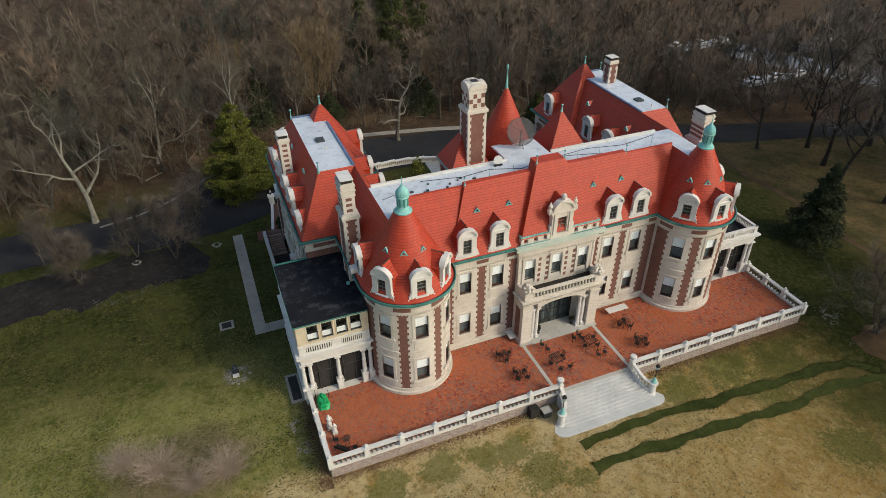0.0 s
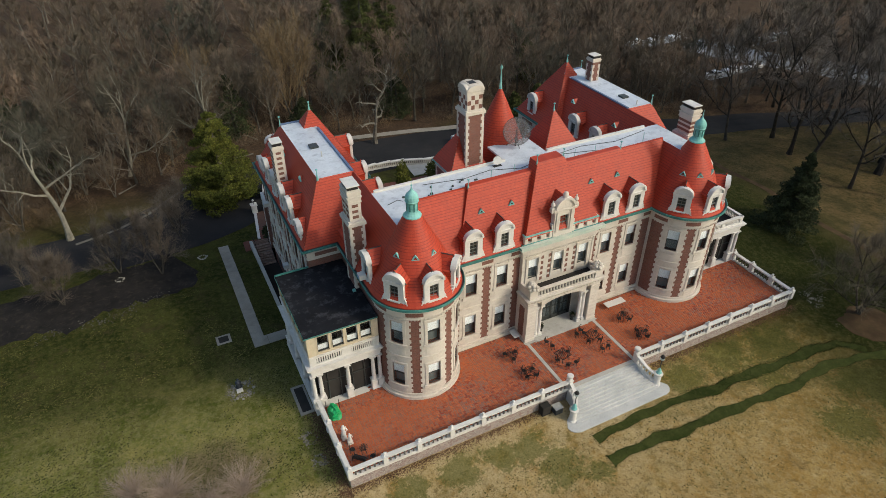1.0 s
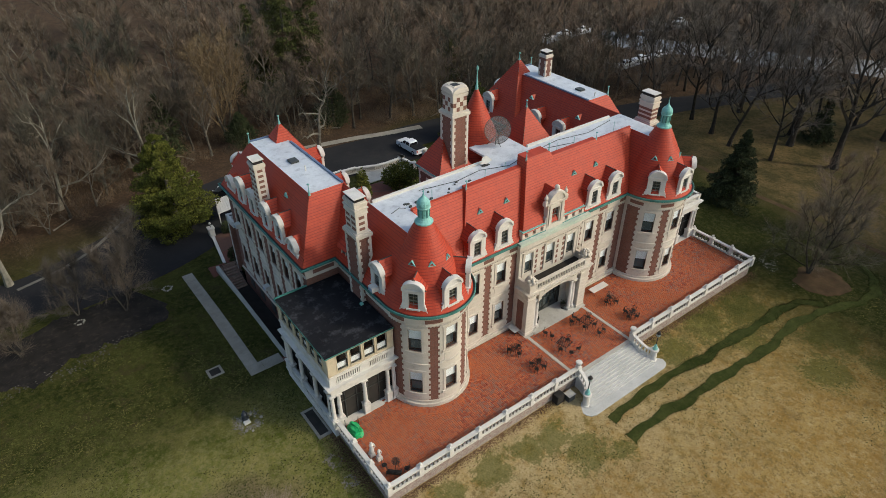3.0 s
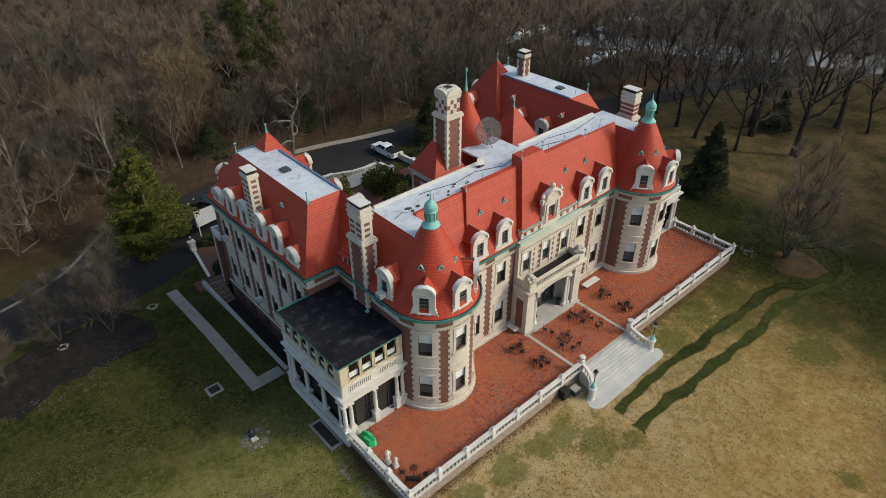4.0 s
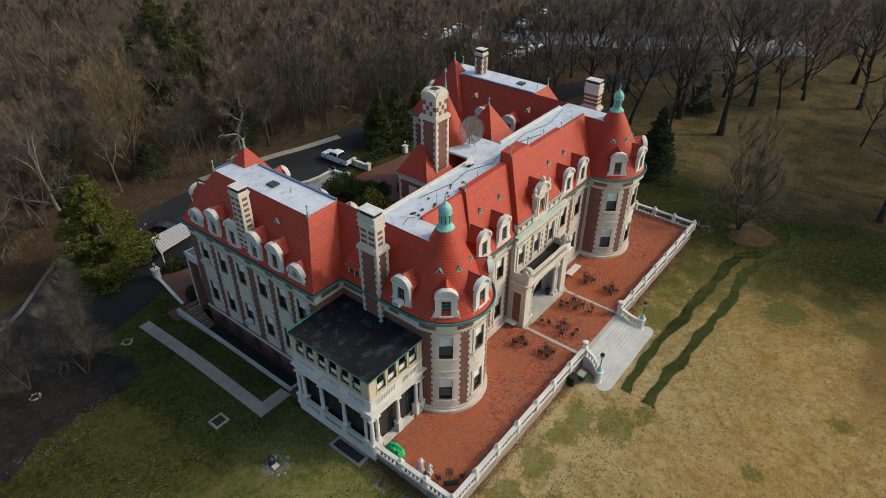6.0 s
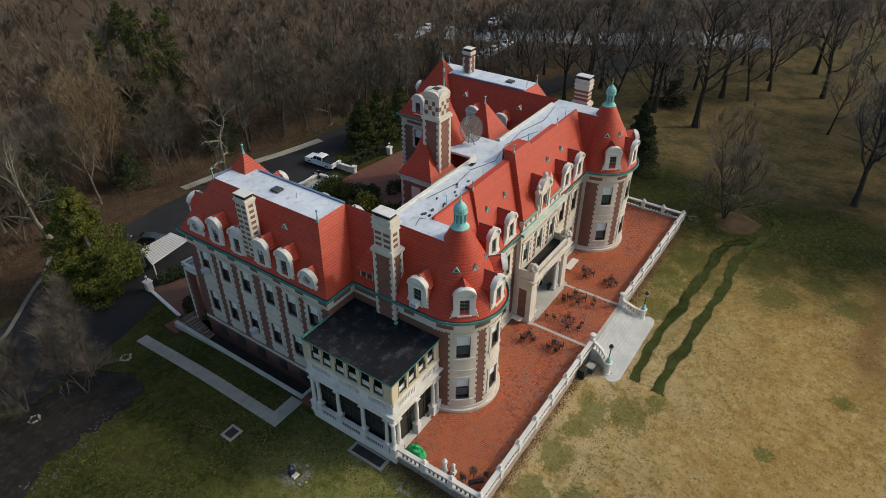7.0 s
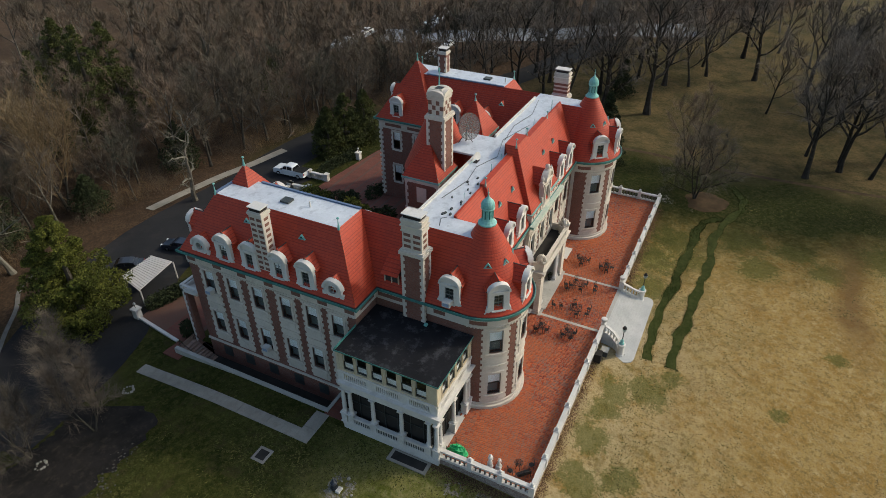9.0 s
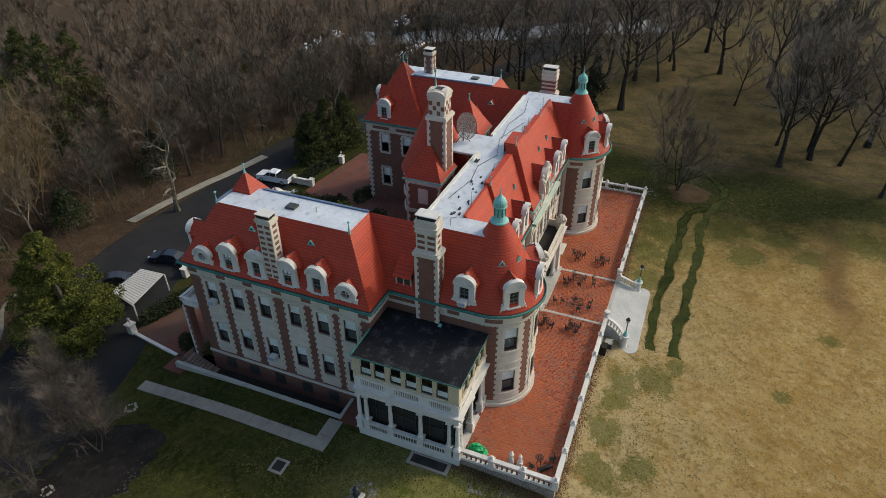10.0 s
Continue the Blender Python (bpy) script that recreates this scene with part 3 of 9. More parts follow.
def hip(g, x0, x1, y0, y1, z0, a0, a1, c0, c1, z1, sides="lrfb"):
    """Four slopes between an eave rectangle and a smaller one above."""
    if "l" in sides:
        slope(g, (x0, y1, z0), (x0, y0, z0), (a0, c1, z1), (a0, c0, z1))
    if "r" in sides:
        slope(g, (x1, y0, z0), (x1, y1, z0), (a1, c0, z1), (a1, c1, z1))
    if "f" in sides:
        slope(g, (x0, y0, z0), (x1, y0, z0), (a0, c0, z1), (a1, c0, z1))
    if "b" in sides:
        slope(g, (x1, y1, z0), (x0, y1, z0), (a1, c1, z1), (a0, c1, z1))


for s in (-1, 1):
    g = Geo(TILE)
    hip(g, *sorted((s * 23.35, s * 13.55)), 8.45, 28.45, E_, *sorted((s * 20.4, s * 16.9)), 11.5, 25.2, D_)
    part("roof", g, mansion, "steep red tiled hipped roof")
    g = Geo(DECK)
    g.box(*sorted((s * 20.4, s * 16.9)), 11.5, 25.2, D_ - 0.15, D_ + 0.02)
    part("roof_deck", g, mansion, "flat roof with white membrane")
    g = Geo(BLUE)
    for x0, x1, y0, y1 in ((s * 16.9 - 0.12, s * 16.9 + 0.12, 11.5, 22.6), (min(s * 20.4, s * 16.9), max(s * 20.4, s * 16.9), 25.05, 25.3)):
        g.box(x0, x1, y0, y1, D_, D_ + 0.15)
    part("roof_curb", g, mansion, "blue flashing along the deck edge")
    g = Geo(TILE)      # pyramid of the rear pavilion
    ax, ay, az = s * 17.2, 24.2, 19.35
    xs = sorted((s * 12.65, s * 21.75))
    for p, q in (((xs[0], 19.7), (xs[1], 19.7)), ((xs[1], 19.7), (xs[1], 28.4)), ((xs[1], 28.4), (xs[0], 28.4)), ((xs[0], 28.4), (xs[0], 19.7))):
        slope(g, (*p, E_), (*q, E_), (ax, ay, az), (ax, ay, az))
    part("pyramid_roof", g, mansion, "red tiled pyramid roof")
    # end pavilion: two slopes, cone and deck
    g = Geo(TILE)
    cx = s * TWX
    outer, inner = 11.5, 3.4
    slope(g, (cx - 4.2, outer if s < 0 else inner, E_), (cx - 4.2, TWY, E_), (cx - 1.1, outer if s < 0 else 6.4, D_), (cx - 1.1, TWY, D_))
    slope(g, (cx + 4.2, TWY, E_), (cx + 4.2, inner if s < 0 else outer, E_), (cx + 1.1, TWY, D_), (cx + 1.1, 6.4 if s < 0 else outer, D_))
    part("roof", g, mansion, "steep red tiled roof behind the tower")
    g = Geo(TILE)
    cone_courses(g, cx, TWY, 4.2, E_, 0.62, 18.95)
    part("tower_roof", g, mansion, "red tiled conical tower roof", smooth=False)
    g = Geo(DECK)
    g.box(cx - 1.1, cx + 1.1, TWY, 6.6, D_ - 0.15, D_ + 0.02)
    part("roof_deck", g, mansion, "flat roof with white membrane")
    g = Geo(COPPER)
    g.lathe(cx, TWY, [(0.78, 18.72), (0.80, 18.84), (0.66, 18.95), (0.54, 19.12), (0.47, 19.3), (0.46, 20.02), (0.54, 20.1), (0.60, 20.18), (0.55, 20.26), (0.58, 20.42), (0.55, 20.62), (0.43, 20.85), (0.24, 21.04), (0.10, 21.2), (0.05, 21.4), (0.03, 21.5), (0.08, 21.58), (0.03, 21.68), (0.02, 22.0), (0.0, 22.02)], 16)
    dome = part("dome", g, mansion, "weathered green copper cupola", smooth=False)
    for k in range(8):
        a = radians(45 * k)
        g = Geo(GUTTER)
        g.box(cx + 0.46 * math.cos(a) - 0.05, cx + 0.46 * math.cos(a) + 0.05, TWY + 0.46 * math.sin(a) - 0.05, TWY + 0.46 * math.sin(a) + 0.05, 19.32, 20.05)
        part("pilaster", g, dome)

# main roof: the long front slope in three steps, deck and back slope
g = Geo(TILE)
slope(g, (-13.6, -0.1, E_), (13.6, -0.1, E_), (-14.6, 3.3, D_ + 0.25), (14.6, 3.3, D_ + 0.25))
g.box(-14.65, 14.65, 3.25, 3.45, D_ - 0.4, D_ + 0.27)
part("roof", g, mansion, "long red tiled front roof")
for half0, half1, y0, z0, y1, z1, back in ((11.45, 8.75, -0.15, E_, 3.0, 18.1, 0.6), (4.3, 1.5, -0.35, 12.9, 2.75, 18.95, 1.3)):
    g = Geo(TILE)
    slope(g, (-half0, y0, z0), (half0, y0, z0), (-half1, y1, z1), (half1, y1, z1))
    for s in (-1, 1):
        a, b, c, d = (s * half0, y0, z0), (s * half1, y1, z1), (s * half1, y1 + back, z1), (s * half0, y0 + back, z0)
        g.face(a, b, c, d)
    g.face((-half1, y1, z1), (half1, y1, z1), (half1, y1 + back, z1), (-half1, y1 + back, z1))
    g.face((-half1, y1 + back, z1), (half1, y1 + back, z1), (half1, y1 + back, z1 - 1.3), (-half1, y1 + back, z1 - 1.3))
    part("roof", g, mansion, "raised red tiled roof section")
g = Geo(TILE)
slope(g, (14, 9.95, E_), (-14, 9.95, E_), (17, 6.5, D_), (-17, 6.5, D_))
part("roof", g, mansion, "red tiled rear roof")
g = Geo(DECK)
g.slab([(-16.8, 3.3), (16.8, 3.3), (16.8, 6.6), (2.2, 6.6), (2.2, 10.2), (-2.6, 10.2), (-2.6, 6.6), (-16.8, 6.6)], D_ - 0.2, D_ + 0.012)
part("roof_deck", g, mansion, "flat roof with white membrane")
g = Geo(WHITE)
g.box(-16.6, -2.7, 6.5, 6.75, D_ - 0.1, D_ + 0.24)
g.box(2.3, 15, 6.5, 6.75, D_ - 0.1, D_ + 0.24)
part("roof_curb", g, mansion, "white painted curb along the deck")

g = Geo(TILE)
slope(g, (13.6, 11.7, E_ + 0.1), (13.6, 6.5, E_ + 0.1), (16.9, 11.7, D_), (16.9, 6.5, D_))
g.face((16.9, 11.7, D_), (16.9, 6.5, D_), (16.9, 6.5, D_ - 2.0), (16.9, 11.7, D_ - 2.0))
part("roof", g, mansion, "red tiled slope joining the wing to the main roof")

# rear turrets
g = Geo(TILE)
cone_courses(g, -0.2, 12.1, 3.9, 14.2, 0.06, 22.95, 40)
part("tower_roof", g, mansion, "tall red tiled conical roof")
g = Geo(BRICK, STONE)
g.lathe(-0.2, 12.1, [(3.6, -2.5), (3.6, 14.2)], 36)
g.use(1)
for z in (5.6, 9.2, 11.2, 13.7):
    g.lathe(-0.2, 12.1, [(3.6, z), (3.78, z), (3.78, z + 0.35), (3.6, z + 0.4)], 36, caps=False)
part("tower_wall", g, mansion, "round brick rear tower with stone bands")
for s in (-1, 1):
    cx, cy = s * 5.6, 10.5
    g = Geo(TILE)
    for p, q in (((-2.15, -2.05), (2.15, -2.05)), ((2.15, -2.05), (2.15, 2.05)), ((2.15, 2.05), (-2.15, 2.05)), ((-2.15, 2.05), (-2.15, -2.05))):
        slope(g, (cx + p[0], cy + p[1], 16.4), (cx + q[0], cy + q[1], 16.4), (cx, cy, 20.1), (cx, cy, 20.1))
    part("pyramid_roof", g, mansion, "red tiled pyramid roof of the stair turret")
    g = Geo(BRICK, STONE, COPPER)
    g.box(cx - 1.9, cx + 1.9, cy - 1.85, cy + 1.85, -2.5, 16.3)
    g.use(1)
    for k in range(16):
        e = 0.34 if k % 2 else 0.2
        for ex in (-1, 1):
            for ey in (-1, 1):
                qx, qy = cx + ex * 1.93, cy + ey * 1.88
                g.box(min(qx, qx - ex * e), max(qx, qx - ex * e), min(qy, qy - ey * e), max(qy, qy - ey * e), 9.6 + k * 0.4, 10.0 + k * 0.4)
    g.box(cx - 1.96, cx - 1.88, cy - 0.55, cy + 0.55, 13.6, 15.3)
    g.use(1)
    for z in (15.75, 12.4):
        g.box(cx - 1.98, cx + 1.98, cy - 1.93, cy + 1.93, z, z + 0.4)
    g.use(2)
    g.box(cx - 2.22, cx + 2.22, cy - 2.12, cy + 2.12, 16.2, 16.4)
    part("turret_wall", g, mansion, "square brick stair turret")
    window_spots.append((Flat((cx - 1.95, cy + 0.35), (cx - 1.95, cy - 0.35)), 0.35, 13.8, 15.1, 0.7))


def finial(x, y, z, h, r=0.28):
    r *= 0.72
    g = Geo(COPPER)
    g.lathe(x, y, [(r, z - 0.2), (r * 0.8, z), (r * 0.4, z + h * 0.35), (r * 0.2, z + h * 0.7), (0.04, z + h * 0.8), (0.12, z + h * 0.86), (0.13, z + h * 0.92), (0.04, z + h * 0.98), (0.0, z + h)], 10)
    part("finial", g, mansion, "green copper finial", smooth=True)


for s in (-1, 1):
    finial(s * 17.2, 24.2, 19.0, 1.2, 0.34)
    finial(s * 20.4, 25.2, D_, 1.1, 0.2)
    finial(s * 20.4, 11.5, D_, 1.1, 0.2)
    finial(s * 5.6, 10.5, 19.8, 1.0, 0.3)
    finial(s * 1.5, 2.8, 18.9, 0.9, 0.16)
    finial(s * 8.75, 3.0, 18.0, 0.9, 0.16)
finial(-0.2, 12.1, 22.4, 2.9, 0.36)


# ---- dormers ----
def arch_outline(w, h, rise, n=10):
    """Half-width and heights of a shape with a round top: bottom left, up, over the arch, down."""
    pts = [(-w, 0.0), (-w, h - rise)]
    pts += [(-w * math.cos(math.pi * i / n), h - rise + rise * math.sin(math.pi * i / n)) for i in range(1, n)]
    pts += [(w, h - rise), (w, 0.0)]
    return pts


def dormer_meshes(h=3.15, w=0.92, win_w=0.82, win_h=1.55, deep=2.1):
    g = Geo(WHITE)
    # jambs, head and arched hood built round the opening
    zb = 0.45
    g.box(-w, -win_w / 2, 0, 0.34, 0, h - 0.75)
    g.box(win_w / 2, w, 0, 0.34, 0, h - 0.75)
    g.box(-win_w / 2, win_w / 2, 0, 0.34, 0, zb)
    g.box(-win_w / 2, win_w / 2, 0.02, 0.34, zb + win_h, h - 0.75)
    g.box(-0.6, 0.6, -0.12, 0.06, zb - 0.1, zb + 0.02)
    hood = Geo(WHITE)
    top = [(x * 0.92, z + h - 0.75) for x, z in arch_outline(w, 0.72, 0.66)]
    hood.plate(top, 0.03, 0.32)
    arch_band(hood, h - 0.78, w + 0.05, 0.82, w - 0.14, 0.62, -0.14, 0.36)
    hood.box(-w - 0.06, w + 0.06, -0.08, 0.2, h - 0.9, h - 0.76)
    feet = []
    for s in (-1, 1):
        f = Geo(WHITE)
        for z, e in ((0, 0.30), (0.28, 0.2), (0.52, 0.10)):
            f.box(min(s * w, s * (w + e)), max(s * w, s * (w + e)), 0.03, 0.3, z, z + 0.3)
        feet.append(f.mesh("scroll_foot"))
    front = g.mesh("dormer")
    r = Geo(TILE, SASH, WHITE)
    for s in (-1, 1):
        slope(r, (s * (w + 0.12), 0.3, h - 0.95), (s * (w + 0.12), deep, h - 0.95), (0, 0.3, h + 0.12), (0, deep, h + 0.12), 0.3, 0.03)
        r.use(0)
        r.face((s * w, 0.3, 0), (s * w, deep, 0), (s * w, deep, h - 0.9), (s * w, 0.3, h - 0.9))
    r.face((-w - 0.1, 0.31, h - 0.95), (w + 0.1, 0.31, h - 0.95), (0, 0.31, h + 0.1))
    r.use(1).face((-win_w / 2, 0.24, zb), (win_w / 2, 0.24, zb), (win_w / 2, 0.24, zb + win_h), (-win_w / 2, 0.24, zb + win_h))
    r.tube([(0, 0.3, h + 0.14), (0, deep, h + 0.14)], 0.05, 5)
    for s in (-1, 1):
        r.tube([(0, 0.3, h + 0.13), (s * (w + 0.14), 0.3, h - 0.93)], 0.045, 4)
    r.use(0).lathe(0, 0.34, [(0.03, h + 0.12), (0.07, h + 0.2), (0.05, h + 0.27), (0.0, h + 0.3)], 8)
    roof = r.mesh("dormer_roof")
    return front, roof, hood.mesh("hood"), feet


def sash_meshes(w, h, split=0.5, bars=False):
    f = Geo(FRAME if bars else LIGHTSASH)
    t = 0.055
    if bars:
        f.box(-0.014, 0.014, 0.01, 0.05, 0, h)
        for k in (1, 3):
            f.box(-w / 2, w / 2, 0.01, 0.05, h * k / 4 - 0.016, h * k / 4 + 0.016)
    low = Geo(FRAME if bars else SASH)
    for q, a, b in ((low, 0, h * split), (f, h * split, h)):
        q.box(-w / 2, -w / 2 + t, 0, 0.07, a, b)
        q.box(w / 2 - t, w / 2, 0, 0.07, a, b)
    f.box(-w / 2, w / 2, 0, 0.068, h - t, h)
    low.box(-w / 2, w / 2, 0, 0.068, 0, t * 1.3)
    low.box(-w / 2, w / 2, -0.01, 0.07, h * split - 0.035, h * split + 0.035)
    lo = Geo(GLASS)
    lo.face((-w / 2, 0.04, 0), (w / 2, 0.04, 0), (w / 2, 0.04, h * split), (-w / 2, 0.04, h * split))
    up = Geo(GLASS)
    up.face((-w / 2, 0.03, h * split), (w / 2, 0.03, h * split), (w / 2, 0.03, h), (-w / 2, 0.03, h))
    bl = Geo(BLIND)
    bl.box(-w / 2 + 0.02, w / 2 - 0.02, 0.055, 0.065, 0, 1.0)
    return f.mesh("window"), lo.mesh("pane"), up.mesh("pane"), bl.mesh("blind"), low.mesh("lower_sash")


def oculus_meshes():
    """Low dormer with a round window under the arch."""
    g = Geo(WHITE)
    n, R, r0, zc = 16, 0.92, 0.42, 1.12
    arch_band(g, zc, R, R, r0, r0, 0.0, 0.34, n, 2 * math.pi, True)
    arch_band(g, zc, r0 + 0.12, r0 + 0.12, r0, r0, -0.08, 0.1, n, 2 * math.pi, True)
    arch_band(g, zc, 1.02, 1.02, 0.8, 0.8, -0.15, 0.36)
    for s in (-1, 1):
        g.box(min(s * 0.7, s * 1.1), max(s * 0.7, s * 1.1), 0.0, 0.32, 0, 0.75)
        g.box(min(s * 0.9, s * 1.25), max(s * 0.9, s * 1.25), 0.03, 0.3, 0, 0.35)
    g.box(-0.7, 0.7, 0.0, 0.3, 0, 0.3)
    front = g.mesh("dormer")
    r = Geo(TILE, DARK, SASH)
    w, h, deep = 0.92, 2.15, 1.7
    for s in (-1, 1):
        slope(r, (s * (w + 0.1), 0.3, h - 0.95), (s * (w + 0.1), deep, h - 0.95), (0, 0.3, h + 0.1), (0, deep, h + 0.1), 0.3, 0.03)
        r.face((s * w, 0.3, 0), (s * w, deep, 0), (s * w, deep, h - 0.9), (s * w, 0.3, h - 0.9))
    r.use(1).face((-0.8, 0.4, 0.3), (0.8, 0.4, 0.3), (0.8, 0.4, 1.7), (-0.8, 0.4, 1.7))
    return front, r.mesh("dormer_roof")


SASHES = {}


def window_at(m, w, h, blind, parent, nested=False):
    """Sash window; blind: share of the height that the white shade covers from the top."""
    key = (round(w, 2), round(h, 2), nested)
    if key not in SASHES:
        SASHES[key] = sash_meshes(w, h, 0.5, nested)
    f, lo, up, bl, low = SASHES[key]
    if nested:
        part("window_frame", f, parent, m=m)
        part("lower_sash", low, parent, m=m)
        part("pane", lo, parent, m=m).visible_shadow = False
        part("pane", up, parent, m=m).visible_shadow = False
        if blind:
            part("blind", bl, parent, "white shade", m=m @ Matrix.Translation((0, 0, h * (1 - blind))) @ Matrix.Diagonal((1, 1, h * blind, 1)))
        return
    ob = part("window", f, parent, "sash window with a white shade" if blind else "dark sash window", m=m)
    part("lower_sash", low, ob, "dark lower sash")
    part("pane", lo, ob).visible_shadow = False
    part("pane", up, ob).visible_shadow = False
    if blind:
        part("blind", bl, ob, "white shade", m=Matrix.Translation((0, 0, h * (1 - blind))) @ Matrix.Diagonal((1, 1, h * blind, 1)))


rng = random.Random(5)
for face, u, a, b, w in window_spots:
    window_at(face.spot(u, a, 0.12), w, b - a, rng.choice((0.5, 0.5, 0.52, 0.5, 0.46)), mansion)

DORMER = dormer_meshes()
OCULUS = oculus_meshes()


def dormer_at(m, kind=DORMER, blind=0.0, win_h=1.55):
    ob = part("dormer", kind[0], mansion, "white stone dormer with an arched top", m=m)
    part("dormer_roof", kind[1], ob, "red tiled dormer roof")
    if kind is DORMER:
        part("hood", kind[2], ob, "arched white stone hood")
        for foot in kind[3]:
            part("scroll_foot", foot, ob)
    if kind is OCULUS:
        g = Geo(GLASS)
        g.mesh_from([(0.44 * math.cos(6.2832 * k / 16), 0.12, 1.12 + 0.44 * math.sin(6.2832 * k / 16)) for k in range(16)], [tuple(range(16))])
        part("pane", g, ob).visible_shadow = False
        g = Geo(WHITE)
        g.box(-0.02, 0.02, 0.08, 0.14, 0.7, 1.54)
        g.box(-0.42, 0.42, 0.08, 0.14, 1.1, 1.14)
        part("window_frame", g, ob)
        return
    window_at(Matrix.Translation((0, 0.12, 0.45)), 0.82, win_h, blind, ob, nested=True)


for x in (-9.75, -6.45, 6.0, 9.2):
    dormer_at(facing(x, -0.12, 12.15, -90))
for i, y in enumerate(FLANK_Y):
    if i in (0, 5):
        dormer_at(facing(-23.2, y, 12.1, 180), OCULUS, 0.0, 0.7)
    else:
        dormer_at(facing(-23.2, y, 12.1, 180), DORMER, 0.4 if i % 2 else 0.0)
for s in (-1, 1):
    for a in (220, 271, 316):
        dormer_at(facing(s * TWX + 3.95 * math.cos(radians(a)), TWY + 3.95 * math.sin(radians(a)), 12.15, a), DORMER)
dormer_at(facing(-19.75, 1.4, 12.15, 180))
dormer_at(facing(19.75, 1.4, 12.15, 0))
for y in (25.4,):
    dormer_at(facing(13.0, y, 12.15, 180))
for y in (17.2, 13.0):
    dormer_at(facing(13.75, y, 12.15, 180))
    dormer_at(facing(-13.75, y, 12.15, 0))
dormer_at(facing(-20.9, 28.3, 12.15, 90))
dormer_at(facing(-12.9, 24.3, 12.15, 0))
dormer_at(facing(17.6, 28.3, 12.15, 90))


# ---- chimneys ----
def chimney(x0, x1, y0, y1, z0, zmid, ztop, style, cap=True, banded=False, whole=False):
    body = Geo(STONE, BRICK)
    cx, cy, hx, hy = (x0 + x1) / 2, (y0 + y1) / 2, (x1 - x0) / 2, (y1 - y0) / 2

    def ring(h0, z_0, z_1, slot):
        body.use(slot)
        body.box(cx - hx - h0, cx + hx + h0, cy - hy - h0, cy + hy + h0, z_0, z_1)

    if zmid > z0:        # brick shaft with toothed stone corners
        ring(0.12, z0, zmid, 1)
        body.use(0)
        n = int((zmid - z0) / 0.34)
        for i in range(n):
            z, e = z0 + i * (zmid - z0) / n, 0.36 if i % 2 else 0.22
            for sx_ in (-1, 1):
                for sy_ in (-1, 1):
                    qx, qy = cx + sx_ * (hx + 0.16), cy + sy_ * (hy + 0.16)
                    body.box(min(qx, qx - sx_ * e), max(qx, qx - sx_ * e), min(qy, qy - sy_ * e), max(qy, qy - sy_ * e), z, z + (zmid - z0) / n)
        ring(0.28, zmid, zmid + 0.3, 0)
        ring(0.18, zmid + 0.3, zmid + 0.45, 0)
        zmid += 0.45
    top = ztop - (0.75 if cap else 0.9)
    if style == "bands":
        ring(0, zmid, top, 0)
        high = top - (0.9 if banded else 0.1)
        n = max(2, round((high - zmid) / 0.58))
        for i in range(n):
            z = zmid + 0.22 + i * (high - zmid) / n
            body.use(1)
            if whole:
                body.box(cx - hx - 0.015, cx + hx + 0.015, cy - hy - 0.015, cy + hy + 0.015, z, z + 0.28)
                continue
            if hx < hy:
                body.box(cx - hx * 0.5, cx + hx * 0.5, cy - hy - 0.015, cy + hy + 0.015, z, z + 0.28)
            for sx_ in (-1, 1) if hx >= hy else ():
                body.box(cx + sx_ * hx * 0.5 - hx * 0.38, cx + sx_ * hx * 0.5 + hx * 0.38, cy - hy - 0.015, cy + hy + 0.015, z, z + 0.28)
            for sy_ in (-1, 1):
                body.box(cx - hx - 0.015, cx + hx + 0.015, cy + sy_ * hy * 0.5 - hy * 0.36, cy + sy_ * hy * 0.5 + hy * 0.36, z, z + 0.28)
    elif style == "check":
        ring(0, zmid, top, 0)
        n = round((top - zmid) / 0.42)
        body.use(1)
        for i in range(n):
            z = zmid + i * (top - zmid) / n
            for j in range(4):
                if (i + j) % 2:
                    fx, fy = cx - hx + j * hx / 2, cy - hy + j * hy / 2
                    for e in (-1, 1):
                        body.box(fx + 0.02, fx + hx / 2 - 0.02, cy + e * hy - 0.012, cy + e * hy + 0.012, z + 0.03, z + (top - zmid) / n - 0.03)
                        body.box(cx + e * hx - 0.012, cx + e * hx + 0.012, fy + 0.02, fy + hy / 2 - 0.02, z + 0.03, z + (top - zmid) / n - 0.03)
    else:
        ring(0, zmid, top, 1)
        body.use(0)
        n = int((top - zmid) / 0.4)
        for i in range(n):
            z, e = zmid + i * 0.4, 0.3 if i % 2 else 0.16
            for sx_ in (-1, 1):
                for sy_ in (-1, 1):
                    qx, qy = cx + sx_ * (hx + 0.03), cy + sy_ * (hy + 0.03)
                    body.box(min(qx, qx - sx_ * e), max(qx, qx - sx_ * e), min(qy, qy - sy_ * e), max(qy, qy - sy_ * e), z, z + 0.4)
    if banded:
        ring(0.09, top - 0.78, top - 0.66, 0)
        ring(0.05, top - 0.66, top - 0.3, 0)
        ring(0.13, top - 0.3, top - 0.18, 0)
    ring(0.06, top, top + 0.15, 0)
    ring(0.10, top + 0.15, top + 0.3, 0)
    ring(0.04, top + 0.3, top + 0.42, 0)
    ob = part("chimney", body, mansion, "banded brick and limestone chimney")
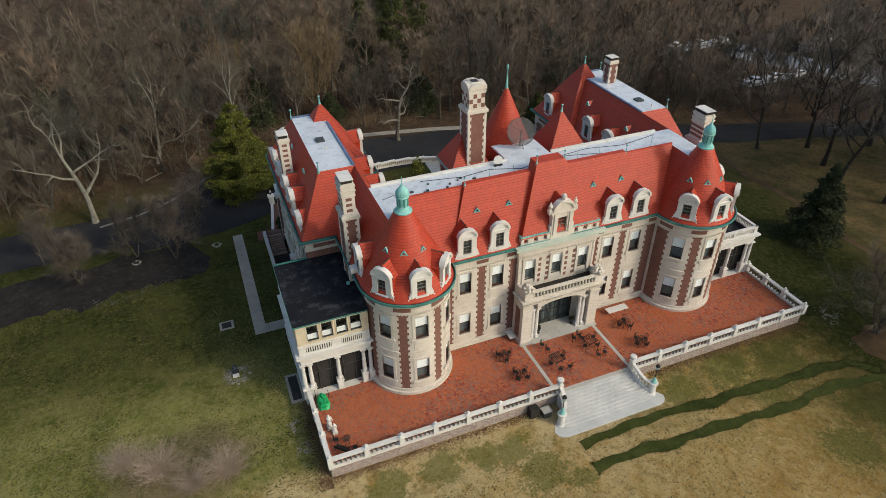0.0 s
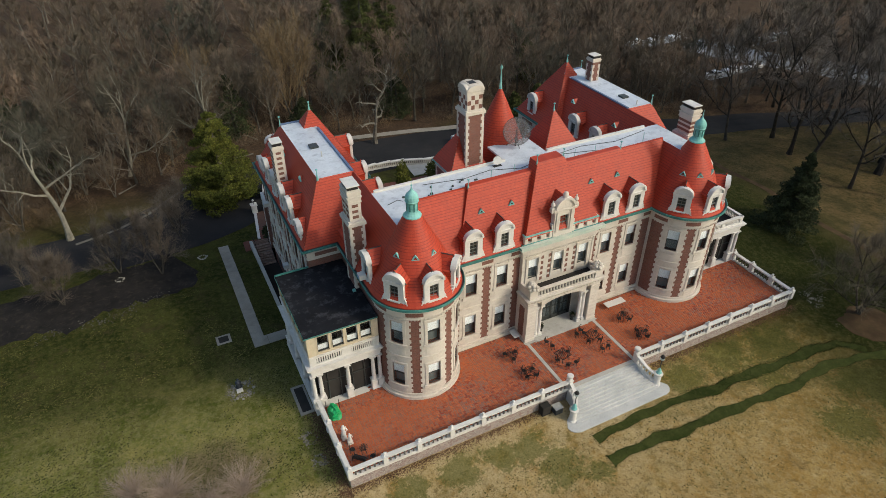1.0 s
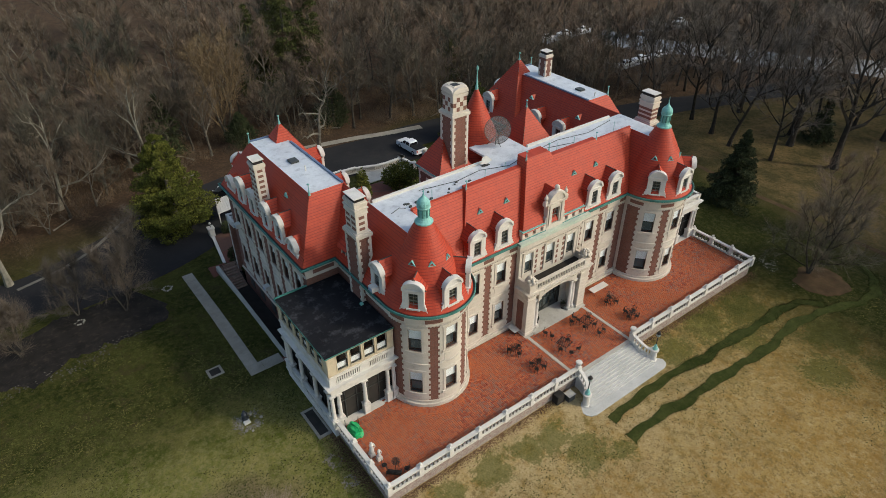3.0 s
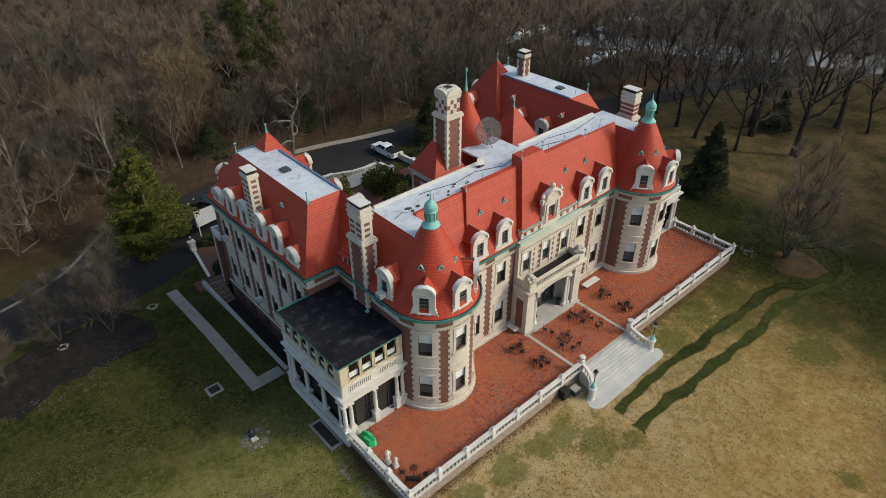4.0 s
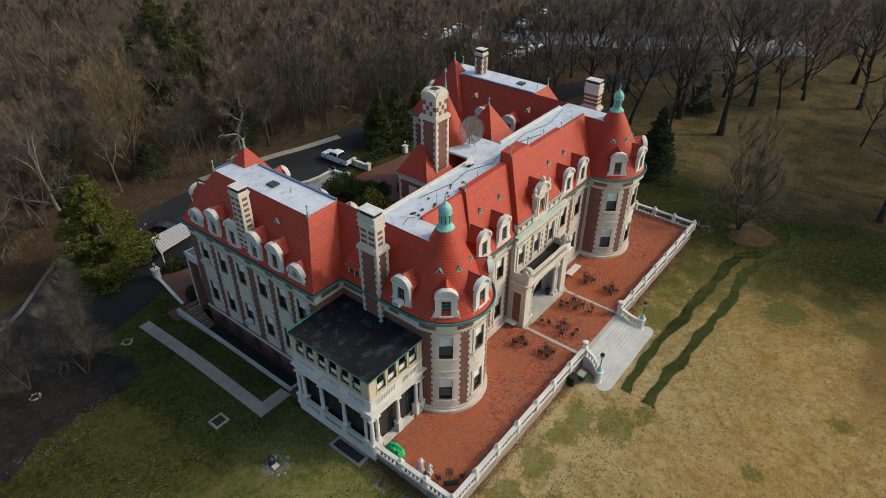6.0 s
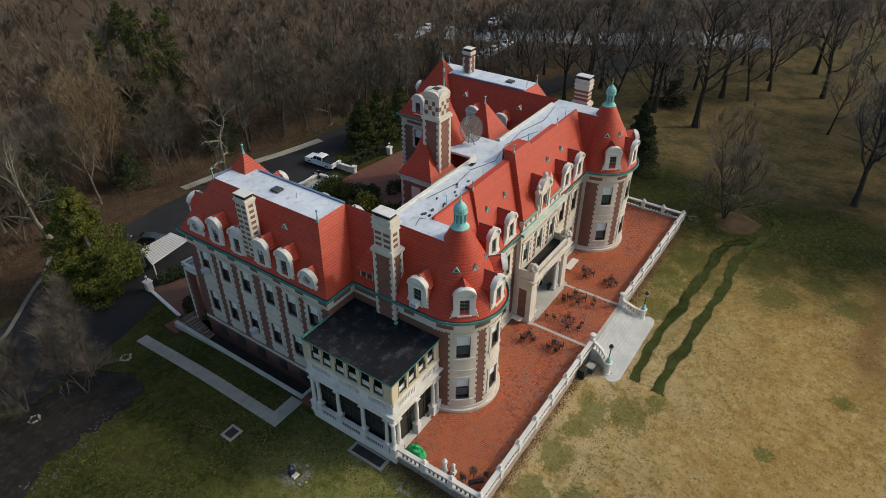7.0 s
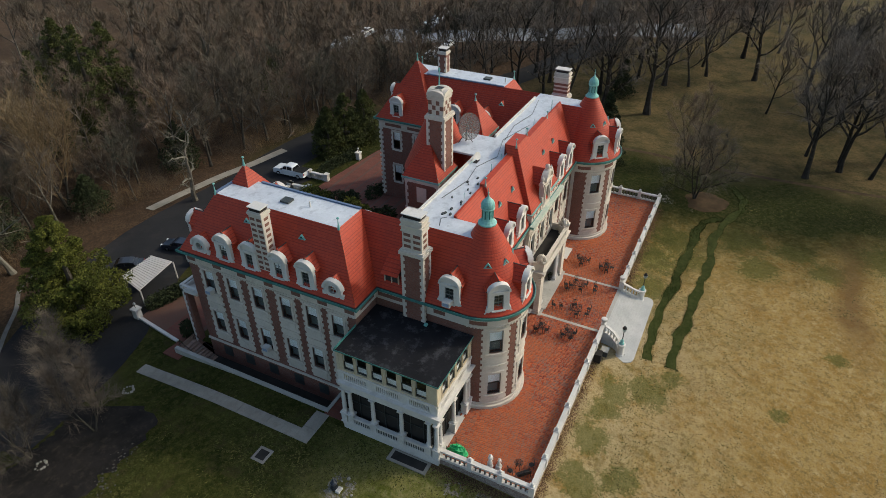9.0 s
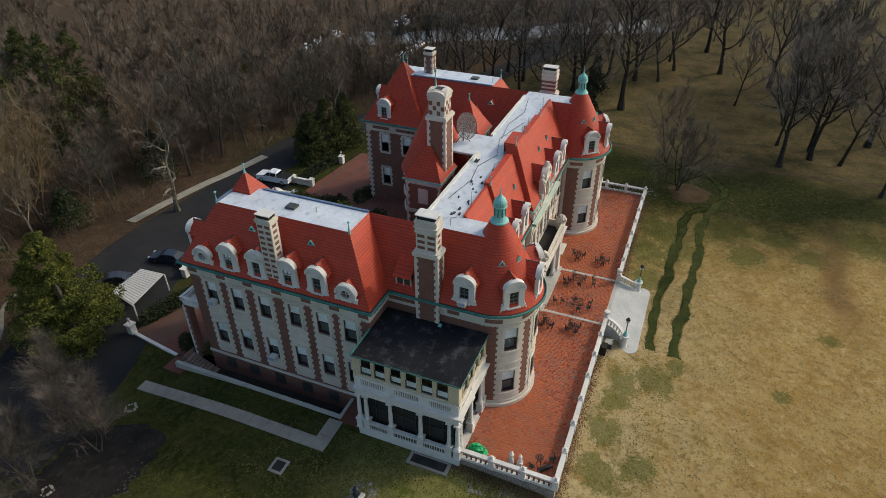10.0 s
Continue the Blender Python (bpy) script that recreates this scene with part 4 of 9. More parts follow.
    if cap:
        c = Geo(IRON, WHITE)
        c.box(cx - hx * 0.86, cx + hx * 0.86, cy - hy * 0.86, cy + hy * 0.86, top + 0.40, top + 0.76)
        c.use(1)
        c.box(cx - hx - 0.03, cx + hx + 0.03, cy - hy - 0.03, cy + hy + 0.03, top + 0.76, top + 0.83)
        part("chimney_cap", c, ob, "flat white metal chimney cap")
    else:
        c = Geo(STONE, IRON)
        for k, e in ((0, 1), (1, 1), (0, -1), (1, -1)):
            h = hx if k == 0 else hy
            outl = [(x, top + 0.42 + z) for x, z in arch_outline(h + 0.1, 0.55, 0.5)]
            c.m = Matrix.Translation((cx, cy, 0)) @ pose(0, 0, 0, 0, 0, 90 * k + (180 if e < 0 else 0))
            c.plate(outl, -(hy if k == 0 else hx) - 0.14, -(hy if k == 0 else hx) + 0.3)
        c.m = None
        c.box(cx - hx * 0.75, cx + hx * 0.75, cy - hy * 0.75, cy + hy * 0.75, top + 0.4, top + 1.0, 0.1)
        c.use(1)
        c.box(cx - hx * 0.45, cx + hx * 0.45, cy - hy * 0.45, cy + hy * 0.45, top + 0.9, top + 1.02)
        part("chimney_crown", c, ob, "arched limestone chimney crown")


chimney(-19.95, -18.85, 3.75, 5.55, 9.4, 16.6, 20.35, "bands", banded=True)
chimney(18.85, 19.95, 3.75, 5.55, 9.4, 16.6, 20.2, "bands", banded=True, whole=True)
chimney(-23.05, -22.0, 17.45, 18.85, 11.5, 11.5, 19.15, "bands")
chimney(18.4, 19.5, 20.5, 21.7, 17.3, 17.3, 20.8, "quoin")
chimney(-5.85, -4.2, 8.8, 10.45, 15.5, 22.2, 25.0, "check", cap=False)


# ---- terrace ----
X0, X1, Y0, Y1 = -26.0, 26.2, -9.1, 0.2
terrace = thing("terrace", "raised brick terrace with white stone balustrade before the mansion", "terrace", kind="structure")
g = Geo(FIELDSTONE)
g.box(X0, X1, Y0, Y1 + 0.4, -1.2, TERR - 0.2)
part("retaining_wall", g, terrace, "rubble stone retaining wall")
g = Geo(WHITE)
g.box(X0 - 0.08, X1 + 0.08, Y0 - 0.08, Y1 + 0.3, TERR - 0.22, TERR - 0.06)
part("coping", g, terrace, "white stone coping")
g = Geo(JOINT)
g.box(X0 + 0.2, X1 - 0.2, Y0 + 0.2, Y1 + 0.3, TERR - 0.1, TERR - 0.025)
part("paving_bed", g, terrace, "dark sandy bed under the paving")


def baluster_mesh(mat):
    g = Geo(mat)
    g.lathe(0, 0, [(0.09, 0), (0.09, 0.06), (0.06, 0.1), (0.11, 0.28), (0.07, 0.48), (0.09, 0.54), (0.09, 0.6)], 8)
    return g.mesh("baluster")


BAL, DARKBAL = baluster_mesh(WHITE), baluster_mesh(DARKSTONE)


def rail_run(parent, p0, p1, z, posts, gap=0.42, ends=(True, True), bal=None):
    p0, p1 = Vector(p0), Vector(p1)
    d = (p1 - p0)
    L = d.length
    d.normalize()
    a = math.degrees(math.atan2(d.y, d.x))
    base = pose(p0.x, p0.y, z, 0, 0, a)
    g = Geo(WHITE)
    g.box(0, L, -0.17, 0.17, 0, 0.16)
    g.box(0, L, -0.2, 0.2, 0.86, 1.03)
    part("rail", g, parent, "white stone rail", m=base)
    for i in range(posts + 1):
        if (i == 0 and not ends[0]) or (i == posts and not ends[1]):
            continue
        q = Geo(WHITE)
        q.box(-0.21, 0.21, -0.24, 0.24, -0.05, 1.06)
        q.box(-0.25, 0.25, -0.27, 0.27, 1.06, 1.13)
        q.box(-0.17, 0.17, -0.17, 0.17, 1.13, 1.24, 0.06)
        q.lathe(0, 0, [(0.08, 1.24), (0.14, 1.3), (0.15, 1.37), (0.1, 1.45), (0.0, 1.48)], 8)
        part("post", q, parent, m=base @ Matrix.Translation((L * i / posts, 0, 0)))
    for i in range(posts):
        a0, a1 = L * i / posts + 0.3, L * (i + 1) / posts - 0.3
        n = max(2, round((a1 - a0) / gap))
        for k in range(n):
            part("baluster", bal or BAL, parent, m=base @ Matrix.Translation((a0 + (k + 0.5) * (a1 - a0) / n, 0, 0.2)))


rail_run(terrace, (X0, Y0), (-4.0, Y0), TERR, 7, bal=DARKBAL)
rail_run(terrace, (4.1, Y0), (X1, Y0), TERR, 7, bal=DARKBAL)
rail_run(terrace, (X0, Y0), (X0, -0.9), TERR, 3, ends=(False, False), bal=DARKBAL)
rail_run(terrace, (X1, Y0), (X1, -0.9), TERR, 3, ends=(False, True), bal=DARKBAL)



# ---- porches ----
def column_mesh(h):
    g = Geo(WHITE)
    g.box(-0.24, 0.24, -0.24, 0.24, 0, 0.1)
    g.lathe(0, 0, [(0.23, 0.1), (0.24, 0.16), (0.19, 0.22), (0.195, 0.3), (0.2, h * 0.35), (0.16, h - 0.32), (0.17, h - 0.28), (0.22, h - 0.16)], 12)
    for s in (-1, 1):
        g.lathe(s * 0.2, 0, [(0.0, h - 0.3), (0.085, h - 0.27), (0.1, h - 0.2), (0.085, h - 0.13), (0.0, h - 0.1)], 8)
    g.box(-0.27, 0.27, -0.27, 0.27, h - 0.12, h)
    return g.mesh("column")


COL = column_mesh(2.95)


def slot_panel(g, face, u0, u1, z0, z1, n):
    """A pierced parapet strip: rails and little upright bars."""
    w = (u1 - u0) / n
    for i in range(n):
        block(g, face, u0 + i * w + w * 0.3, u0 + (i + 1) * w - w * 0.2, z0, z1, 0.0, 0.1)


def build_porch(name, label, px0, px1, py0, py1, upper, outer):
    """outer: -1 if the long open side looks to -x, 1 if to +x."""
    p = thing(name, label, "porch")
    g = Geo(WHITE, CONC)
    g.box(px0 - 0.12, px1 + 0.12, py0 - 0.12, py1, -0.8, 0.75)
    g.box(px0 - 0.2, px1 + 0.2, py0 - 0.2, py1, 0.75, 0.98)
    part("porch_floor", g, p, "white stone porch base")
    ox = px0 if outer < 0 else px1
    ix = px1 if outer < 0 else px0
    front = Flat((px0, py0), (px1, py0))
    side = Flat((px0, py1), (px0, py0)) if outer < 0 else Flat((px1, py0), (px1, py1))
    fx = [ox, ox - outer * 0.7, (ox + ix) / 2 - outer * 0.05, ix + outer * 0.75, ix + outer * 0.1]
    cols = [(x - (0 if i else outer * 0.05), py0 + 0.1) for i, x in enumerate(fx)]
    cols += [(ox - outer * 0.1, y) for y in (py0 + 0.85, py0 + 3.5, py0 + 6.35, py1 - 0.85, py1 - 0.15)]
    for x, y in cols:
        q = Geo(WHITE)
        q.box(x - 0.33, x + 0.33, y - 0.33, y + 0.33, 0.95, 1.1)
        q.box(x - 0.28, x + 0.28, y - 0.28, y + 0.28, 1.1, 2.02)
        q.box(x - 0.34, x + 0.34, y - 0.34, y + 0.34, 2.02, 2.16)
        part("pedestal", q, p)
        part("column", COL, p, "white column with a scrolled capital", m=pose(x, y, 2.16, 0, 0, 0 if y < py0 + 0.3 else 90))
    # low screens between the pedestals of the long side
    ys_ = [py0 + 0.85, py0 + 3.5, py0 + 6.35, py1 - 0.85]
    for a, b in zip(ys_[:-1], ys_[1:]):
        q = Geo(WHITE, SASH)
        q.box(ox - 0.18, ox + 0.18, a + 0.3, b - 0.3, 1.72, 1.92)
        q.box(ox - 0.18, ox + 0.18, a + 0.3, b - 0.3, 0.98, 1.12)
        q.use(1).box(ox - 0.06, ox + 0.06, a + 0.3, b - 0.3, 1.12, 1.72)
        q.use(0)
        n = 9
        for k in range(n):
            yy = a + 0.4 + (b - a - 0.8) * k / (n - 1)
            q.box(ox - 0.1, ox + 0.1, yy - 0.03, yy + 0.03, 1.12, 1.72)
        part("screen", q, p, "white rail over a dark lattice screen")
    e = Geo(WHITE)
    e.box(px0 - 0.02, px1 + 0.02, py0 - 0.02, py1, 5.1, 5.5)
    e.box(px0 - 0.07, px1 + 0.07, py0 - 0.07, py1, 5.5, 5.95)
    e.box(px0 - 0.3, px1 + 0.3, py0 - 0.3, py1, 5.95, 6.12)
    e.box(px0 - 0.4, px1 + 0.4, py0 - 0.4, py1, 6.12, 6.26)
    part("entablature", e, p, "white moulded entablature")
    # dark screens set back behind the columns; an opaque sheet paints the dim inside
    d = Geo(SASH, GLASS)
    for fc, us in ((front, cuts(0.3, front.len - 0.3, 1.45)), (side, cuts(0.3, side.len - 0.3, 1.45))):
        for u in us:
            block(d, fc, u - 0.04, u + 0.04, 1.0, 5.1, -0.5, 0.58)
        block(d, fc, 0, fc.len, 3.3, 3.38, -0.5, 0.57)
    part("screen_frame", d, p, "dark screen framing")
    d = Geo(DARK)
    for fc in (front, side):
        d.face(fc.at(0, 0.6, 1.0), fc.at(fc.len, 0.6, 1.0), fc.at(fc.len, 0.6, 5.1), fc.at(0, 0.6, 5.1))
    part("insect_screen", d, p, "dark sheet behind the screen framing")
    if upper:
        b = Geo(WHITE)
        for fc in (front, side):
            block(b, fc, 0, fc.len, 6.26, 6.42, 0.03, 0.2)
            block(b, fc, 0, fc.len, 7.18, 7.42, 0.12, 0.3)
            bays = 2 if fc is front else 3
            L = fc.len
            for k in range(bays):
                a0, a1 = L * k / bays + 0.62, L * (k + 1) / bays - 0.3 - (0.3 if k == bays - 1 else 0)
                slot_panel(b, fc, a0, a1, 6.42, 7.18, 11)
                block(b, fc, L * k / bays - (0 if k == 0 else 0.3), a0, 6.42, 7.18, 0.04, 0.2)
            block(b, fc, L - 0.62, L, 6.42, 7.18, 0.04, 0.2)
        part("parapet", b, p, "pierced white parapet band")
        # dark block paints the shade behind the pierced band
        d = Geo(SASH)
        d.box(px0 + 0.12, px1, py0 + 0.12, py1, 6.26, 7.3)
        part("parapet_backing", d, p, "dark block painted for the shaded recess of the parapet")
        w = Geo(CREAM)
        hf = [(u, 1.02, 7.72, 9.42) for u in (1.4, 2.72, 4.05, 5.33)]
        hsd = [(u, 1.02, 7.72, 9.42) for u in ((1.22, 2.52, 3.98, 5.36, 6.78, 8.12) if outer < 0 else ())]
        wall_sheet(w, front, 7.4, 9.7, hf, 0.2)
        wall_sheet(w, side, 7.4, 9.7, hsd, 0.2)
        for fc, hs_ in ((front, hf), (side, hsd)):
            for u, ww, a, c in hs_:
                tw = Geo(CREAM)
                block(tw, fc, u - ww / 2 - 0.06, u - ww / 2, a - 0.05, c + 0.1, 0.05)
                block(tw, fc, u + ww / 2, u + ww / 2 + 0.06, a - 0.05, c + 0.1, 0.05)
                block(tw, fc, u - ww / 2 - 0.08, u + ww / 2 + 0.08, a - 0.1, a, 0.08)
                part("window_trim", tw, p)
            for u in (0.12, fc.len - 0.12):
                block(w, fc, u - 0.12, u + 0.12, 7.4, 9.7, 0.04)
        part("upper_wall", w, p, "cream painted sunroom wall")
        for fc, hs_ in ((front, hf), (side, hsd)):
            for u, ww, a, c in hs_:
                window_at(fc.spot(u, a, 0.06), ww, c - a, 0.0, p)
                bl = Geo(BLIND)
                bl.box(-ww / 2 + 0.03, ww / 2 - 0.03, 0.12, 0.14, 0.1, (c - a) * 0.42)
                part("half_curtain", bl, p, "pale half curtain", m=fc.spot(u, a, 0.06))
        # solid dark block stands in for the unlit sunroom
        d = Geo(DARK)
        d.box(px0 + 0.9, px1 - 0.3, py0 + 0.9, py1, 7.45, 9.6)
        part("room_core", d, p, "dark block painted as the unlit room behind the glass")
        r = Geo(BLACK)
        r.box(px0 - 0.22, px1, py0 - 0.22, py1 - 0.1, 9.7, 9.84)
        part("flat_roof", r, p, "black felt flat roof")
        r = Geo(GUTTER)
        r.box(px0 - 0.25, px0 - 0.22, py0 - 0.25, py1, 9.72, 9.86)
        r.box(px0 - 0.22, px1, py0 - 0.25, py0 - 0.22, 9.72, 9.855)
        r.box(px0 - 0.2, -23.1, py1 - 0.12, py1 - 0.02, 9.66, 10.0)
        part("roof_edge", r, p, "green copper roof edge")
        c = Geo(COPPER)
        c.box(-20.5, -20.2, 3.2, 3.5, 9.84, 10.05, 0.03)
        part("roof_drain", c, p, "small copper roof vent")
    else:
        r = Geo(BLACK)
        r.box(px0, px1, py0, py1, 6.2, 6.3)
        part("flat_roof", r, p, "black flat roof")
        for fc in (front, side):
            b = Geo(WHITE)
            block(b, fc, 0, fc.len, 6.26, 6.42, 0.02, 0.28)
            block(b, fc, -0.02, fc.len + 0.02, 7.0, 7.18, 0.06, 0.3)
            for u in (0.2, fc.len / 2, fc.len - 0.2):
                block(b, fc, u - 0.22, u + 0.22, 6.42, 7.0, 0.03, 0.28)
            n = int(fc.len / 0.26)
            for k in range(n):
                u = 0.5 + (fc.len - 1.0) * k / (n - 1)
                block(b, fc, u - 0.06, u + 0.06, 6.42, 7.0, -0.08, 0.2)
            part("balcony_rail", b, p, "white balustrade round the roof terrace")
    return p


build_porch("side_porch", "two-storey white porch with columns, sunroom above and black flat roof", -26.2, -19.72, -0.7, 8.85, True, -1)
build_porch("side_porch", "single-storey white porch with columns and a balustraded roof terrace", 19.72, 26.0, -0.7, 8.85, False, 1)

# ---- entrance portico ----
portico = thing("entrance_portico", "carved white stone entrance portico with a balcony over the door", "portico")
QY = -1.95
for s in (-1, 1):
    g = Geo(STONE, BRICK)
    x0, x1 = sorted((s * 3.35, s * 4.4))
    g.box(x0, x1, QY, -0.15, TERR - 0.05, 5.95)
    pier = part("pier", g, portico, "banded limestone pier")
    for z in (1.0, 5.4):
        g = Geo(STONE)
        g.box(x0 - 0.06, x1 + 0.06, QY - 0.06, -0.15, z, z + 0.35)
        part("moulding", g, pier)
    for k in range(9):
        z = 1.5 + k * 0.43
        g = Geo(STONE)
        g.box(x0 - 0.02, x1 + 0.02, QY - 0.02, QY + (0.5 if k % 2 else 0.3), z, z + 0.4)
        part("quoin", g, pier)
    g = Geo(BRICK)
    g.box(s * 4.4 - 0.03, s * 4.4 + 0.03, QY + 0.55, -0.5, 1.5, 5.2)
    part("brick_panel", g, portico, "brown brick side panel")
    for x in (2.95, 2.5):
        g = Geo(WHITE)
        g.box(s * x - 0.3, s * x + 0.3, QY + 0.15, QY + 0.75, 1.0, 1.35)
        g.lathe(s * x, QY + 0.45, [(0.24, 1.35), (0.25, 1.45), (0.2, 1.55), (0.2, 3.0), (0.165, 4.6), (0.25, 4.8), (0.27, 4.95)], 12)
        g.box(s * x - 0.28, s * x + 0.28, QY + 0.17, QY + 0.73, 4.9, 5.1)
        part("column", g, portico, "white stone column")
g = Geo(STONE)
n = 12
half, zc, rise = 2.75, 4.6, 1.15
prev = None
for i in range(n + 1):
    a = math.pi * i / n
    pt = (-half * math.cos(a), zc + rise * math.sin(a) ** 0.7)
    if prev:
        g.plate([prev, pt, (pt[0], 5.95), (prev[0], 5.95)], QY + 0.05, -0.2)
    prev = pt
part("arch", g, portico, "shallow carved stone arch")
g = Geo(STONE)
g.box(-4.45, 4.45, QY - 0.05, -0.15, 5.95, 6.4)
g.box(-4.6, 4.6, QY - 0.2, -0.15, 6.4, 6.55)
g.box(-4.75, 4.75, QY - 0.35, -0.15, 6.55, 6.72)
for k in range(26):
    x = -4.4 + k * 0.352
    g.box(x - 0.08, x + 0.08, QY - 0.28, QY - 0.05, 6.28, 6.42)
for k in range(15):      # carved frieze
    x = -3.6 + k * 0.515
    g.box(x - 0.16, x + 0.16, QY - 0.1, QY, 6.02, 6.25, 0.03)
part("entablature", g, portico, "carved stone entablature")
g = Geo(STONE)
g.box(-3.6, 3.6, QY - 0.12, QY + 0.15, 6.72, 6.84)
g.box(-3.6, 3.6, QY - 0.16, QY + 0.18, 7.52, 7.7)
for s in (-1, 1):
    g.box(min(s * 3.5, s * 4.4), max(s * 3.5, s * 4.4), QY - 0.15, QY + 0.75, 6.72, 7.74)
    g.box(s * 4.2 - 0.15, s * 4.2 + 0.15, QY + 0.75, -0.15, 6.72, 7.6)
part("balcony_parapet", g, portico, "stone balcony parapet")
g = Geo(DARK)
g.box(-4.05, 4.05, QY + 0.2, -0.16, 6.71, 6.76)
part("balcony_floor", g, portico, "dark balcony floor")
# dark sheet stands in for the shade between the balusters
g = Geo(DARKSTONE)
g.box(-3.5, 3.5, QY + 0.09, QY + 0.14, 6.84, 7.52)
part("balcony_panel", g, portico, "dark panel painted for the shade behind the carved balcony front")
g = Geo(STONE)
for k in range(19):
    x = -3.3 + k * 0.367
    g.lathe(x, QY + 0.01, [(0.08, 6.84), (0.11, 7.05), (0.06, 7.32), (0.08, 7.52)], 6)
ob = part("balusters", g, portico)
ob["kind"] = "stuff"
for s in (-1, 1):
    g = Geo(STONE)
    r_ = random.Random(3 + s)
    for k in range(34):
        t = k / 34
        rad = 0.5 * (1 - t) + 0.1
        a = r_.uniform(0, 6.28)
        q = (s * 3.95 + rad * math.cos(a), QY + 0.3 + rad * math.sin(a), 7.72 + 0.75 * t)
        rr = r_.uniform(0.10, 0.22)
        g.lathe(q[0], q[1], [(0.02, q[2] - 0.14), (rr, q[2] + 0.02), (rr * 0.8, q[2] + rr), (0.02, q[2] + rr * 1.4)], 7)
    part("carved_ornament", g, portico, "weathered carved stone ornament", smooth=True)
g = Geo(CONC)
g.box(-3.35, 3.35, QY - 0.5, 0.35, 0.96, 1.06)
g.box(-4.55, 4.55, QY - 0.35, -0.1, 0.94, 1.02)
part("threshold", g, portico, "pale stone threshold")
# near-black sheet paints the unlit inside behind the doors
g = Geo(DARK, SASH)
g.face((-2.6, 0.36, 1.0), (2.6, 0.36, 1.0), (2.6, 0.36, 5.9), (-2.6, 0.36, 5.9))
part("vestibule", g, portico, "dark sheet painted as the unlit recess behind the doors")
for k in range(4):
    x = -2.15 + k * 1.08
    g = Geo(SASH)
    for a, b, c, d in ((0, 0.1, 0, 3.6), (0.96, 1.06, 0, 3.6), (0, 1.06, 0, 0.5), (0, 1.06, 3.5, 3.6), (0, 1.06, 1.7, 1.76), (0, 1.06, 2.6, 2.66), (0.5, 0.54, 0.5, 3.5)):
        g.box(x + a, x + b, 0.02, 0.1, 1.06 + c, 1.06 + d)
    dr = part("door", g, portico, "dark glazed entrance door")
    g = Geo(GLASS)
    g.face((x, 0.06, 1.5), (x + 1.06, 0.06, 1.5), (x + 1.06, 0.06, 4.6), (x, 0.06, 4.6))
    part("pane", g, dr).visible_shadow = False
g = Geo(SASH)
g.box(-2.6, 2.6, 0.02, 0.12, 4.62, 4.75)
for k in range(6):
    g.box(-2.15 + k * 0.86 - 0.025, -2.15 + k * 0.86 + 0.025, 0.03, 0.1, 4.75, 5.75)
part("fanlight", g, portico, "dark fanlight bars")
for x in (-2.7, 2.17):
    g = Geo(DARK)
    g.box(x, x + 0.54, 0.0, 0.1, 1.0, 4.7)
    part("jamb", g, portico)
for x in (-1.95, 2.05):
    g = Geo(IRON, SPRUCE)
    g.lathe(x, -1.15, [(0.17, 1.06), (0.2, 1.12), (0.1, 1.25), (0.26, 1.5), (0.3, 1.75), (0.27, 1.78)], 12)
    r_ = random.Random(int(x * 10))
    g.use(1)
    for k in range(70):
        p = Vector((x + r_.gauss(0, 0.12), -1.15 + r_.gauss(0, 0.12), 1.8 + abs(r_.gauss(0, 0.16))))
        d = Vector((r_.uniform(-1, 1), r_.uniform(-1, 1), r_.uniform(0, 1))).normalized() * 0.16
        w = d.orthogonal().normalized() * 0.05
        g.face(p - w, p + d * 0.5 + w, p + d)
    lone("potted_plant", g, "dark urn with a clipped plant beside the entrance doors", "potted plant", "urns at the entrance")

# ---- centre parapet and the great dormer ----
for s in (-1, 1):
    g = Geo(STONE, COPPER)
    fc = Flat((-4.3, -0.3), (-1.15, -0.3)) if s < 0 else Flat((1.15, -0.3), (4.3, -0.3))
    block(g, fc, 0, fc.len, 12.0, 12.35, 0.02, 0.45)
    block(g, fc, 0, fc.len, 12.85, 13.08, 0.04, 0.45)
    n = 3
    for k in range(n + 1):
        u = fc.len * k / n
        block(g, fc, max(0, u - 0.3), min(fc.len, u + 0.3), 12.35, 12.85, 0.02, 0.45)
    g.use(1)
    block(g, fc, -0.03, fc.len + 0.03, 13.08, 13.16, 0.1, 0.5)
    part("roof_parapet", g, mansion, "pierced stone parapet with a copper coping")
g = Geo(STONE)
h = 4.0
g.box(-1.15, -0.5, 0, 0.55, 0, 3.05)
g.box(0.5, 1.15, 0, 0.55, 0, 3.05)
g.box(-0.5, 0.5, 0, 0.5, 0, 0.75)
g.box(-0.5, 0.5, 0.04, 0.5, 2.5, 3.05)
g.box(-1.3, 1.3, -0.12, 0.6, 3.05, 3.22)
g.box(-1.0, 1.0, 0.05, 0.5, 3.22, 3.5)
g.plate([(x * 0.95, z + 3.45) for x, z in arch_outline(1.05, 0.85, 0.78)], 0.0, 0.45)
hood, urns = Geo(STONE), []
arch_band(hood, 3.42, 1.15, 0.98, 0.92, 0.74, -0.15, 0.5)
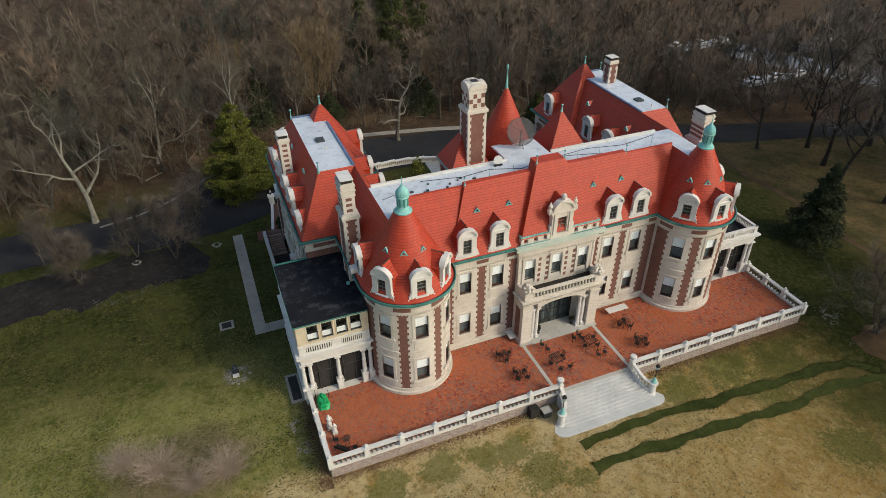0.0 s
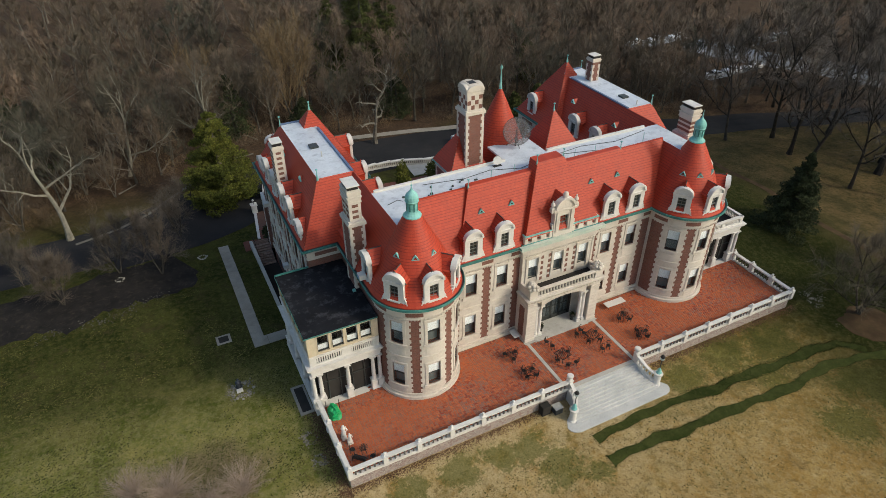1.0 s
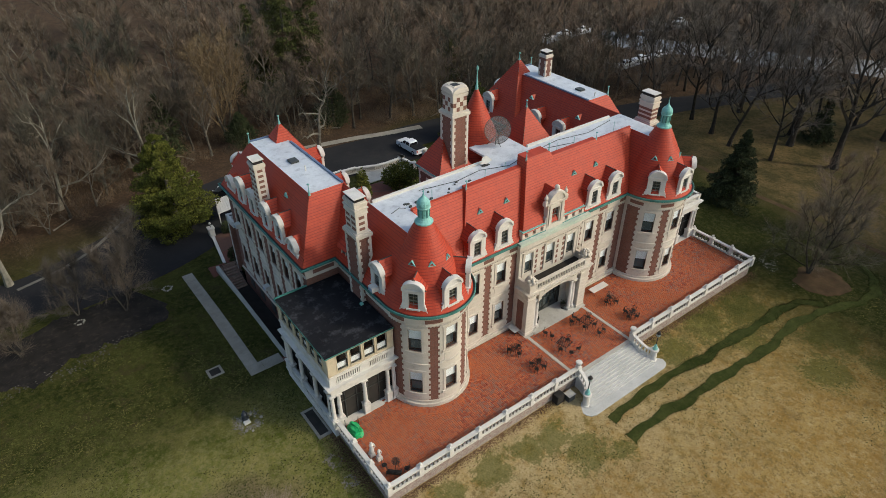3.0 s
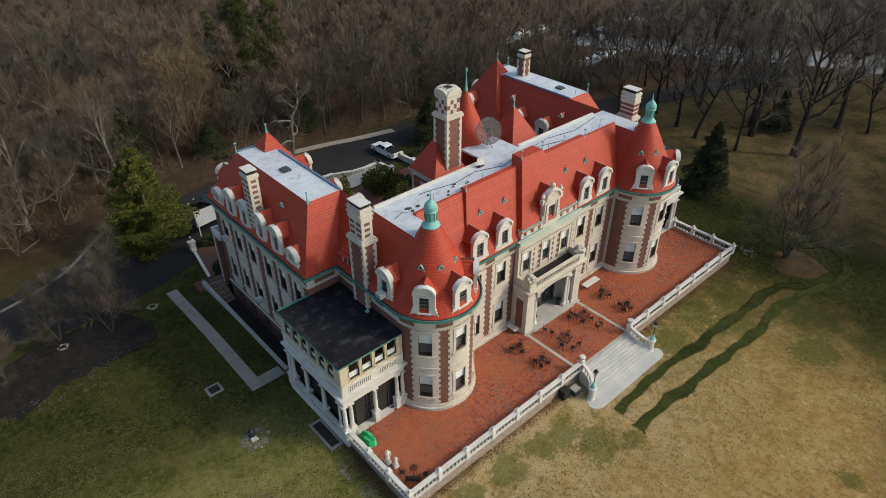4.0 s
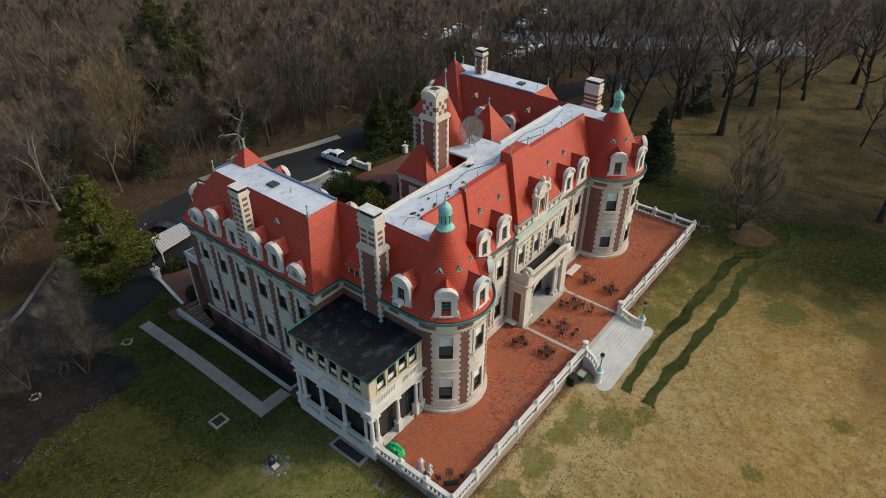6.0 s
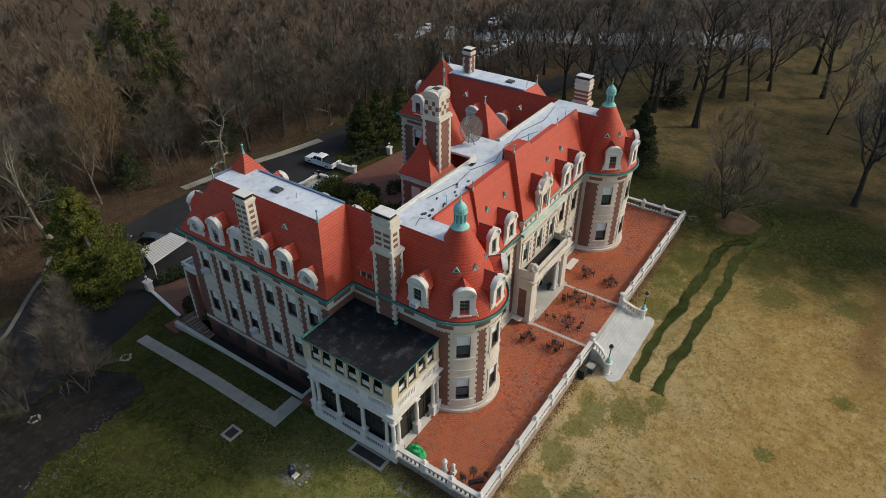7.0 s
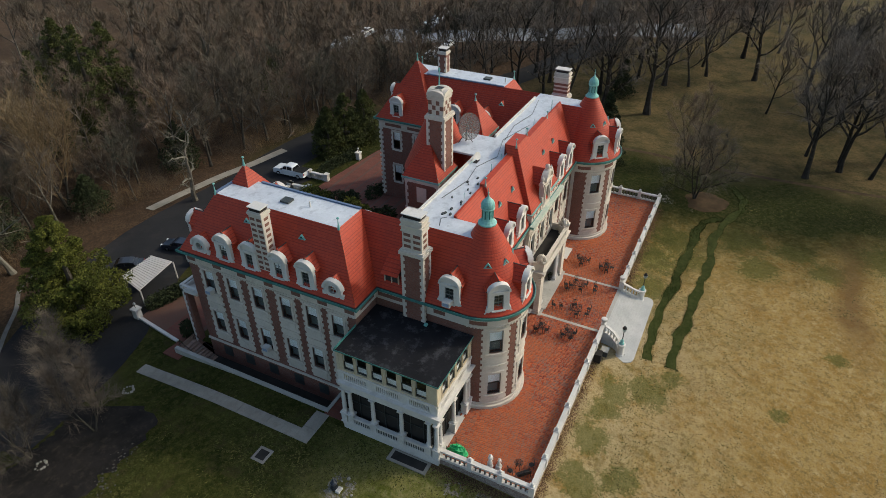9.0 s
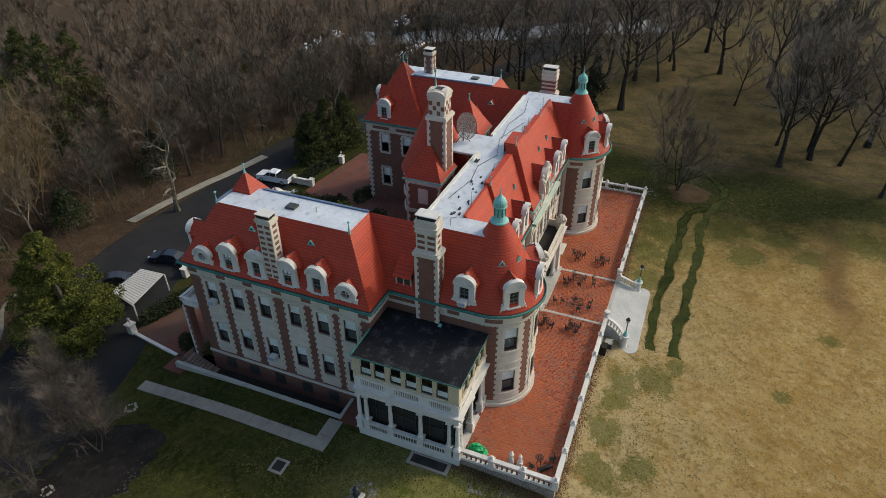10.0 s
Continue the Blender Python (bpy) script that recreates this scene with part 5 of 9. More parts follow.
for s in (-1, 1):
    g.box(s * 0.82 - 0.14, s * 0.82 + 0.14, -0.1, 0.1, 0.75, 3.05)
    g.box(min(s * 1.15, s * 1.5), max(s * 1.15, s * 1.5), 0.05, 0.45, 0, 1.0)
    g.box(min(s * 1.15, s * 1.32), max(s * 1.15, s * 1.32), 0.05, 0.45, 1.0, 1.7)
    u = Geo(STONE)
    u.box(s * 1.35 - 0.2, s * 1.35 + 0.2, 0.02, 0.42, 3.05, 3.5)
    u.lathe(s * 1.35, 0.22, [(0.2, 3.5), (0.1, 3.6), (0.22, 3.8), (0.18, 3.98), (0.05, 4.15), (0.09, 4.25), (0.0, 4.35)], 10)
    urns.append(u)
u = Geo(STONE)
u.lathe(0, 0.2, [(0.3, 4.35), (0.22, 4.5), (0.28, 4.7), (0.2, 4.9), (0.05, 5.0), (0.0, 5.05)], 10)
urns.append(u)
great = part("dormer", g, mansion, "large carved stone dormer with urns", m=facing(-0.05, -0.42, 12.0, -90))
part("hood", hood, great, "arched stone hood")
for u in urns:
    part("urn", u, great, "carved stone urn")
g = Geo(TILE)
for s in (-1, 1):
    slope(g, (s * 1.25, 0.45, 3.1), (s * 1.25, 3.2, 3.1), (0, 0.45, 4.45), (0, 3.2, 4.45), 0.3, 0.03)
    g.face((s * 1.1, 0.4, 0), (s * 1.1, 3.2, 0), (s * 1.1, 3.2, 3.2), (s * 1.1, 0.4, 3.2))
g.face((-1.25, 0.46, 3.1), (1.25, 0.46, 3.1), (0, 0.46, 4.44))
part("dormer_roof", g, great, "red tiled dormer roof")
window_at(Matrix.Translation((0, 0.2, 0.75)), 1.0, 1.75, 0.0, great, nested=True)

g = Geo(plain("washed_copper", (0.42, 0.50, 0.42), (0.56, 0.58, 0.49), 0.7, 1.0, 7, (0.22, 0.40, 0.34), 0.6))
g.box(-4.95, 4.95, -0.86, -0.34, 11.88, 12.22, 0.03)
part("cornice_flashing", g, mansion, "pale green copper over the centre cornice")

# small shed dormer beside the stack
g = Geo(TILE, SASH, CREAM)
slope(g, (-20.0, 7.9, 13.75), (-20.0, 6.2, 13.75), (-18.2, 7.9, 15.1), (-18.2, 6.2, 15.1), 0.3, 0.03)
g.use(1).box(-19.55, -18.3, 6.35, 7.75, 12.0, 13.7)
g.use(2).box(-19.62, -19.5, 6.3, 6.42, 12.0, 13.75)
g.box(-19.62, -19.5, 7.0, 7.1, 12.0, 13.75)
g.box(-19.62, -19.5, 7.68, 7.8, 12.0, 13.75)
part("shed_dormer", g, mansion, "low tiled shed dormer with a dark opening")


# ---- roof details ----
def roof_vent(m):
    g = Geo(COPPER, DARK, TILE)
    t = [(-0.36, 0), (0, 0.5), (0.36, 0)]
    i_ = [(-0.2, 0.07), (0, 0.34), (0.2, 0.07)]
    for k in range(3):
        j = (k + 1) % 3
        g.plate([t[k], t[j], i_[j], i_[k]], -0.06, 0.1)
    g.use(1).plate(i_, 0.02, 0.06)
    g.use(2)
    for s in (-1, 1):
        g.face((s * 0.36, 0.1, 0), (0, 0.1, 0.5), (0, 0.75, 0.5), (s * 0.36, 0.2, 0))
    return part("roof_vent", g, mansion, "triangular copper roof vent", m=m)


for x in (-8.04, -4.78, 4.47, 7.71):
    roof_vent(facing(x, 1.72, 15.75, -90))
for y in (14.87, 20.99):
    roof_vent(facing(-21.35, y, 16.05, 180))
for y in (18.85, 10.9):
    roof_vent(facing(14.62, y, 16.05, 180))
for s in (-1, 1):
    for a in (207, 250, 295):
        roof_vent(facing(s * TWX + 2.25 * math.cos(radians(a)), TWY + 2.25 * math.sin(radians(a)), 15.75, a))
for s, y in ((-1, 18.26), (1, 14.51)):
    g = Geo(SASH, IRON)
    g.box(s * 18.7 - 0.42, s * 18.7 + 0.42, y - 0.47, y + 0.47, D_, D_ + 0.22)
    part("roof_hatch", g, mansion, "dark roof hatch")
    g = Geo(WHITE)
    g.tube([(s * 18.6, y - 2.5, D_), (s * 18.6, y - 2.5, D_ + 0.6)], 0.07, 8)
    part("vent_pipe", g, mansion, "white vent pipe")
g = Geo(SASH)
cr = random.Random(9)
for pts in (((-12, 5.9), (-8, 5.2), (-5, 5.6), (-2, 4.6), (2, 5.6), (7, 4.4)), ((2, 5.4), (6, 5.9), (10, 5.2), (14.5, 6.0)), ((-16.3, 4.0), (-15.2, 4.4), (-14.8, 4.0))):
    g.tube([(x, y, D_ + 0.04) for x, y in pts], 0.03, 4)
part("cable", g, mansion, "black cables lying on the roof")
for k in range(14):
    g = Geo(SASH)
    x, y = cr.uniform(-14.5, -4), cr.uniform(3.8, 5.4)
    w = cr.uniform(0.08, 0.2)
    g.box(x - w, x + w, y - w * 0.6, y + w * 0.6, D_ + 0.01, D_ + cr.uniform(0.1, 0.2), 0.02)
    part("roof_mount", g, mansion, "small dark roof mount")
for s in (-1, 1):          # light rods along the deck edge
    for x in (3.5, 6.0, 12.2):
        g = Geo(COPPER)
        g.tube([(s * x, 3.6, D_), (s * x, 3.6, D_ + 1.25)], 0.025, 5)
        part("lightning_rod", g, mansion)

# dishes
dish = thing("satellite_dish", "large grey mesh satellite dish on a roof mount", "satellite dish")
mesh_m = plain("grey_dish_mesh", (0.14, 0.13, 0.13), (0.18, 0.17, 0.17), 0.6, 2, 9)
nt_ = mesh_m.node_tree
tr_, mx_ = nt_.nodes.new("ShaderNodeBsdfTransparent"), nt_.nodes.new("ShaderNodeMixShader")
mx_.inputs[0].default_value = 0.45
nt_.links.new(tr_.outputs[0], mx_.inputs[1])
nt_.links.new(nt_.nodes["Principled BSDF"].outputs[0], mx_.inputs[2])
nt_.links.new(mx_.outputs[0], nt_.nodes["Material Output"].inputs[0])
DM = look((0.0, 8.9, 19.35), (-4.5, -0.5, 23.0)) @ pose(0, 0, 0, 180, 0, 0)
g = Geo(mesh_m)
g.lathe(0, 0, [(0.02, 0.0), (0.45, 0.03), (0.9, 0.13), (1.3, 0.27), (1.42, 0.33)], 24)
part("reflector", g, dish, "see-through mesh reflector", m=DM)
g = Geo(IRON)
for k in range(12):
    a = radians(30 * k)
    g.tube([(r * math.cos(a), r * math.sin(a), 0.33 * (r / 1.42) ** 2 - 0.01) for r in (0.02, 0.7, 1.42)], 0.02, 4)
g.tube([(1.42 * math.cos(radians(15 * k)), 1.42 * math.sin(radians(15 * k)), 0.33) for k in range(25)], 0.025, 4)
part("rib", g, dish, "dark dish ribs", m=DM)
g = Geo(IRON)
for k in range(3):
    a = radians(120 * k + 90)
    g.tube([(1.2 * math.cos(a), 1.2 * math.sin(a), 0.25), (0, 0, 0.95)], 0.02, 4)
part("feed_arm", g, dish, m=DM)
g = Geo(IRON, WHITE)
g.tube([(0.1, 9.1, D_), (0.05, 9.0, 19.2)], 0.07, 6)
for dx, dy in ((0.8, 0.5), (-0.8, 0.5), (0, -0.8)):
    g.tube([(0.1 + dx, 9.1 + dy, D_ + 0.02), (0.1, 9.1, 18.6)], 0.04, 5)
part("mount", g, dish, "black steel mount")
sd = thing("satellite_dish", "small white satellite dish standing on the flat roof", "satellite dish")
g = Geo(WHITE)
g.lathe(0, 0, [(0.02, 0.0), (0.25, 0.03), (0.42, 0.1)], 16)
part("reflector", g, sd, m=look((-3.9, 6.05, 18.25), (-9, -9, 24)) @ pose(0, 0, 0, 180, 0, 0))
g = Geo(IRON)
g.tube([(-3.85, 6.1, D_), (-3.85, 6.1, 18.2)], 0.05, 6)
g.box(-4.3, -3.4, 5.9, 6.3, D_, D_ + 0.05)
part("mount", g, sd)


# window air conditioners
def air_con(m, where):
    ac = thing("air_conditioner", "white window air conditioner in " + where, "air conditioner", "window air conditioners", m=m)
    g = Geo(WHITE)
    g.box(-0.36, 0.36, -0.62, 0.02, 0, 0.46)
    part("case", g, ac)
    g = Geo(plain("blue_grey_grille", (0.25, 0.33, 0.48), (0.30, 0.38, 0.5), 0.5, 3, 20) if "ac_grille" not in bpy.data.materials else bpy.data.materials["ac_grille"])
    g.box(-0.28, 0.28, -0.64, -0.61, 0.06, 0.38)
    part("grille", g, ac, "blue-grey grille")


air_con(facing(-23.05, 25.75, 7.74, 180), "an upper flank window")
air_con(facing(-23.05, 19.75, 2.64, 180), "a lower flank window")
air_con(facing(-19.8, 1.4, 12.62, 180), "a dormer window")

# rear entry porch with a white balcony frame
rear = thing("rear_porch", "brick rear porch with a white balcony band", "porch")
g = Geo(BRICK)
g.box(-23.1, -22.4, 29.6, 30.2, -0.9, 6.3)
part("pier", g, rear, "brick corner pier")
g = Geo(WHITE)
for x0, x1, y0, y1 in ((-23.2, -22.9, 28.1, 30.3), (-23.2, -18.5, 30.0, 30.3)):
    g.box(x0, x1, y0, y1, 6.3, 6.7)
    g.box(x0, x1, y0, y1, 7.0, 7.12)
g.box(-23.2, -22.85, 29.95, 30.3, 6.3, 7.15)
g.box(-23.0, -18.5, 28.1, 30.2, 6.28, 6.36)
part("balcony_band", g, rear, "white balcony band")
g = Geo(WHITE)
for k in range(19):
    z = -0.8 + k * 0.37
    e = 0.3 if k % 2 else 0.18
    g.box(-23.14, -23.1 + e, 30.24 - e, 30.24, z, z + 0.34)
part("quoins", g, rear, "toothed white corner stones")


# ---- terrace things ----
steps = thing("front_steps", "broad pale stone steps with curved balustrades", "steps", kind="structure")
NS = 9
for k in range(NS):
    g = Geo(PALE)
    z1 = TERR - (k + 1) * (TERR + 0.62) / (NS + 1) + 0.02
    y1, y0 = Y0 - 0.05 - k * 0.31, Y0 - 0.05 - (k + 1) * 0.31
    half = 4.05 + 0.9 * sstep(k / NS)
    g.box(-half, half, y0 - 0.03, y1, -1.0, z1)
    part("step", g, steps)
g = Geo(PALE)
pl = [(-4.2, -9.2)] + [(-5.1 + 0.9 * math.cos(a), -12.0 + 0.9 * math.sin(a)) for a in (math.pi, 3.6, 4.1, 4.71)] + [(5.1 + 0.9 * math.cos(a), -12.0 + 0.9 * math.sin(a)) for a in (4.71, 5.3, 5.8, 6.28)] + [(4.2, -9.2)]
g.slab(pl, -1.0, -0.55)
part("landing", g, steps, "pale stone landing with rounded corners")
for s in (-1, 1):
    curve = [(s * 4.05, -9.2), (s * 4.08, -9.8), (s * 4.2, -10.4), (s * 4.5, -10.95), (s * 4.95, -11.3)]
    zz = [1.0, 0.8, 0.5, 0.15, -0.05]
    g = Geo(WHITE)
    for (p, z), (q, w) in zip(zip(curve[:-1], zz[:-1]), zip(curve[1:], zz[1:])):
        d = Vector(q) - Vector(p)
        nn = Vector((d.y, -d.x)).normalized() * 0.17
        for lo, hi in ((-1.6, 0.14), (0.82, 0.98)):
            g.hexa([(p[0] - nn.x, p[1] - nn.y, max(-0.8, z + lo)), (q[0] - nn.x, q[1] - nn.y, max(-0.8, w + lo)), (q[0] + nn.x, q[1] + nn.y, max(-0.8, w + lo)), (p[0] + nn.x, p[1] + nn.y, max(-0.8, z + lo)),
                    (p[0] - nn.x, p[1] - nn.y, z + hi), (q[0] - nn.x, q[1] - nn.y, w + hi), (q[0] + nn.x, q[1] + nn.y, w + hi), (p[0] + nn.x, p[1] + nn.y, z + hi)])
    part("wing_wall", g, steps, "curving white rail")
    for k in range(7):
        t = (k + 0.5) / 7 * (len(curve) - 1)
        i = int(t)
        p = Vector(curve[i]).lerp(Vector(curve[i + 1]), t - i)
        part("baluster", BAL, steps, m=pose(p.x, p.y, zz[i] + (zz[i + 1] - zz[i]) * (t - i) + 0.16))
    g = Geo(WHITE)
    g.lathe(s * 5.05, -11.4, [(0.42, -0.6), (0.42, -0.45), (0.34, -0.38), (0.33, 0.75), (0.44, 0.85), (0.44, 0.98), (0.2, 1.02)], 14)
    part("end_pedestal", g, steps, "round white pedestal")
    lamp = thing("lamp_post", "short dark lamp with a green copper base on a pedestal", "lamp", "lamps at the steps")
    g = Geo(COPPER)
    g.lathe(s * 5.05, -11.4, [(0.26, 1.0), (0.28, 1.08), (0.14, 1.25), (0.2, 1.4), (0.1, 1.55), (0.05, 1.7)], 12)
    part("base", g, lamp, "green copper base")
    g = Geo(IRON)
    g.tube([(s * 5.05, -11.4, 1.65), (s * 5.05, -11.4, 2.7)], 0.045, 8)
    part("stem", g, lamp)
    g = Geo(plain("lamp_glass", (0.30, 0.36, 0.34), (0.35, 0.4, 0.38), 0.3, 3, 10) if s < 0 else bpy.data.materials["lamp_glass"], IRON)
    g.lathe(s * 5.05, -11.4, [(0.1, 2.7), (0.2, 2.8), (0.24, 3.1), (0.12, 3.3), (0.0, 3.32)], 8)
    g.use(1).lathe(s * 5.05, -11.4, [(0.25, 3.1), (0.14, 3.3), (0.03, 3.42), (0.0, 3.5)], 8)
    part("lantern", g, lamp, "dark glass lantern")
    # finial balls on the inner posts
    g = Geo(WHITE)
    g.lathe(s * 4.05, Y0, [(0.24, TERR + 1.2), (0.12, TERR + 1.3), (0.3, TERR + 1.5), (0.34, TERR + 1.72), (0.28, TERR + 1.8), (0.1, TERR + 1.82)], 12)
    lone("stone_urn", g, "pale stone bowl on a balustrade post", "urn", "urns on the balustrade")


def chair_meshes():
    seat = Geo(IRON)
    seat.lathe(0, 0, [(0.02, 0.44), (0.2, 0.44), (0.22, 0.46), (0.2, 0.475), (0.02, 0.47)], 12)
    back = Geo(IRON)
    arc = [(0.27 * math.sin(a), 0.2 - 0.12 * (1 - math.cos(a)), 0.46 + 0.48 * math.cos(a / 2) ** 0.5) for a in (-2.2, -1.4, -0.7, 0, 0.7, 1.4, 2.2)]
    back.tube(arc, 0.022, 4)
    for a in (-0.8, -0.4, 0, 0.4, 0.8):
        back.tube([(0.2 * math.sin(a), 0.2, 0.46), (0.25 * math.sin(a), 0.2, 0.9)], 0.014, 4)
    leg = Geo(IRON)
    leg.tube([(0, 0, 0), (-0.02, 0, 0.22), (-0.05, 0, 0.45)], 0.02, 4)
    return seat.mesh("seat"), back.mesh("backrest"), leg.mesh("leg")


CH = chair_meshes()


def patio_chair(x, y, a, z=TERR):
    c = thing("patio_chair", "black wrought-iron patio chair on the brick terrace", "chair", "patio chairs", m=pose(x, y, z, 0, 0, a) @ Matrix.Scale(1.05, 4))
    part("seat", CH[0], c)
    part("backrest", CH[1], c)
    for k in range(4):
        b = 45 + 90 * k
        part("leg", CH[2], c, m=pose(0.22 * math.cos(radians(b)), 0.22 * math.sin(radians(b)), 0, 0, 0, b))


def patio_table(x, y, r=0.62, square=False):
    t = thing("patio_table", "black wrought-iron " + ("square" if square else "round") + " table on the brick terrace", "table", "patio tables", m=pose(x, y, TERR, 0, 0, 12 if square else 0))
    g = Geo(IRON)
    if square:
        for k in range(9):
            o = -0.6 + 0.15 * k
            g.box(o - 0.02, o + 0.02, -0.6, 0.6, 0.7, 0.72)
        for q in (-0.6, 0.6):
            g.box(q - 0.03, q + 0.03, -0.62, 0.62, 0.69, 0.73)
            g.box(-0.62, 0.62, q - 0.03, q + 0.03, 0.69, 0.73)
    else:
        for rr in (r * 0.25, r * 0.5, r * 0.75, r):
            g.tube([(rr * math.cos(radians(20 * k)), rr * math.sin(radians(20 * k)), 0.72) for k in range(19)], 0.022, 4)
        for k in range(16):
            a = radians(22.5 * k)
            g.tube([(0.05 * math.cos(a), 0.05 * math.sin(a), 0.72), (r * math.cos(a), r * math.sin(a), 0.72)], 0.014, 4)
    part("tabletop", g, t)
    for k in range(4):
        a = radians(45 + 90 * k)
        g = Geo(IRON)
        q = r * 0.8 if not square else 0.75
        g.tube([(q * math.cos(a), q * math.sin(a), 0), (q * 0.6 * math.cos(a), q * 0.6 * math.sin(a), 0.35), (q * 0.8 * math.cos(a), q * 0.8 * math.sin(a), 0.7)], 0.025, 5)
        part("leg", g, t)


def table_set(x, y, n, turn=0, square=False):
    patio_table(x, y, square=square)
    for k in range(n):
        a = turn + 360 * k / n
        q = 0.64 if not square else 0.86
        patio_chair(x + q * math.cos(radians(a)), y + q * math.sin(radians(a)), a - 90)


table_set(-6.84, -3.2, 3, 20)
table_set(-6.5, -6.1, 4, 35)
table_set(-2.3, -5.6, 2, 200, True)
table_set(2.1, -4.6, 4, 30, True)
table_set(7.0, -3.7, 3, 60)
table_set(7.0, -6.6, 4, 15)
for x, y, a in ((-2.6, -3.2, 30), (-2.4, -4.0, 80), (-1.6, -6.9, 200), (-2.6, -6.9, 150), (1.9, -6.6, 10), (2.7, -6.5, 320), (1.6, -3.3, 20), (0.9, -3.6, 70)):
    patio_chair(x, y, a)
patio_table(-24.08, -7.24, 0.36)
patio_chair(-24.96, -6.83, 64)
patio_chair(-23.62, -8.22, 205)


def iron_bench(x, y, a):
    b = thing("garden_bench", "black cast-iron garden bench in the terrace corner", "bench", m=pose(x, y, TERR, 0, 0, a))
    g = Geo(IRON)
    for k in range(6):
        g.box(-0.6, 0.6, -0.22 + 0.08 * k, -0.16 + 0.08 * k, 0.42, 0.45)
    part("seat", g, b)
    g = Geo(IRON)
    g.tube([(-0.6, 0.24, 0.45), (-0.56, 0.28, 0.8), (0, 0.3, 0.9), (0.56, 0.28, 0.8), (0.6, 0.24, 0.45)], 0.03, 5)
    for k in range(11):
        u = -0.5 + 0.1 * k
        g.box(u - 0.025, u + 0.025, 0.25, 0.29, 0.45, 0.86 - 0.25 * u * u)
    part("backrest", g, b)
    for s in (-1, 1):
        g = Geo(IRON)
        g.tube([(s * 0.6, 0.26, 0.68), (s * 0.62, 0, 0.66), (s * 0.6, -0.22, 0.62), (s * 0.58, -0.22, 0.42)], 0.022, 5)
        part("armrest", g, b)
        for e in (-0.2, 0.24):
            g = Geo(IRON)
            g.tube([(s * 0.56, e, 0), (s * 0.58, e, 0.43)], 0.025, 5)
            part("leg", g, b)


iron_bench(-24.68, -7.88, 136)


def white_bench(x, y, lx, ly, rz, label):
    """Thin white top on crossed dark legs."""
    b = thing("bench", label, "bench", m=pose(x, y, TERR, 0, 0, rz))
    g = Geo(WHITE)
    g.box(-lx / 2, lx / 2, -ly / 2, ly / 2, 0.5, 0.56, 0.01)
    part("seat", g, b)
    for s in (-1, 1):
        for e in (-1, 1):
            g = Geo(IRON)
            if lx > ly:
                g.tube([(s * lx * 0.38, e * ly * 0.4, 0), (s * lx * 0.38, -e * ly * 0.3, 0.5)], 0.025, 5)
            else:
                g.tube([(e * lx * 0.4, s * ly * 0.38, 0), (-e * lx * 0.3, s * ly * 0.38, 0.5)], 0.025, 5)
            part("leg", g, b, "thin dark metal leg")


white_bench(7.6, -1.4, 2.5, 0.85, 0, "long thin white bench beside the wall")
white_bench(-4.95, -0.75, 0.7, 1.2, 0, "short thin white bench beside the portico")

# green tarpaulin heap
g = Geo(plain("green_tarpaulin", (0.012, 0.30, 0.085), (0.02, 0.40, 0.13), 0.35, 1.5, 9, relief=0.5, dist=0.05))
hr = random.Random(4)
n, m_ = 14, 9
vs = []
for j in range(m_):
    for i in range(n):
        a = 6.2832 * i / n
        q = 1 - j / (m_ - 1)
        rr = (0.25 + 0.75 * q ** 0.6) * hr.uniform(0.8, 1.15)
        vs.append((-25.0 + 0.62 * rr * math.cos(a) * (0.02 if j == m_ - 1 else 1), -2.0 + 0.95 * rr * math.sin(a) * (0.02 if j == m_ - 1 else 1), TERR + 0.85 * (1 - q ** 1.6) * hr.uniform(0.82, 1.1)))
g.mesh_from(vs, [(j * n + i, j * n + (i + 1) % n, (j + 1) * n + (i + 1) % n, (j + 1) * n + i) for j in range(m_ - 1) for i in range(n)])
lone("tarpaulin", g, "crumpled bright green tarpaulin heap on the terrace", "tarpaulin")
for x in (-25.5, -24.35):
    g = Geo(IRON)
    g.tube([(x, -1.2 - (x + 25.5) * 0.3, TERR), (x, -1.2 - (x + 25.5) * 0.3, TERR + 1.1)], 0.03, 5)
    lone("metal_stake", g, "thin dark metal stake beside the tarpaulin", "stake")


def statue(x, y, h, label, z=TERR, seed=1):
    r_ = random.Random(seed)
    g = Geo(WHITE)
    g.box(x - 0.24, x + 0.24, y - 0.24, y + 0.24, z, z + 0.35, 0.03)
    k = h / 1.2
    g.lathe(x, y, [(0.18 * k, z + 0.35), (0.2 * k, z + 0.45 * k + 0.2), (0.12 * k, z + 0.75 * k + 0.2), (0.19 * k, z + 1.0 * k + 0.2), (0.07 * k, z + 1.12 * k + 0.2), (0.11 * k, z + 1.25 * k + 0.2), (0.0, z + 1.38 * k + 0.2)], 10)
    g.tube([(x + 0.16 * k, y, z + 1.1 * k + 0.2), (x + 0.28 * k, y - 0.1, z + 0.75 * k + 0.2), (x + 0.1 * k, y - 0.18, z + 0.7 * k + 0.2)], 0.05 * k, 5)
    lone("statue", g, label, "statue", smooth=False)


statue(-25.1, -5.05, 1.35, "small white stone statue on the terrace corner", seed=2)
statue(-24.8, -5.75, 0.95, "smaller white stone statue on the terrace", seed=3)

# utility box beside the steps
ub = thing("utility_box", "dark grey utility box beside the terrace wall", "utility box")
g = Geo(plain("dark_grey_metal", (0.06, 0.065, 0.07), (0.09, 0.095, 0.1), 0.5, 2, 9, metal=0.3))
g.box(-6.2, -5.4, -10.3, -9.6, -0.75, 0.2)
part("case", g, ub)
g = Geo(CONC)
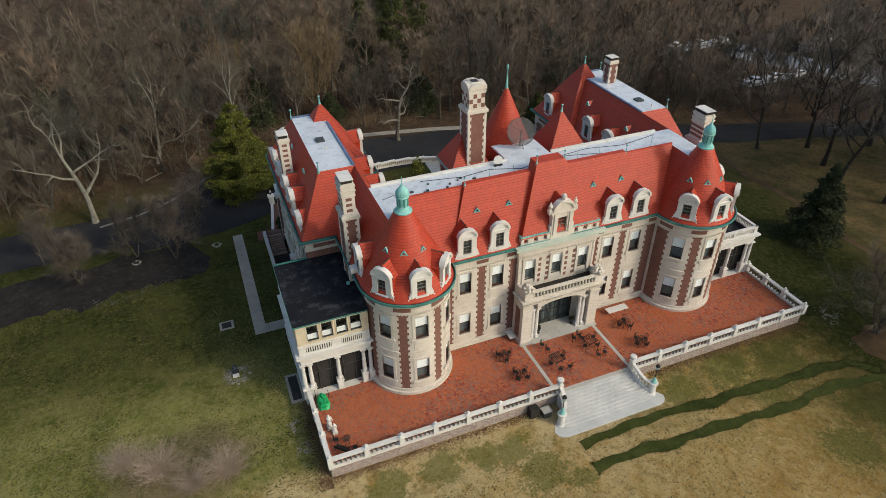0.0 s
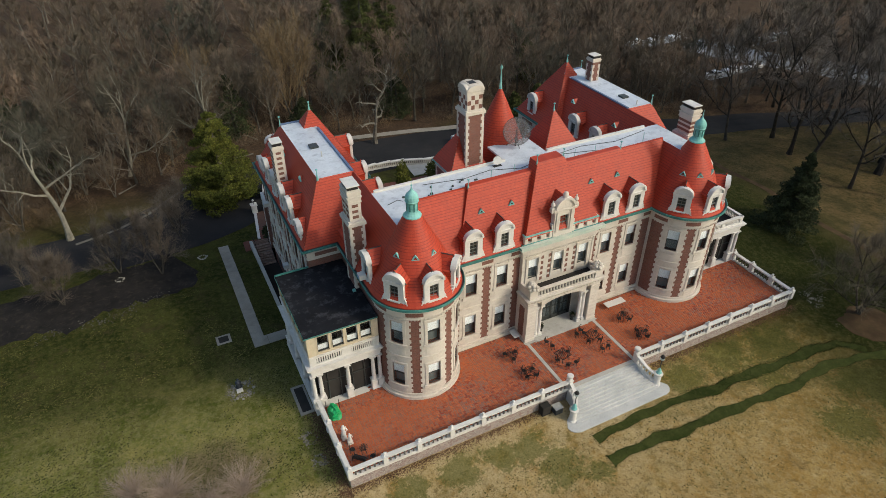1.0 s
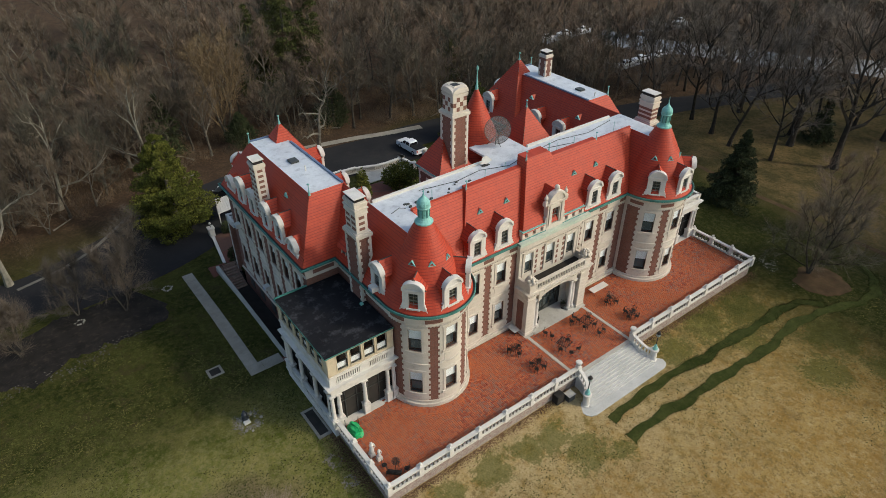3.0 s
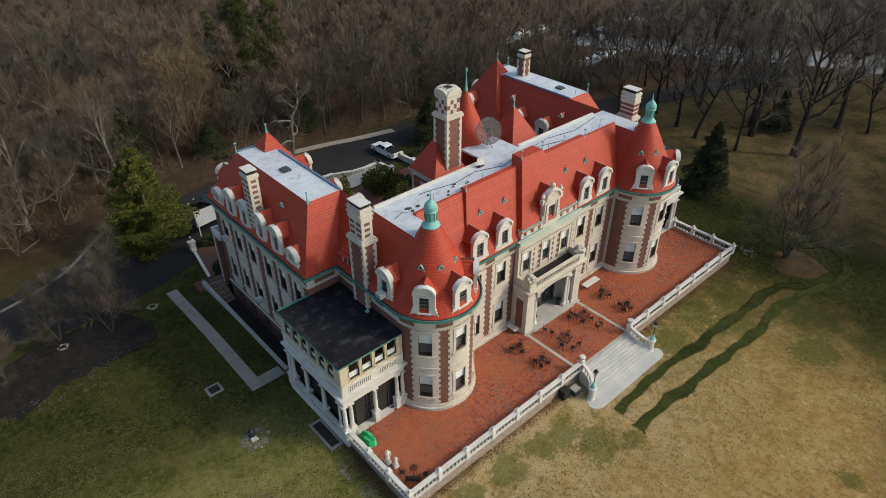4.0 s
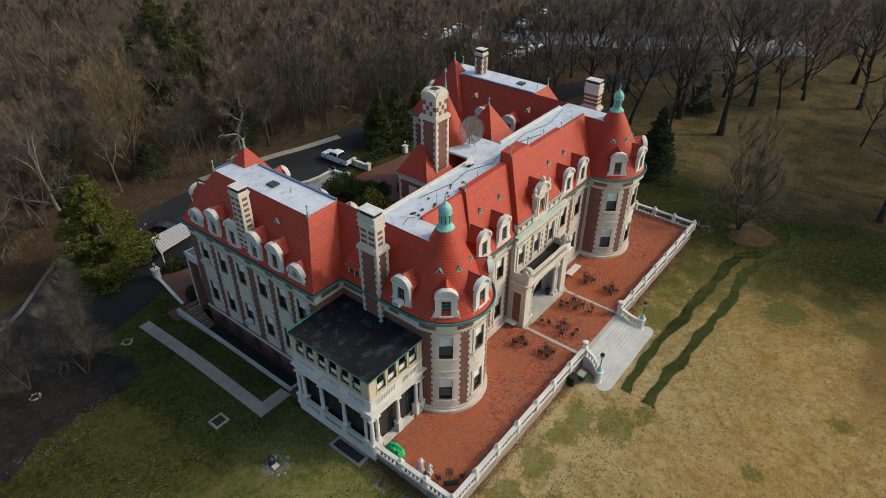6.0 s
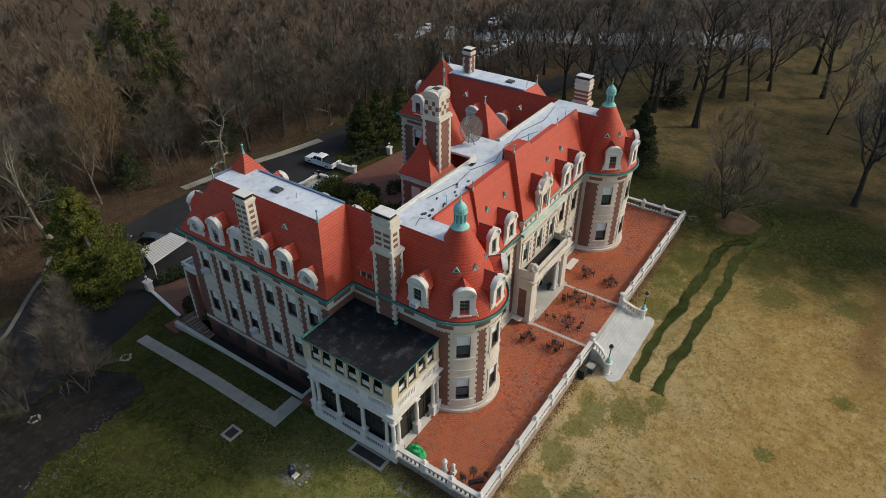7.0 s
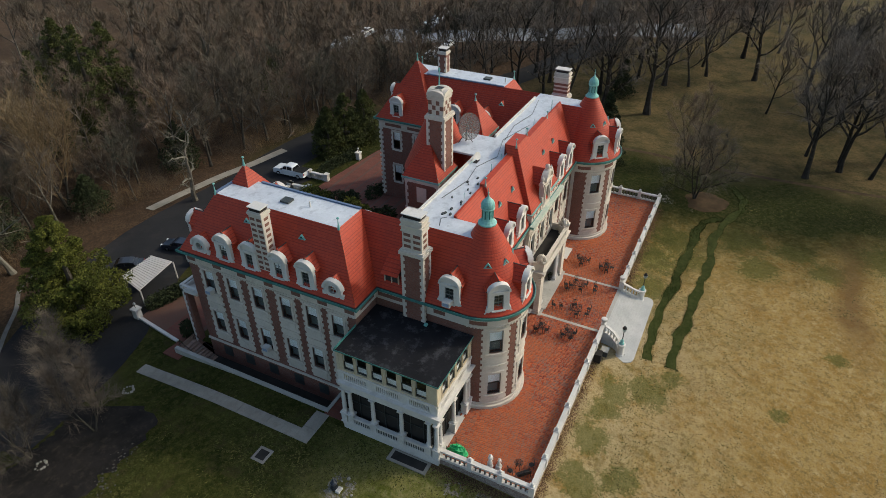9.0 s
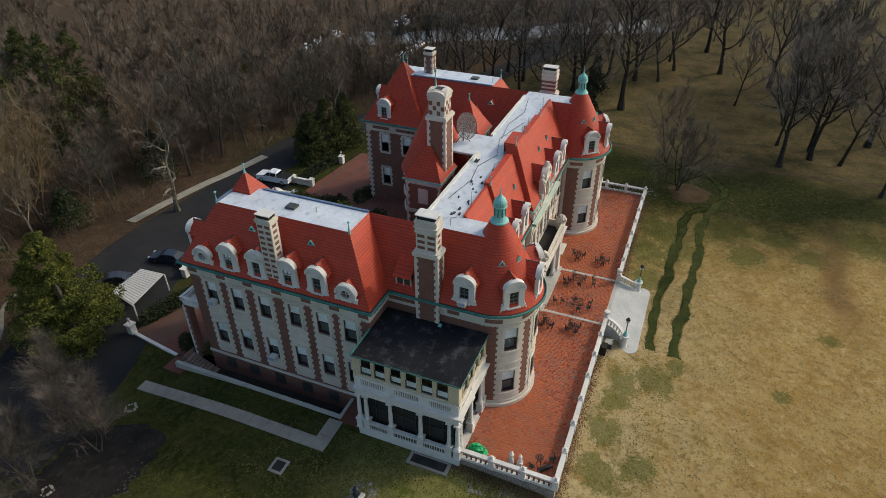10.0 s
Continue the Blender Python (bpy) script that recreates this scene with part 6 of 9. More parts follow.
g.box(-6.25, -5.35, -10.35, -9.55, 0.2, 0.26)
part("lid", g, ub)
g = Geo(DARK)
g.box(-7.4, -6.5, -9.9, -9.2, -0.6, 0.6)
lone("cellar_hatch", g, "dark box against the terrace wall", "hatch", kind="structure")


# ---- the land ----
def ramp_(nt, src, lo, hi):
    r = add(nt, "ShaderNodeMapRange")
    r.inputs[1].default_value, r.inputs[2].default_value = lo, hi
    nt.links.new(src, r.inputs[0])
    return r.outputs[0]


# green patches in the dry front lawn: x, y, radius
PATCHES = ((-9, -15.2, 2.7), (-17.2, -11.6, 2.0), (-13, -11.9, 1.9), (-6.4, -26.9, 1.0), (-5.9, -17.1, 1.3), (-22, -12.0, 2.2), (-20, -15.1, 1.9), (-10.4, -12.4, 2.2),
           (8.2, -12.2, 2.6), (14, -11.8, 3.0), (20, -12.8, 3.2), (16, -15.7, 2.2), (23.5, -27, 3.0), (20.5, -31, 2.6), (26.7, -37.5, 4), (18, -23.2, 3.0), (24, -20.6, 3.6), (4.3, -32, 1.3))


def ground_mat():
    m, nt, p = node_mat("ground")
    v = coords(nt)
    s = add(nt, "ShaderNodeSeparateXYZ")
    nt.links.new(v, s.inputs[0])
    X, Y = s.outputs[0], s.outputs[1]
    wob = maths(nt, 'MULTIPLY', maths(nt, 'SUBTRACT', noise_fac(nt, v, 0.09, 9, 0.72, 0.0, 1.0), 0.5), 22)
    # fine grain shared by all the grass
    grain = noise_fac(nt, v, 6, 6, 0.8, 0.36, 0.64)
    clump = noise_fac(nt, v, 1.7, 8, 0.78, 0.46, 0.60)
    broad = noise_fac(nt, v, 0.22, 9, 0.74, 0.42, 0.60)
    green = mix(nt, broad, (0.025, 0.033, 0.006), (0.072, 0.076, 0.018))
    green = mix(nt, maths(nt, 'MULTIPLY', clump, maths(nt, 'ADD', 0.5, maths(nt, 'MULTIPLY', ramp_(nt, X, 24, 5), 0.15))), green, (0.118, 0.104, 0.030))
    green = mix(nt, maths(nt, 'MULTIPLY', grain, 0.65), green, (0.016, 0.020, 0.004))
    # yellow-green lawn with the sunlight put into its colour
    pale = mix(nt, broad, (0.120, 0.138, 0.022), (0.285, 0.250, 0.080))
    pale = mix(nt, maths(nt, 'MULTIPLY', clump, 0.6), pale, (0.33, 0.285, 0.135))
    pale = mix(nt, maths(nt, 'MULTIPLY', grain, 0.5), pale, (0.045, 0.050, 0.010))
    # dry grass in front of the terrace with green patches of a few metres
    tan = mix(nt, noise_fac(nt, v, 0.42, 8, 0.72, 0.42, 0.58), (0.34, 0.196, 0.048), (0.47, 0.315, 0.112))
    tan = mix(nt, maths(nt, 'MULTIPLY', clump, 0.65), tan, (0.47, 0.35, 0.17))
    tan = mix(nt, maths(nt, 'MULTIPLY', grain, 0.56), tan, (0.19, 0.122, 0.036))
    spot = maths(nt, 'MULTIPLY', noise_fac(nt, v, 0.17, 9, 0.72, 0.52, 0.57), ramp_(nt, Y, -34, -14))
    fleck = maths(nt, 'MULTIPLY', noise_fac(nt, v, 0.9, 9, 0.8, 0.49, 0.56), ramp_(nt, maths(nt, 'ADD', Y, maths(nt, 'MULTIPLY', wob, 0.6)), -26, -11))
    leaf = mix(nt, grain, (0.105, 0.105, 0.024), (0.040, 0.050, 0.009))
    tan = mix(nt, maths(nt, 'MULTIPLY', spot, 0.25), tan, leaf)
    tan = mix(nt, maths(nt, 'MULTIPLY', fleck, 0.5), tan, leaf)
    tan = mix(nt, maths(nt, 'MULTIPLY', noise_fac(nt, v, 0.11, 8, 0.7, 0.6, 0.68), 0.6), tan, (0.15, 0.085, 0.035))

    tan = mix(nt, maths(nt, 'MULTIPLY', maths(nt, 'MULTIPLY', ramp_(nt, Y, -26, -12), noise_fac(nt, v, 0.5, 7, 0.7, 0.38, 0.56)), maths(nt, 'MULTIPLY', ramp_(nt, X, 16, 0), 0.85)), tan, mix(nt, grain, (0.60, 0.47, 0.265), (0.40, 0.30, 0.15)))
    speck = maths(nt, 'MULTIPLY', noise_fac(nt, v, 2.3, 6, 0.75, 0.53, 0.60), 0.62)
    tan = mix(nt, speck, tan, (0.150, 0.105, 0.036))
    tan = mix(nt, maths(nt, 'MULTIPLY', noise_fac(nt, v, 1.1, 7, 0.75, 0.55, 0.66), 0.5), tan, (0.60, 0.46, 0.24))
    # ragged-edged patches
    frag = maths(nt, 'ADD', maths(nt, 'MULTIPLY', noise_fac(nt, v, 0.8, 7, 0.75, 0.25, 0.75), 1.2), maths(nt, 'MULTIPLY', noise_fac(nt, v, 4.0, 5, 0.7, 0.25, 0.75), 0.7))
    blob = None
    for cx, cy, rad in PATCHES:
        d = add(nt, "ShaderNodeVectorMath", op='DISTANCE')
        d.inputs[1].default_value = (cx, cy, -0.7)
        nt.links.new(v, d.inputs[0])
        e = maths(nt, 'SUBTRACT', 1.0, maths(nt, 'DIVIDE', d.outputs["Value"], rad * 1.15))
        blob = e if blob is None else maths(nt, 'MAXIMUM', blob, e)
    blob = ramp_(nt, maths(nt, 'ADD', blob, maths(nt, 'SUBTRACT', frag, 0.95)), 0.16, 0.42)
    tan = mix(nt, maths(nt, 'MULTIPLY', blob, 0.72), tan, mix(nt, grain, (0.150, 0.148, 0.036), (0.064, 0.076, 0.014)))
    # brown footpath worn into the far corner of the lawn
    worn_y = maths(nt, 'ABSOLUTE', maths(nt, 'SUBTRACT', Y, maths(nt, 'ADD', -33.5, maths(nt, 'MULTIPLY', wob, 0.35))))
    tan = mix(nt, maths(nt, 'MULTIPLY', maths(nt, 'MULTIPLY', ramp_(nt, worn_y, 2.6, 0.4), ramp_(nt, X, 4, 12)), 0.75), tan, (0.16, 0.090, 0.036))
    near = maths(nt, 'MULTIPLY', maths(nt, 'MULTIPLY', ramp_(nt, Y, -23, -13), ramp_(nt, X, -4, 12)), noise_fac(nt, v, 0.7, 8, 0.75, 0.42, 0.56))
    tan = mix(nt, maths(nt, 'MULTIPLY', near, 0.6), tan, mix(nt, grain, (0.105, 0.10, 0.028), (0.050, 0.054, 0.012)))

    def ramp(src, lo, hi):
        return ramp_(nt, src, lo, hi)

    wy, wx = maths(nt, 'ADD', Y, maths(nt, 'MULTIPLY', wob, 0.5)), maths(nt, 'ADD', X, wob)
    dull = mix(nt, noise_fac(nt, v, 0.2, 8, 0.7, 0.4, 0.6), (0.070, 0.057, 0.024), (0.150, 0.105, 0.047))
    dull = mix(nt, maths(nt, 'MULTIPLY', clump, 0.6), dull, (0.030, 0.034, 0.009))
    east = maths(nt, 'ADD', maths(nt, 'ADD', X, maths(nt, 'MULTIPLY', wob, 0.9)), maths(nt, 'MULTIPLY', maths(nt, 'MINIMUM', maths(nt, 'ADD', Y, 29), 0), 0.5))
    front = maths(nt, 'MULTIPLY', ramp(wy, -6.5, -9.5), maths(nt, 'MULTIPLY', ramp(east, 30.0, 14.0), ramp(maths(nt, 'ADD', wx, maths(nt, 'MULTIPLY', Y, 0.5)), -42, -36)))
    # where the sunlit lawn colour is painted, clear of the house's shade
    painted_sun = maths(nt, 'MULTIPLY', ramp(maths(nt, 'ADD', wy, maths(nt, 'MULTIPLY', X, 0.12)), 7, -2), ramp(X, 5, -18))
    worn = noise_fac(nt, v, 0.5, 9, 0.78, 0.53, 0.60)
    green = mix(nt, maths(nt, 'MULTIPLY', worn, 0.55), green, (0.058, 0.044, 0.020))
    green = mix(nt, painted_sun, green, pale)
    # darker green grass to the east, with tree shade painted into it
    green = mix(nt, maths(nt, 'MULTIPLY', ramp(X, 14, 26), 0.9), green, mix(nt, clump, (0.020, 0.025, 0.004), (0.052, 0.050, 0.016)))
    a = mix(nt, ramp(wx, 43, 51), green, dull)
    a = mix(nt, front, a, tan)
    # bare pinkish soil under the low shrubs
    dx, dy = maths(nt, 'ADD', X, 37.5), maths(nt, 'ADD', Y, 3.6)
    rr = maths(nt, 'ADD', maths(nt, 'SQRT', maths(nt, 'ADD', maths(nt, 'MULTIPLY', dx, dx), maths(nt, 'MULTIPLY', maths(nt, 'MULTIPLY', dy, dy), 2.2))), maths(nt, 'MULTIPLY', wob, 0.7))
    a = mix(nt, maths(nt, 'MULTIPLY', ramp(rr, 7.0, 4.0), 0.75), a, mix(nt, grain, (0.225, 0.165, 0.105), (0.12, 0.088, 0.05)))
    litter = mix(nt, noise_fac(nt, v, 0.5, 6), (0.075, 0.046, 0.028), (0.128, 0.080, 0.047))
    litter = mix(nt, noise_fac(nt, v, 3.0, 5, 0.7), litter, (0.042, 0.030, 0.020))
    wood = add(nt, "ShaderNodeMapRange")
    wood.inputs[1].default_value, wood.inputs[2].default_value = 42.0, 56.0
    shift = maths(nt, 'MULTIPLY', maths(nt, 'MAXIMUM', maths(nt, 'SUBTRACT', X, 35), 0), 0.85)
    shift = maths(nt, 'SUBTRACT', shift, maths(nt, 'MULTIPLY', maths(nt, 'MAXIMUM', maths(nt, 'SUBTRACT', -17, X), 0), 0.42))
    nt.links.new(maths(nt, 'ADD', shift, maths(nt, 'ADD', maths(nt, 'ADD', Y, maths(nt, 'MULTIPLY', X, -0.28)), maths(nt, 'MULTIPLY', wob, 0.5))), wood.inputs[0])
    a = mix(nt, wood.outputs[0], a, litter)
    nt.links.new(a, p.inputs["Base Color"])
    p.inputs["Roughness"].default_value = 0.95
    p.inputs["Specular IOR Level"].default_value = 0.08
    bump(nt, p, noise_fac(nt, v, 3, 9, 0.85, 0.2, 0.8), 1.0, 0.12)
    return m


GROUND = ground_mat()
xs = [-3000, -900, -400, -250, -180] + [-140 + 4 * i for i in range(76)] + [200, 260, 400, 900, 3000]
ys = [-3000, -900, -300, -150] + [-90 + 4 * i for i in range(80)] + [260, 400, 900, 3000]
xs, ys = sorted(set(xs) | {-25.3, -23.0}), sorted(set(ys) | {11.5, 30.6})
g = Geo(GROUND)
# the sunk area beside the flank is left open
nx = len(xs)
vs = [(x, y, gz(x, y)) for y in ys for x in xs]
fs = [(j * nx + i, j * nx + i + 1, (j + 1) * nx + i + 1, (j + 1) * nx + i) for j in range(len(ys) - 1) for i in range(nx - 1)
      if not (-25.3 < (xs[i] + xs[i + 1]) / 2 < -23 and 11.5 < (ys[j] + ys[j + 1]) / 2 < 30.6)]
g.mesh_from(vs, fs)
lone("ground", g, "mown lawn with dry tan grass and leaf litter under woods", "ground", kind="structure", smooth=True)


def ribbon(g, pts, width, lift, n=4, rag=1.0):
    """A strip on the ground along a smooth line."""
    line = []
    for i in range(len(pts) - 1):
        p0, p1, p2, p3 = (Vector(pts[max(0, min(len(pts) - 1, k))]) for k in (i - 1, i, i + 1, i + 2))
        for k in range(n):
            t = k / n
            line.append(0.5 * ((2 * p1) + (p2 - p0) * t + (2 * p0 - 5 * p1 + 4 * p2 - p3) * t * t + (3 * p1 - p0 - 3 * p2 + p3) * t ** 3))
    line.append(Vector(pts[-1]))
    rows = []
    for i, p in enumerate(line):
        d = (line[min(i + 1, len(line) - 1)] - line[max(i - 1, 0)]).normalized()
        s = Vector((d.y, -d.x)) * width / 2
        e = 0.03 * noise.noise(Vector((p.x * 0.35, p.y * 0.35, width))) + 0.02 * noise.noise(Vector((p.x * 1.3, p.y * 1.3, width)))
        e *= rag
        rows.append([(q.x, q.y, gz(q.x, q.y) + lift) for q in (p - s * (1 + e), p - s * 0.33, p + s * 0.33, p + s * (1 - 1.5 * e))])
    g.mesh_from([v for r in rows for v in r], [(i * 4 + k, i * 4 + k + 1, i * 4 + k + 5, i * 4 + k + 4) for i in range(len(rows) - 1) for k in range(3)])


g = Geo(ASPHALT)
ribbon(g, [(-110, 30), (-75, 36), (-57, 39.3), (-44, 39.5), (-33, 43.5), (-24, 47.5), (-12, 51), (0, 52), (10, 51.2), (22, 51.2), (38, 47.5), (56, 40.5), (73, 37.8), (88, 31), (106, 24), (118, 22)], 9.0, 0.05, 6)
ribbon(g, [(-42, 37.5), (-30, 39), (-20, 43.5), (-8, 47.5), (6, 48.5), (17, 47)], 9, 0.056, 6)
lone("road", g, "dark asphalt drive curving behind the house", "drive", kind="structure")
# pale kerb strip, side walk, path
g = Geo(WALK)
ribbon(g, [(-4, 58.6), (2, 58.3), (8.5, 57.2), (14.5, 55.3), (21.5, 53.6)], 1.8, 0.1, 5)
lone("kerb_walk", g, "pale concrete strip along the drive", "pavement", kind="structure")
g = Geo(OLDKERB)
ribbon(g, [(-46, 41.6), (-41, 43.0), (-37.2, 45.0), (-35.3, 46.6), (-31.6, 50.2), (-28.3, 53.2), (-24.8, 57.2), (-19, 58.6)], 0.5, 0.09, 5)
lone("kerb", g, "concrete kerb edging the drive", "kerb", kind="structure")
walkway = thing("walkway", "pale concrete slab walkway across the lawn", "walkway", kind="structure")
n = 12
for k in range(n):
    g = Geo(WALK)
    a, b = 12.3 + 20.1 * k / n, 12.3 + 20.1 * (k + 1) / n - 0.03
    g.hexa([(-29.45, a, gz(-29, a) - 0.1), (-28.2, a, gz(-29, a) - 0.1), (-28.2, b, gz(-29, b) - 0.1), (-29.45, b, gz(-29, b) - 0.1),
            (-29.45, a, gz(-29, a) + 0.05), (-28.2, a, gz(-29, a) + 0.05), (-28.2, b, gz(-29, b) + 0.05), (-29.45, b, gz(-29, b) + 0.05)])
    part("slab", g, walkway)
for a, b in ((-29.45, -27.9), (-27.87, -25.9)):
    g = Geo(WALK)
    g.box(a, b, 10.85, 12.27, 0.0, 0.15)
    part("slab", g, walkway)
BPAVE = masonry("brick_paving", (0.115, 0.034, 0.021), (0.155, 0.047, 0.029), (0.09, 0.056, 0.04), 0.42, 0.21, 0.02, stain=(0.10, 0.05, 0.04))
g = Geo(BPAVE)
g.box(-25.9, -23.1, 9.3, 11.45, -0.2, 0.14)
lone("brick_patch", g, "small red brick paved patch beside the porch", "paving", kind="structure")

# sunk area along the flank, with its kerb and stair
area = thing("areaway", "sunk area with pale kerb and dark steps along the brick wall", "areaway", kind="structure")
g = Geo(RUBBLE, DARK)
g.face((-25.3, 30.6, -1.8), (-25.3, 11.5, -1.8), (-25.3, 11.5, 0.2), (-25.3, 30.6, 0.2))
g.face((-25.3, 11.5, -1.8), (-23, 11.5, -1.8), (-23, 11.5, 0.2), (-25.3, 11.5, 0.2))
g.face((-25.3, 30.6, -1.8), (-23, 30.6, -1.8), (-23, 30.6, 0.2), (-25.3, 30.6, 0.2))
g.use(1).face((-25.3, 11.5, -1.75), (-23, 11.5, -1.75), (-23, 30.6, -1.75), (-25.3, 30.6, -1.75))
part("side_wall", g, area, "dark stone sides of the sunk area")
g = Geo(CONC)
g.box(-25.65, -25.25, 11.2, 30.7, -0.6, 0.26)
g.box(-25.25, -23.05, 11.2, 11.52, -0.3, 0.24)
part("coping", g, area, "pale stone kerb")
for k in range(9):
    g = Geo(RUBBLE)
    g.box(-25.2, -23.2, 30.4 - (k + 1) * 0.33, 30.5 - k * 0.33, -1.75, -0.4 - k * 0.16)
    part("step", g, area)
g = Geo(IRON)
g.tube([(-25.1, 30.4, 0.2), (-25.1, 30.4, 0.95), (-25.1, 27.5, -0.5)], 0.03, 5)
g.tube([(-23.3, 30.4, -0.4), (-23.3, 30.4, 0.6), (-23.3, 27.5, -0.7)], 0.03, 5)
part("handrail", g, area, "dark iron handrail")
for y in (25.7, 22.8, 19.7, 16.5, 13.5):
    g = Geo(SASH)
    g.box(-23.06, -22.95, y - 0.55, y + 0.55, -0.9, 0.35)
    part("cellar_window", g, area, "dark cellar window")

# rear court and ramp
g = Geo(BPAVE)


def paved(g, corners, nu, nv, lift):
    """A four-sided paved sheet that follows the ground."""
    a, b, c, d = map(Vector, corners)
    vs = []
    for j in range(nv + 1):
        for i in range(nu + 1):
            p = a.lerp(b, i / nu).lerp(d.lerp(c, i / nu), j / nv)
            vs.append((p.x, p.y, gz(p.x, p.y) + lift))
    g.mesh_from(vs, [(j * (nu + 1) + i, j * (nu + 1) + i + 1, (j + 1) * (nu + 1) + i + 1, (j + 1) * (nu + 1) + i) for j in range(nv) for i in range(nu)])


paved(g, [(-24.1, 30.9), (-12, 28.3), (-10, 39.5), (-23.2, 38.9)], 8, 6, 0.07)
paved(g, [(-13, 10), (13, 10), (14.9, 40.2), (-10, 39.5)], 12, 16, 0.075)
paved(g, [(13.3, 28.3), (27.5, 28.3), (28.3, 38.4), (15, 40.2)], 8, 6, 0.08)
g.slab([(-26.4, 29.6), (-26.3, 31.9), (-24.36, 31.7), (-24.2, 30.75), (-25.7, 30.75), (-25.7, 29.6)], -0.8, -0.35)
lone("court_paving", g, "red brick paved court behind the house", "paving", kind="structure")
g = Geo(CONC)
g.slab([(2.2, 40.4), (9.9, 40.4), (10.2, 43.3), (5.2, 43.4), (2.4, 44.4)], -2.2, -1.62)
lone("forecourt_slab", g, "white concrete slab inside the curved wall", "paving", kind="structure")
g = Geo(WHITE)
g.slab([(-23.3, 39.0), (-24.35, 32.0), (-24.0, 31.95), (-22.95, 38.9)], -0.9, -0.42)
lone("ramp_kerb", g, "pale kerb beside the brick ramp", "kerb", kind="structure")
courtwall = thing("court_balustrade", "curved white stone balustrade round the rear court", "balustrade", kind="structure")


def low_wall(parent, pts, h=1.05, posts=True):
    for a, b in zip(pts[:-1], pts[1:]):
        z = gz(*((Vector(a) + Vector(b)) / 2))
        a, b = Vector(a), Vector(b)
        L = (b - a).length
        m = pose(a.x, a.y, z, 0, 0, math.degrees(math.atan2(b.y - a.y, b.x - a.x)))
        g = Geo(WHITE, STONE)
        g.box(0, L, -0.16, 0.16, 0, 0.25)
        g.box(0, L, -0.24, 0.24, h - 0.2, h)
        n = max(2, int(L / 0.32))
        g.use(1)
        for k in range(n):
            u = (k + 0.5) * L / n
            g.box(u - 0.12, u + 0.12, -0.1, 0.1, 0.25, h - 0.2)
        part("wall_run", g, parent, m=m)
    if posts:
        for p in (pts[0], pts[-1]):
            z = gz(*p)
            g = Geo(WHITE)
            g.box(p[0] - 0.32, p[0] + 0.32, p[1] - 0.32, p[1] + 0.32, z - 0.1, z + h + 0.12)
            g.box(p[0] - 0.4, p[0] + 0.4, p[1] - 0.4, p[1] + 0.4, z + h + 0.12, z + h + 0.26)
            part("post", g, parent)


low_wall(courtwall, [(-12.4, 41.0), (-10.4, 42.9), (-7.4, 43.9), (-5, 44.5), (-2.5, 44.8), (0, 44.9), (2.4, 44.7), (5.2, 43.7), (7.3, 43.4), (10.4, 43.6)])
low_wall(courtwall, [(10.45, 43.6), (10.75, 40.4)])
low_wall(courtwall, [(15.1, 43.5), (15.1, 40.1)])


def post_lamp(x, y):
    z = gz(x, y) - 0.05
    l = thing("lamp_post", "stone gate pier with a small white globe lamp", "lamp", "gate lamps")
    g = Geo(WHITE)
    g.box(x - 0.35, x + 0.35, y - 0.35, y + 0.35, z, z + 1.3)
    g.box(x - 0.45, x + 0.45, y - 0.45, y + 0.45, z + 1.3, z + 1.45)
    part("pier", g, l)
    g = Geo(IRON)
    g.tube([(x, y, z + 1.45), (x, y, z + 1.9)], 0.04, 6)
    part("stem", g, l)
    g = Geo(WHITE)
    g.lathe(x, y, [(0.02, z + 1.88), (0.15, z + 1.98), (0.17, z + 2.08), (0.1, z + 2.2), (0.0, z + 2.23)], 10)
    part("globe", g, l, smooth=True)


post_lamp(-23.1, 39.1)
post_lamp(23.8, 39.7)

# carport with a ribbed white roof
cp = thing("carport", "low carport with a ribbed white metal roof", "carport")
g = Geo(WHITE)
base = [(-21.5, 39.9), (-15.6, 40.85), (-15.8, 44.1), (-20.5, 43.9)]
g.slab(base, 1.72, 1.8)
croof = part("roof", g, cp, "ribbed white metal roof")
for k in range(16):
    t = (k + 0.5) / 16
    a, b = Vector(base[0]).lerp(Vector(base[1]), t), Vector(base[3]).lerp(Vector(base[2]), t)
    g = Geo(WHITE)
    g.hexa([(a.x - 0.05, a.y, 1.8), (a.x + 0.05, a.y, 1.8), (b.x + 0.05, b.y, 1.8), (b.x - 0.05, b.y, 1.8), (a.x - 0.03, a.y, 1.88), (a.x + 0.03, a.y, 1.88), (b.x + 0.03, b.y, 1.88), (b.x - 0.03, b.y, 1.88)])
    part("rib", g, croof)
for x, y in base:
    g = Geo(WHITE)
    x, y = x * 0.99 - 0.15, y * 0.995 + 0.1
    g.box(x - 0.06, x + 0.06, y - 0.06, y + 0.06, -0.9, 1.75)
    part("post", g, cp)


def leafy(g, pts, r_, count, size):
    """Small leaf triangles scattered about the given ellipsoids (x, y, z, rx, ry, rz)."""
    for k in range(count):
        x, y, z, a, b, c = r_.choice(pts)
        d = Vector((r_.gauss(0, 1), r_.gauss(0, 1), r_.gauss(0, 1))).normalized()
        q = r_.uniform(0.35, 1.0) ** 0.5 * r_.uniform(0.85, 1.1)
        p = Vector((x + a * d.x * q, y + b * d.y * q, z + c * d.z * q))
        e = (d * 0.6 + Vector((r_.uniform(-1, 1), r_.uniform(-1, 1), r_.uniform(-0.6, 0.8)))).normalized() * size * r_.uniform(0.6, 1.3)
        w = e.orthogonal().normalized() * size * 0.45
        g.face(p - w, p + w, p + e + w * 0.3, p + e - w * 0.3)


hr = random.Random(21)
g = Geo(SPRUCE)
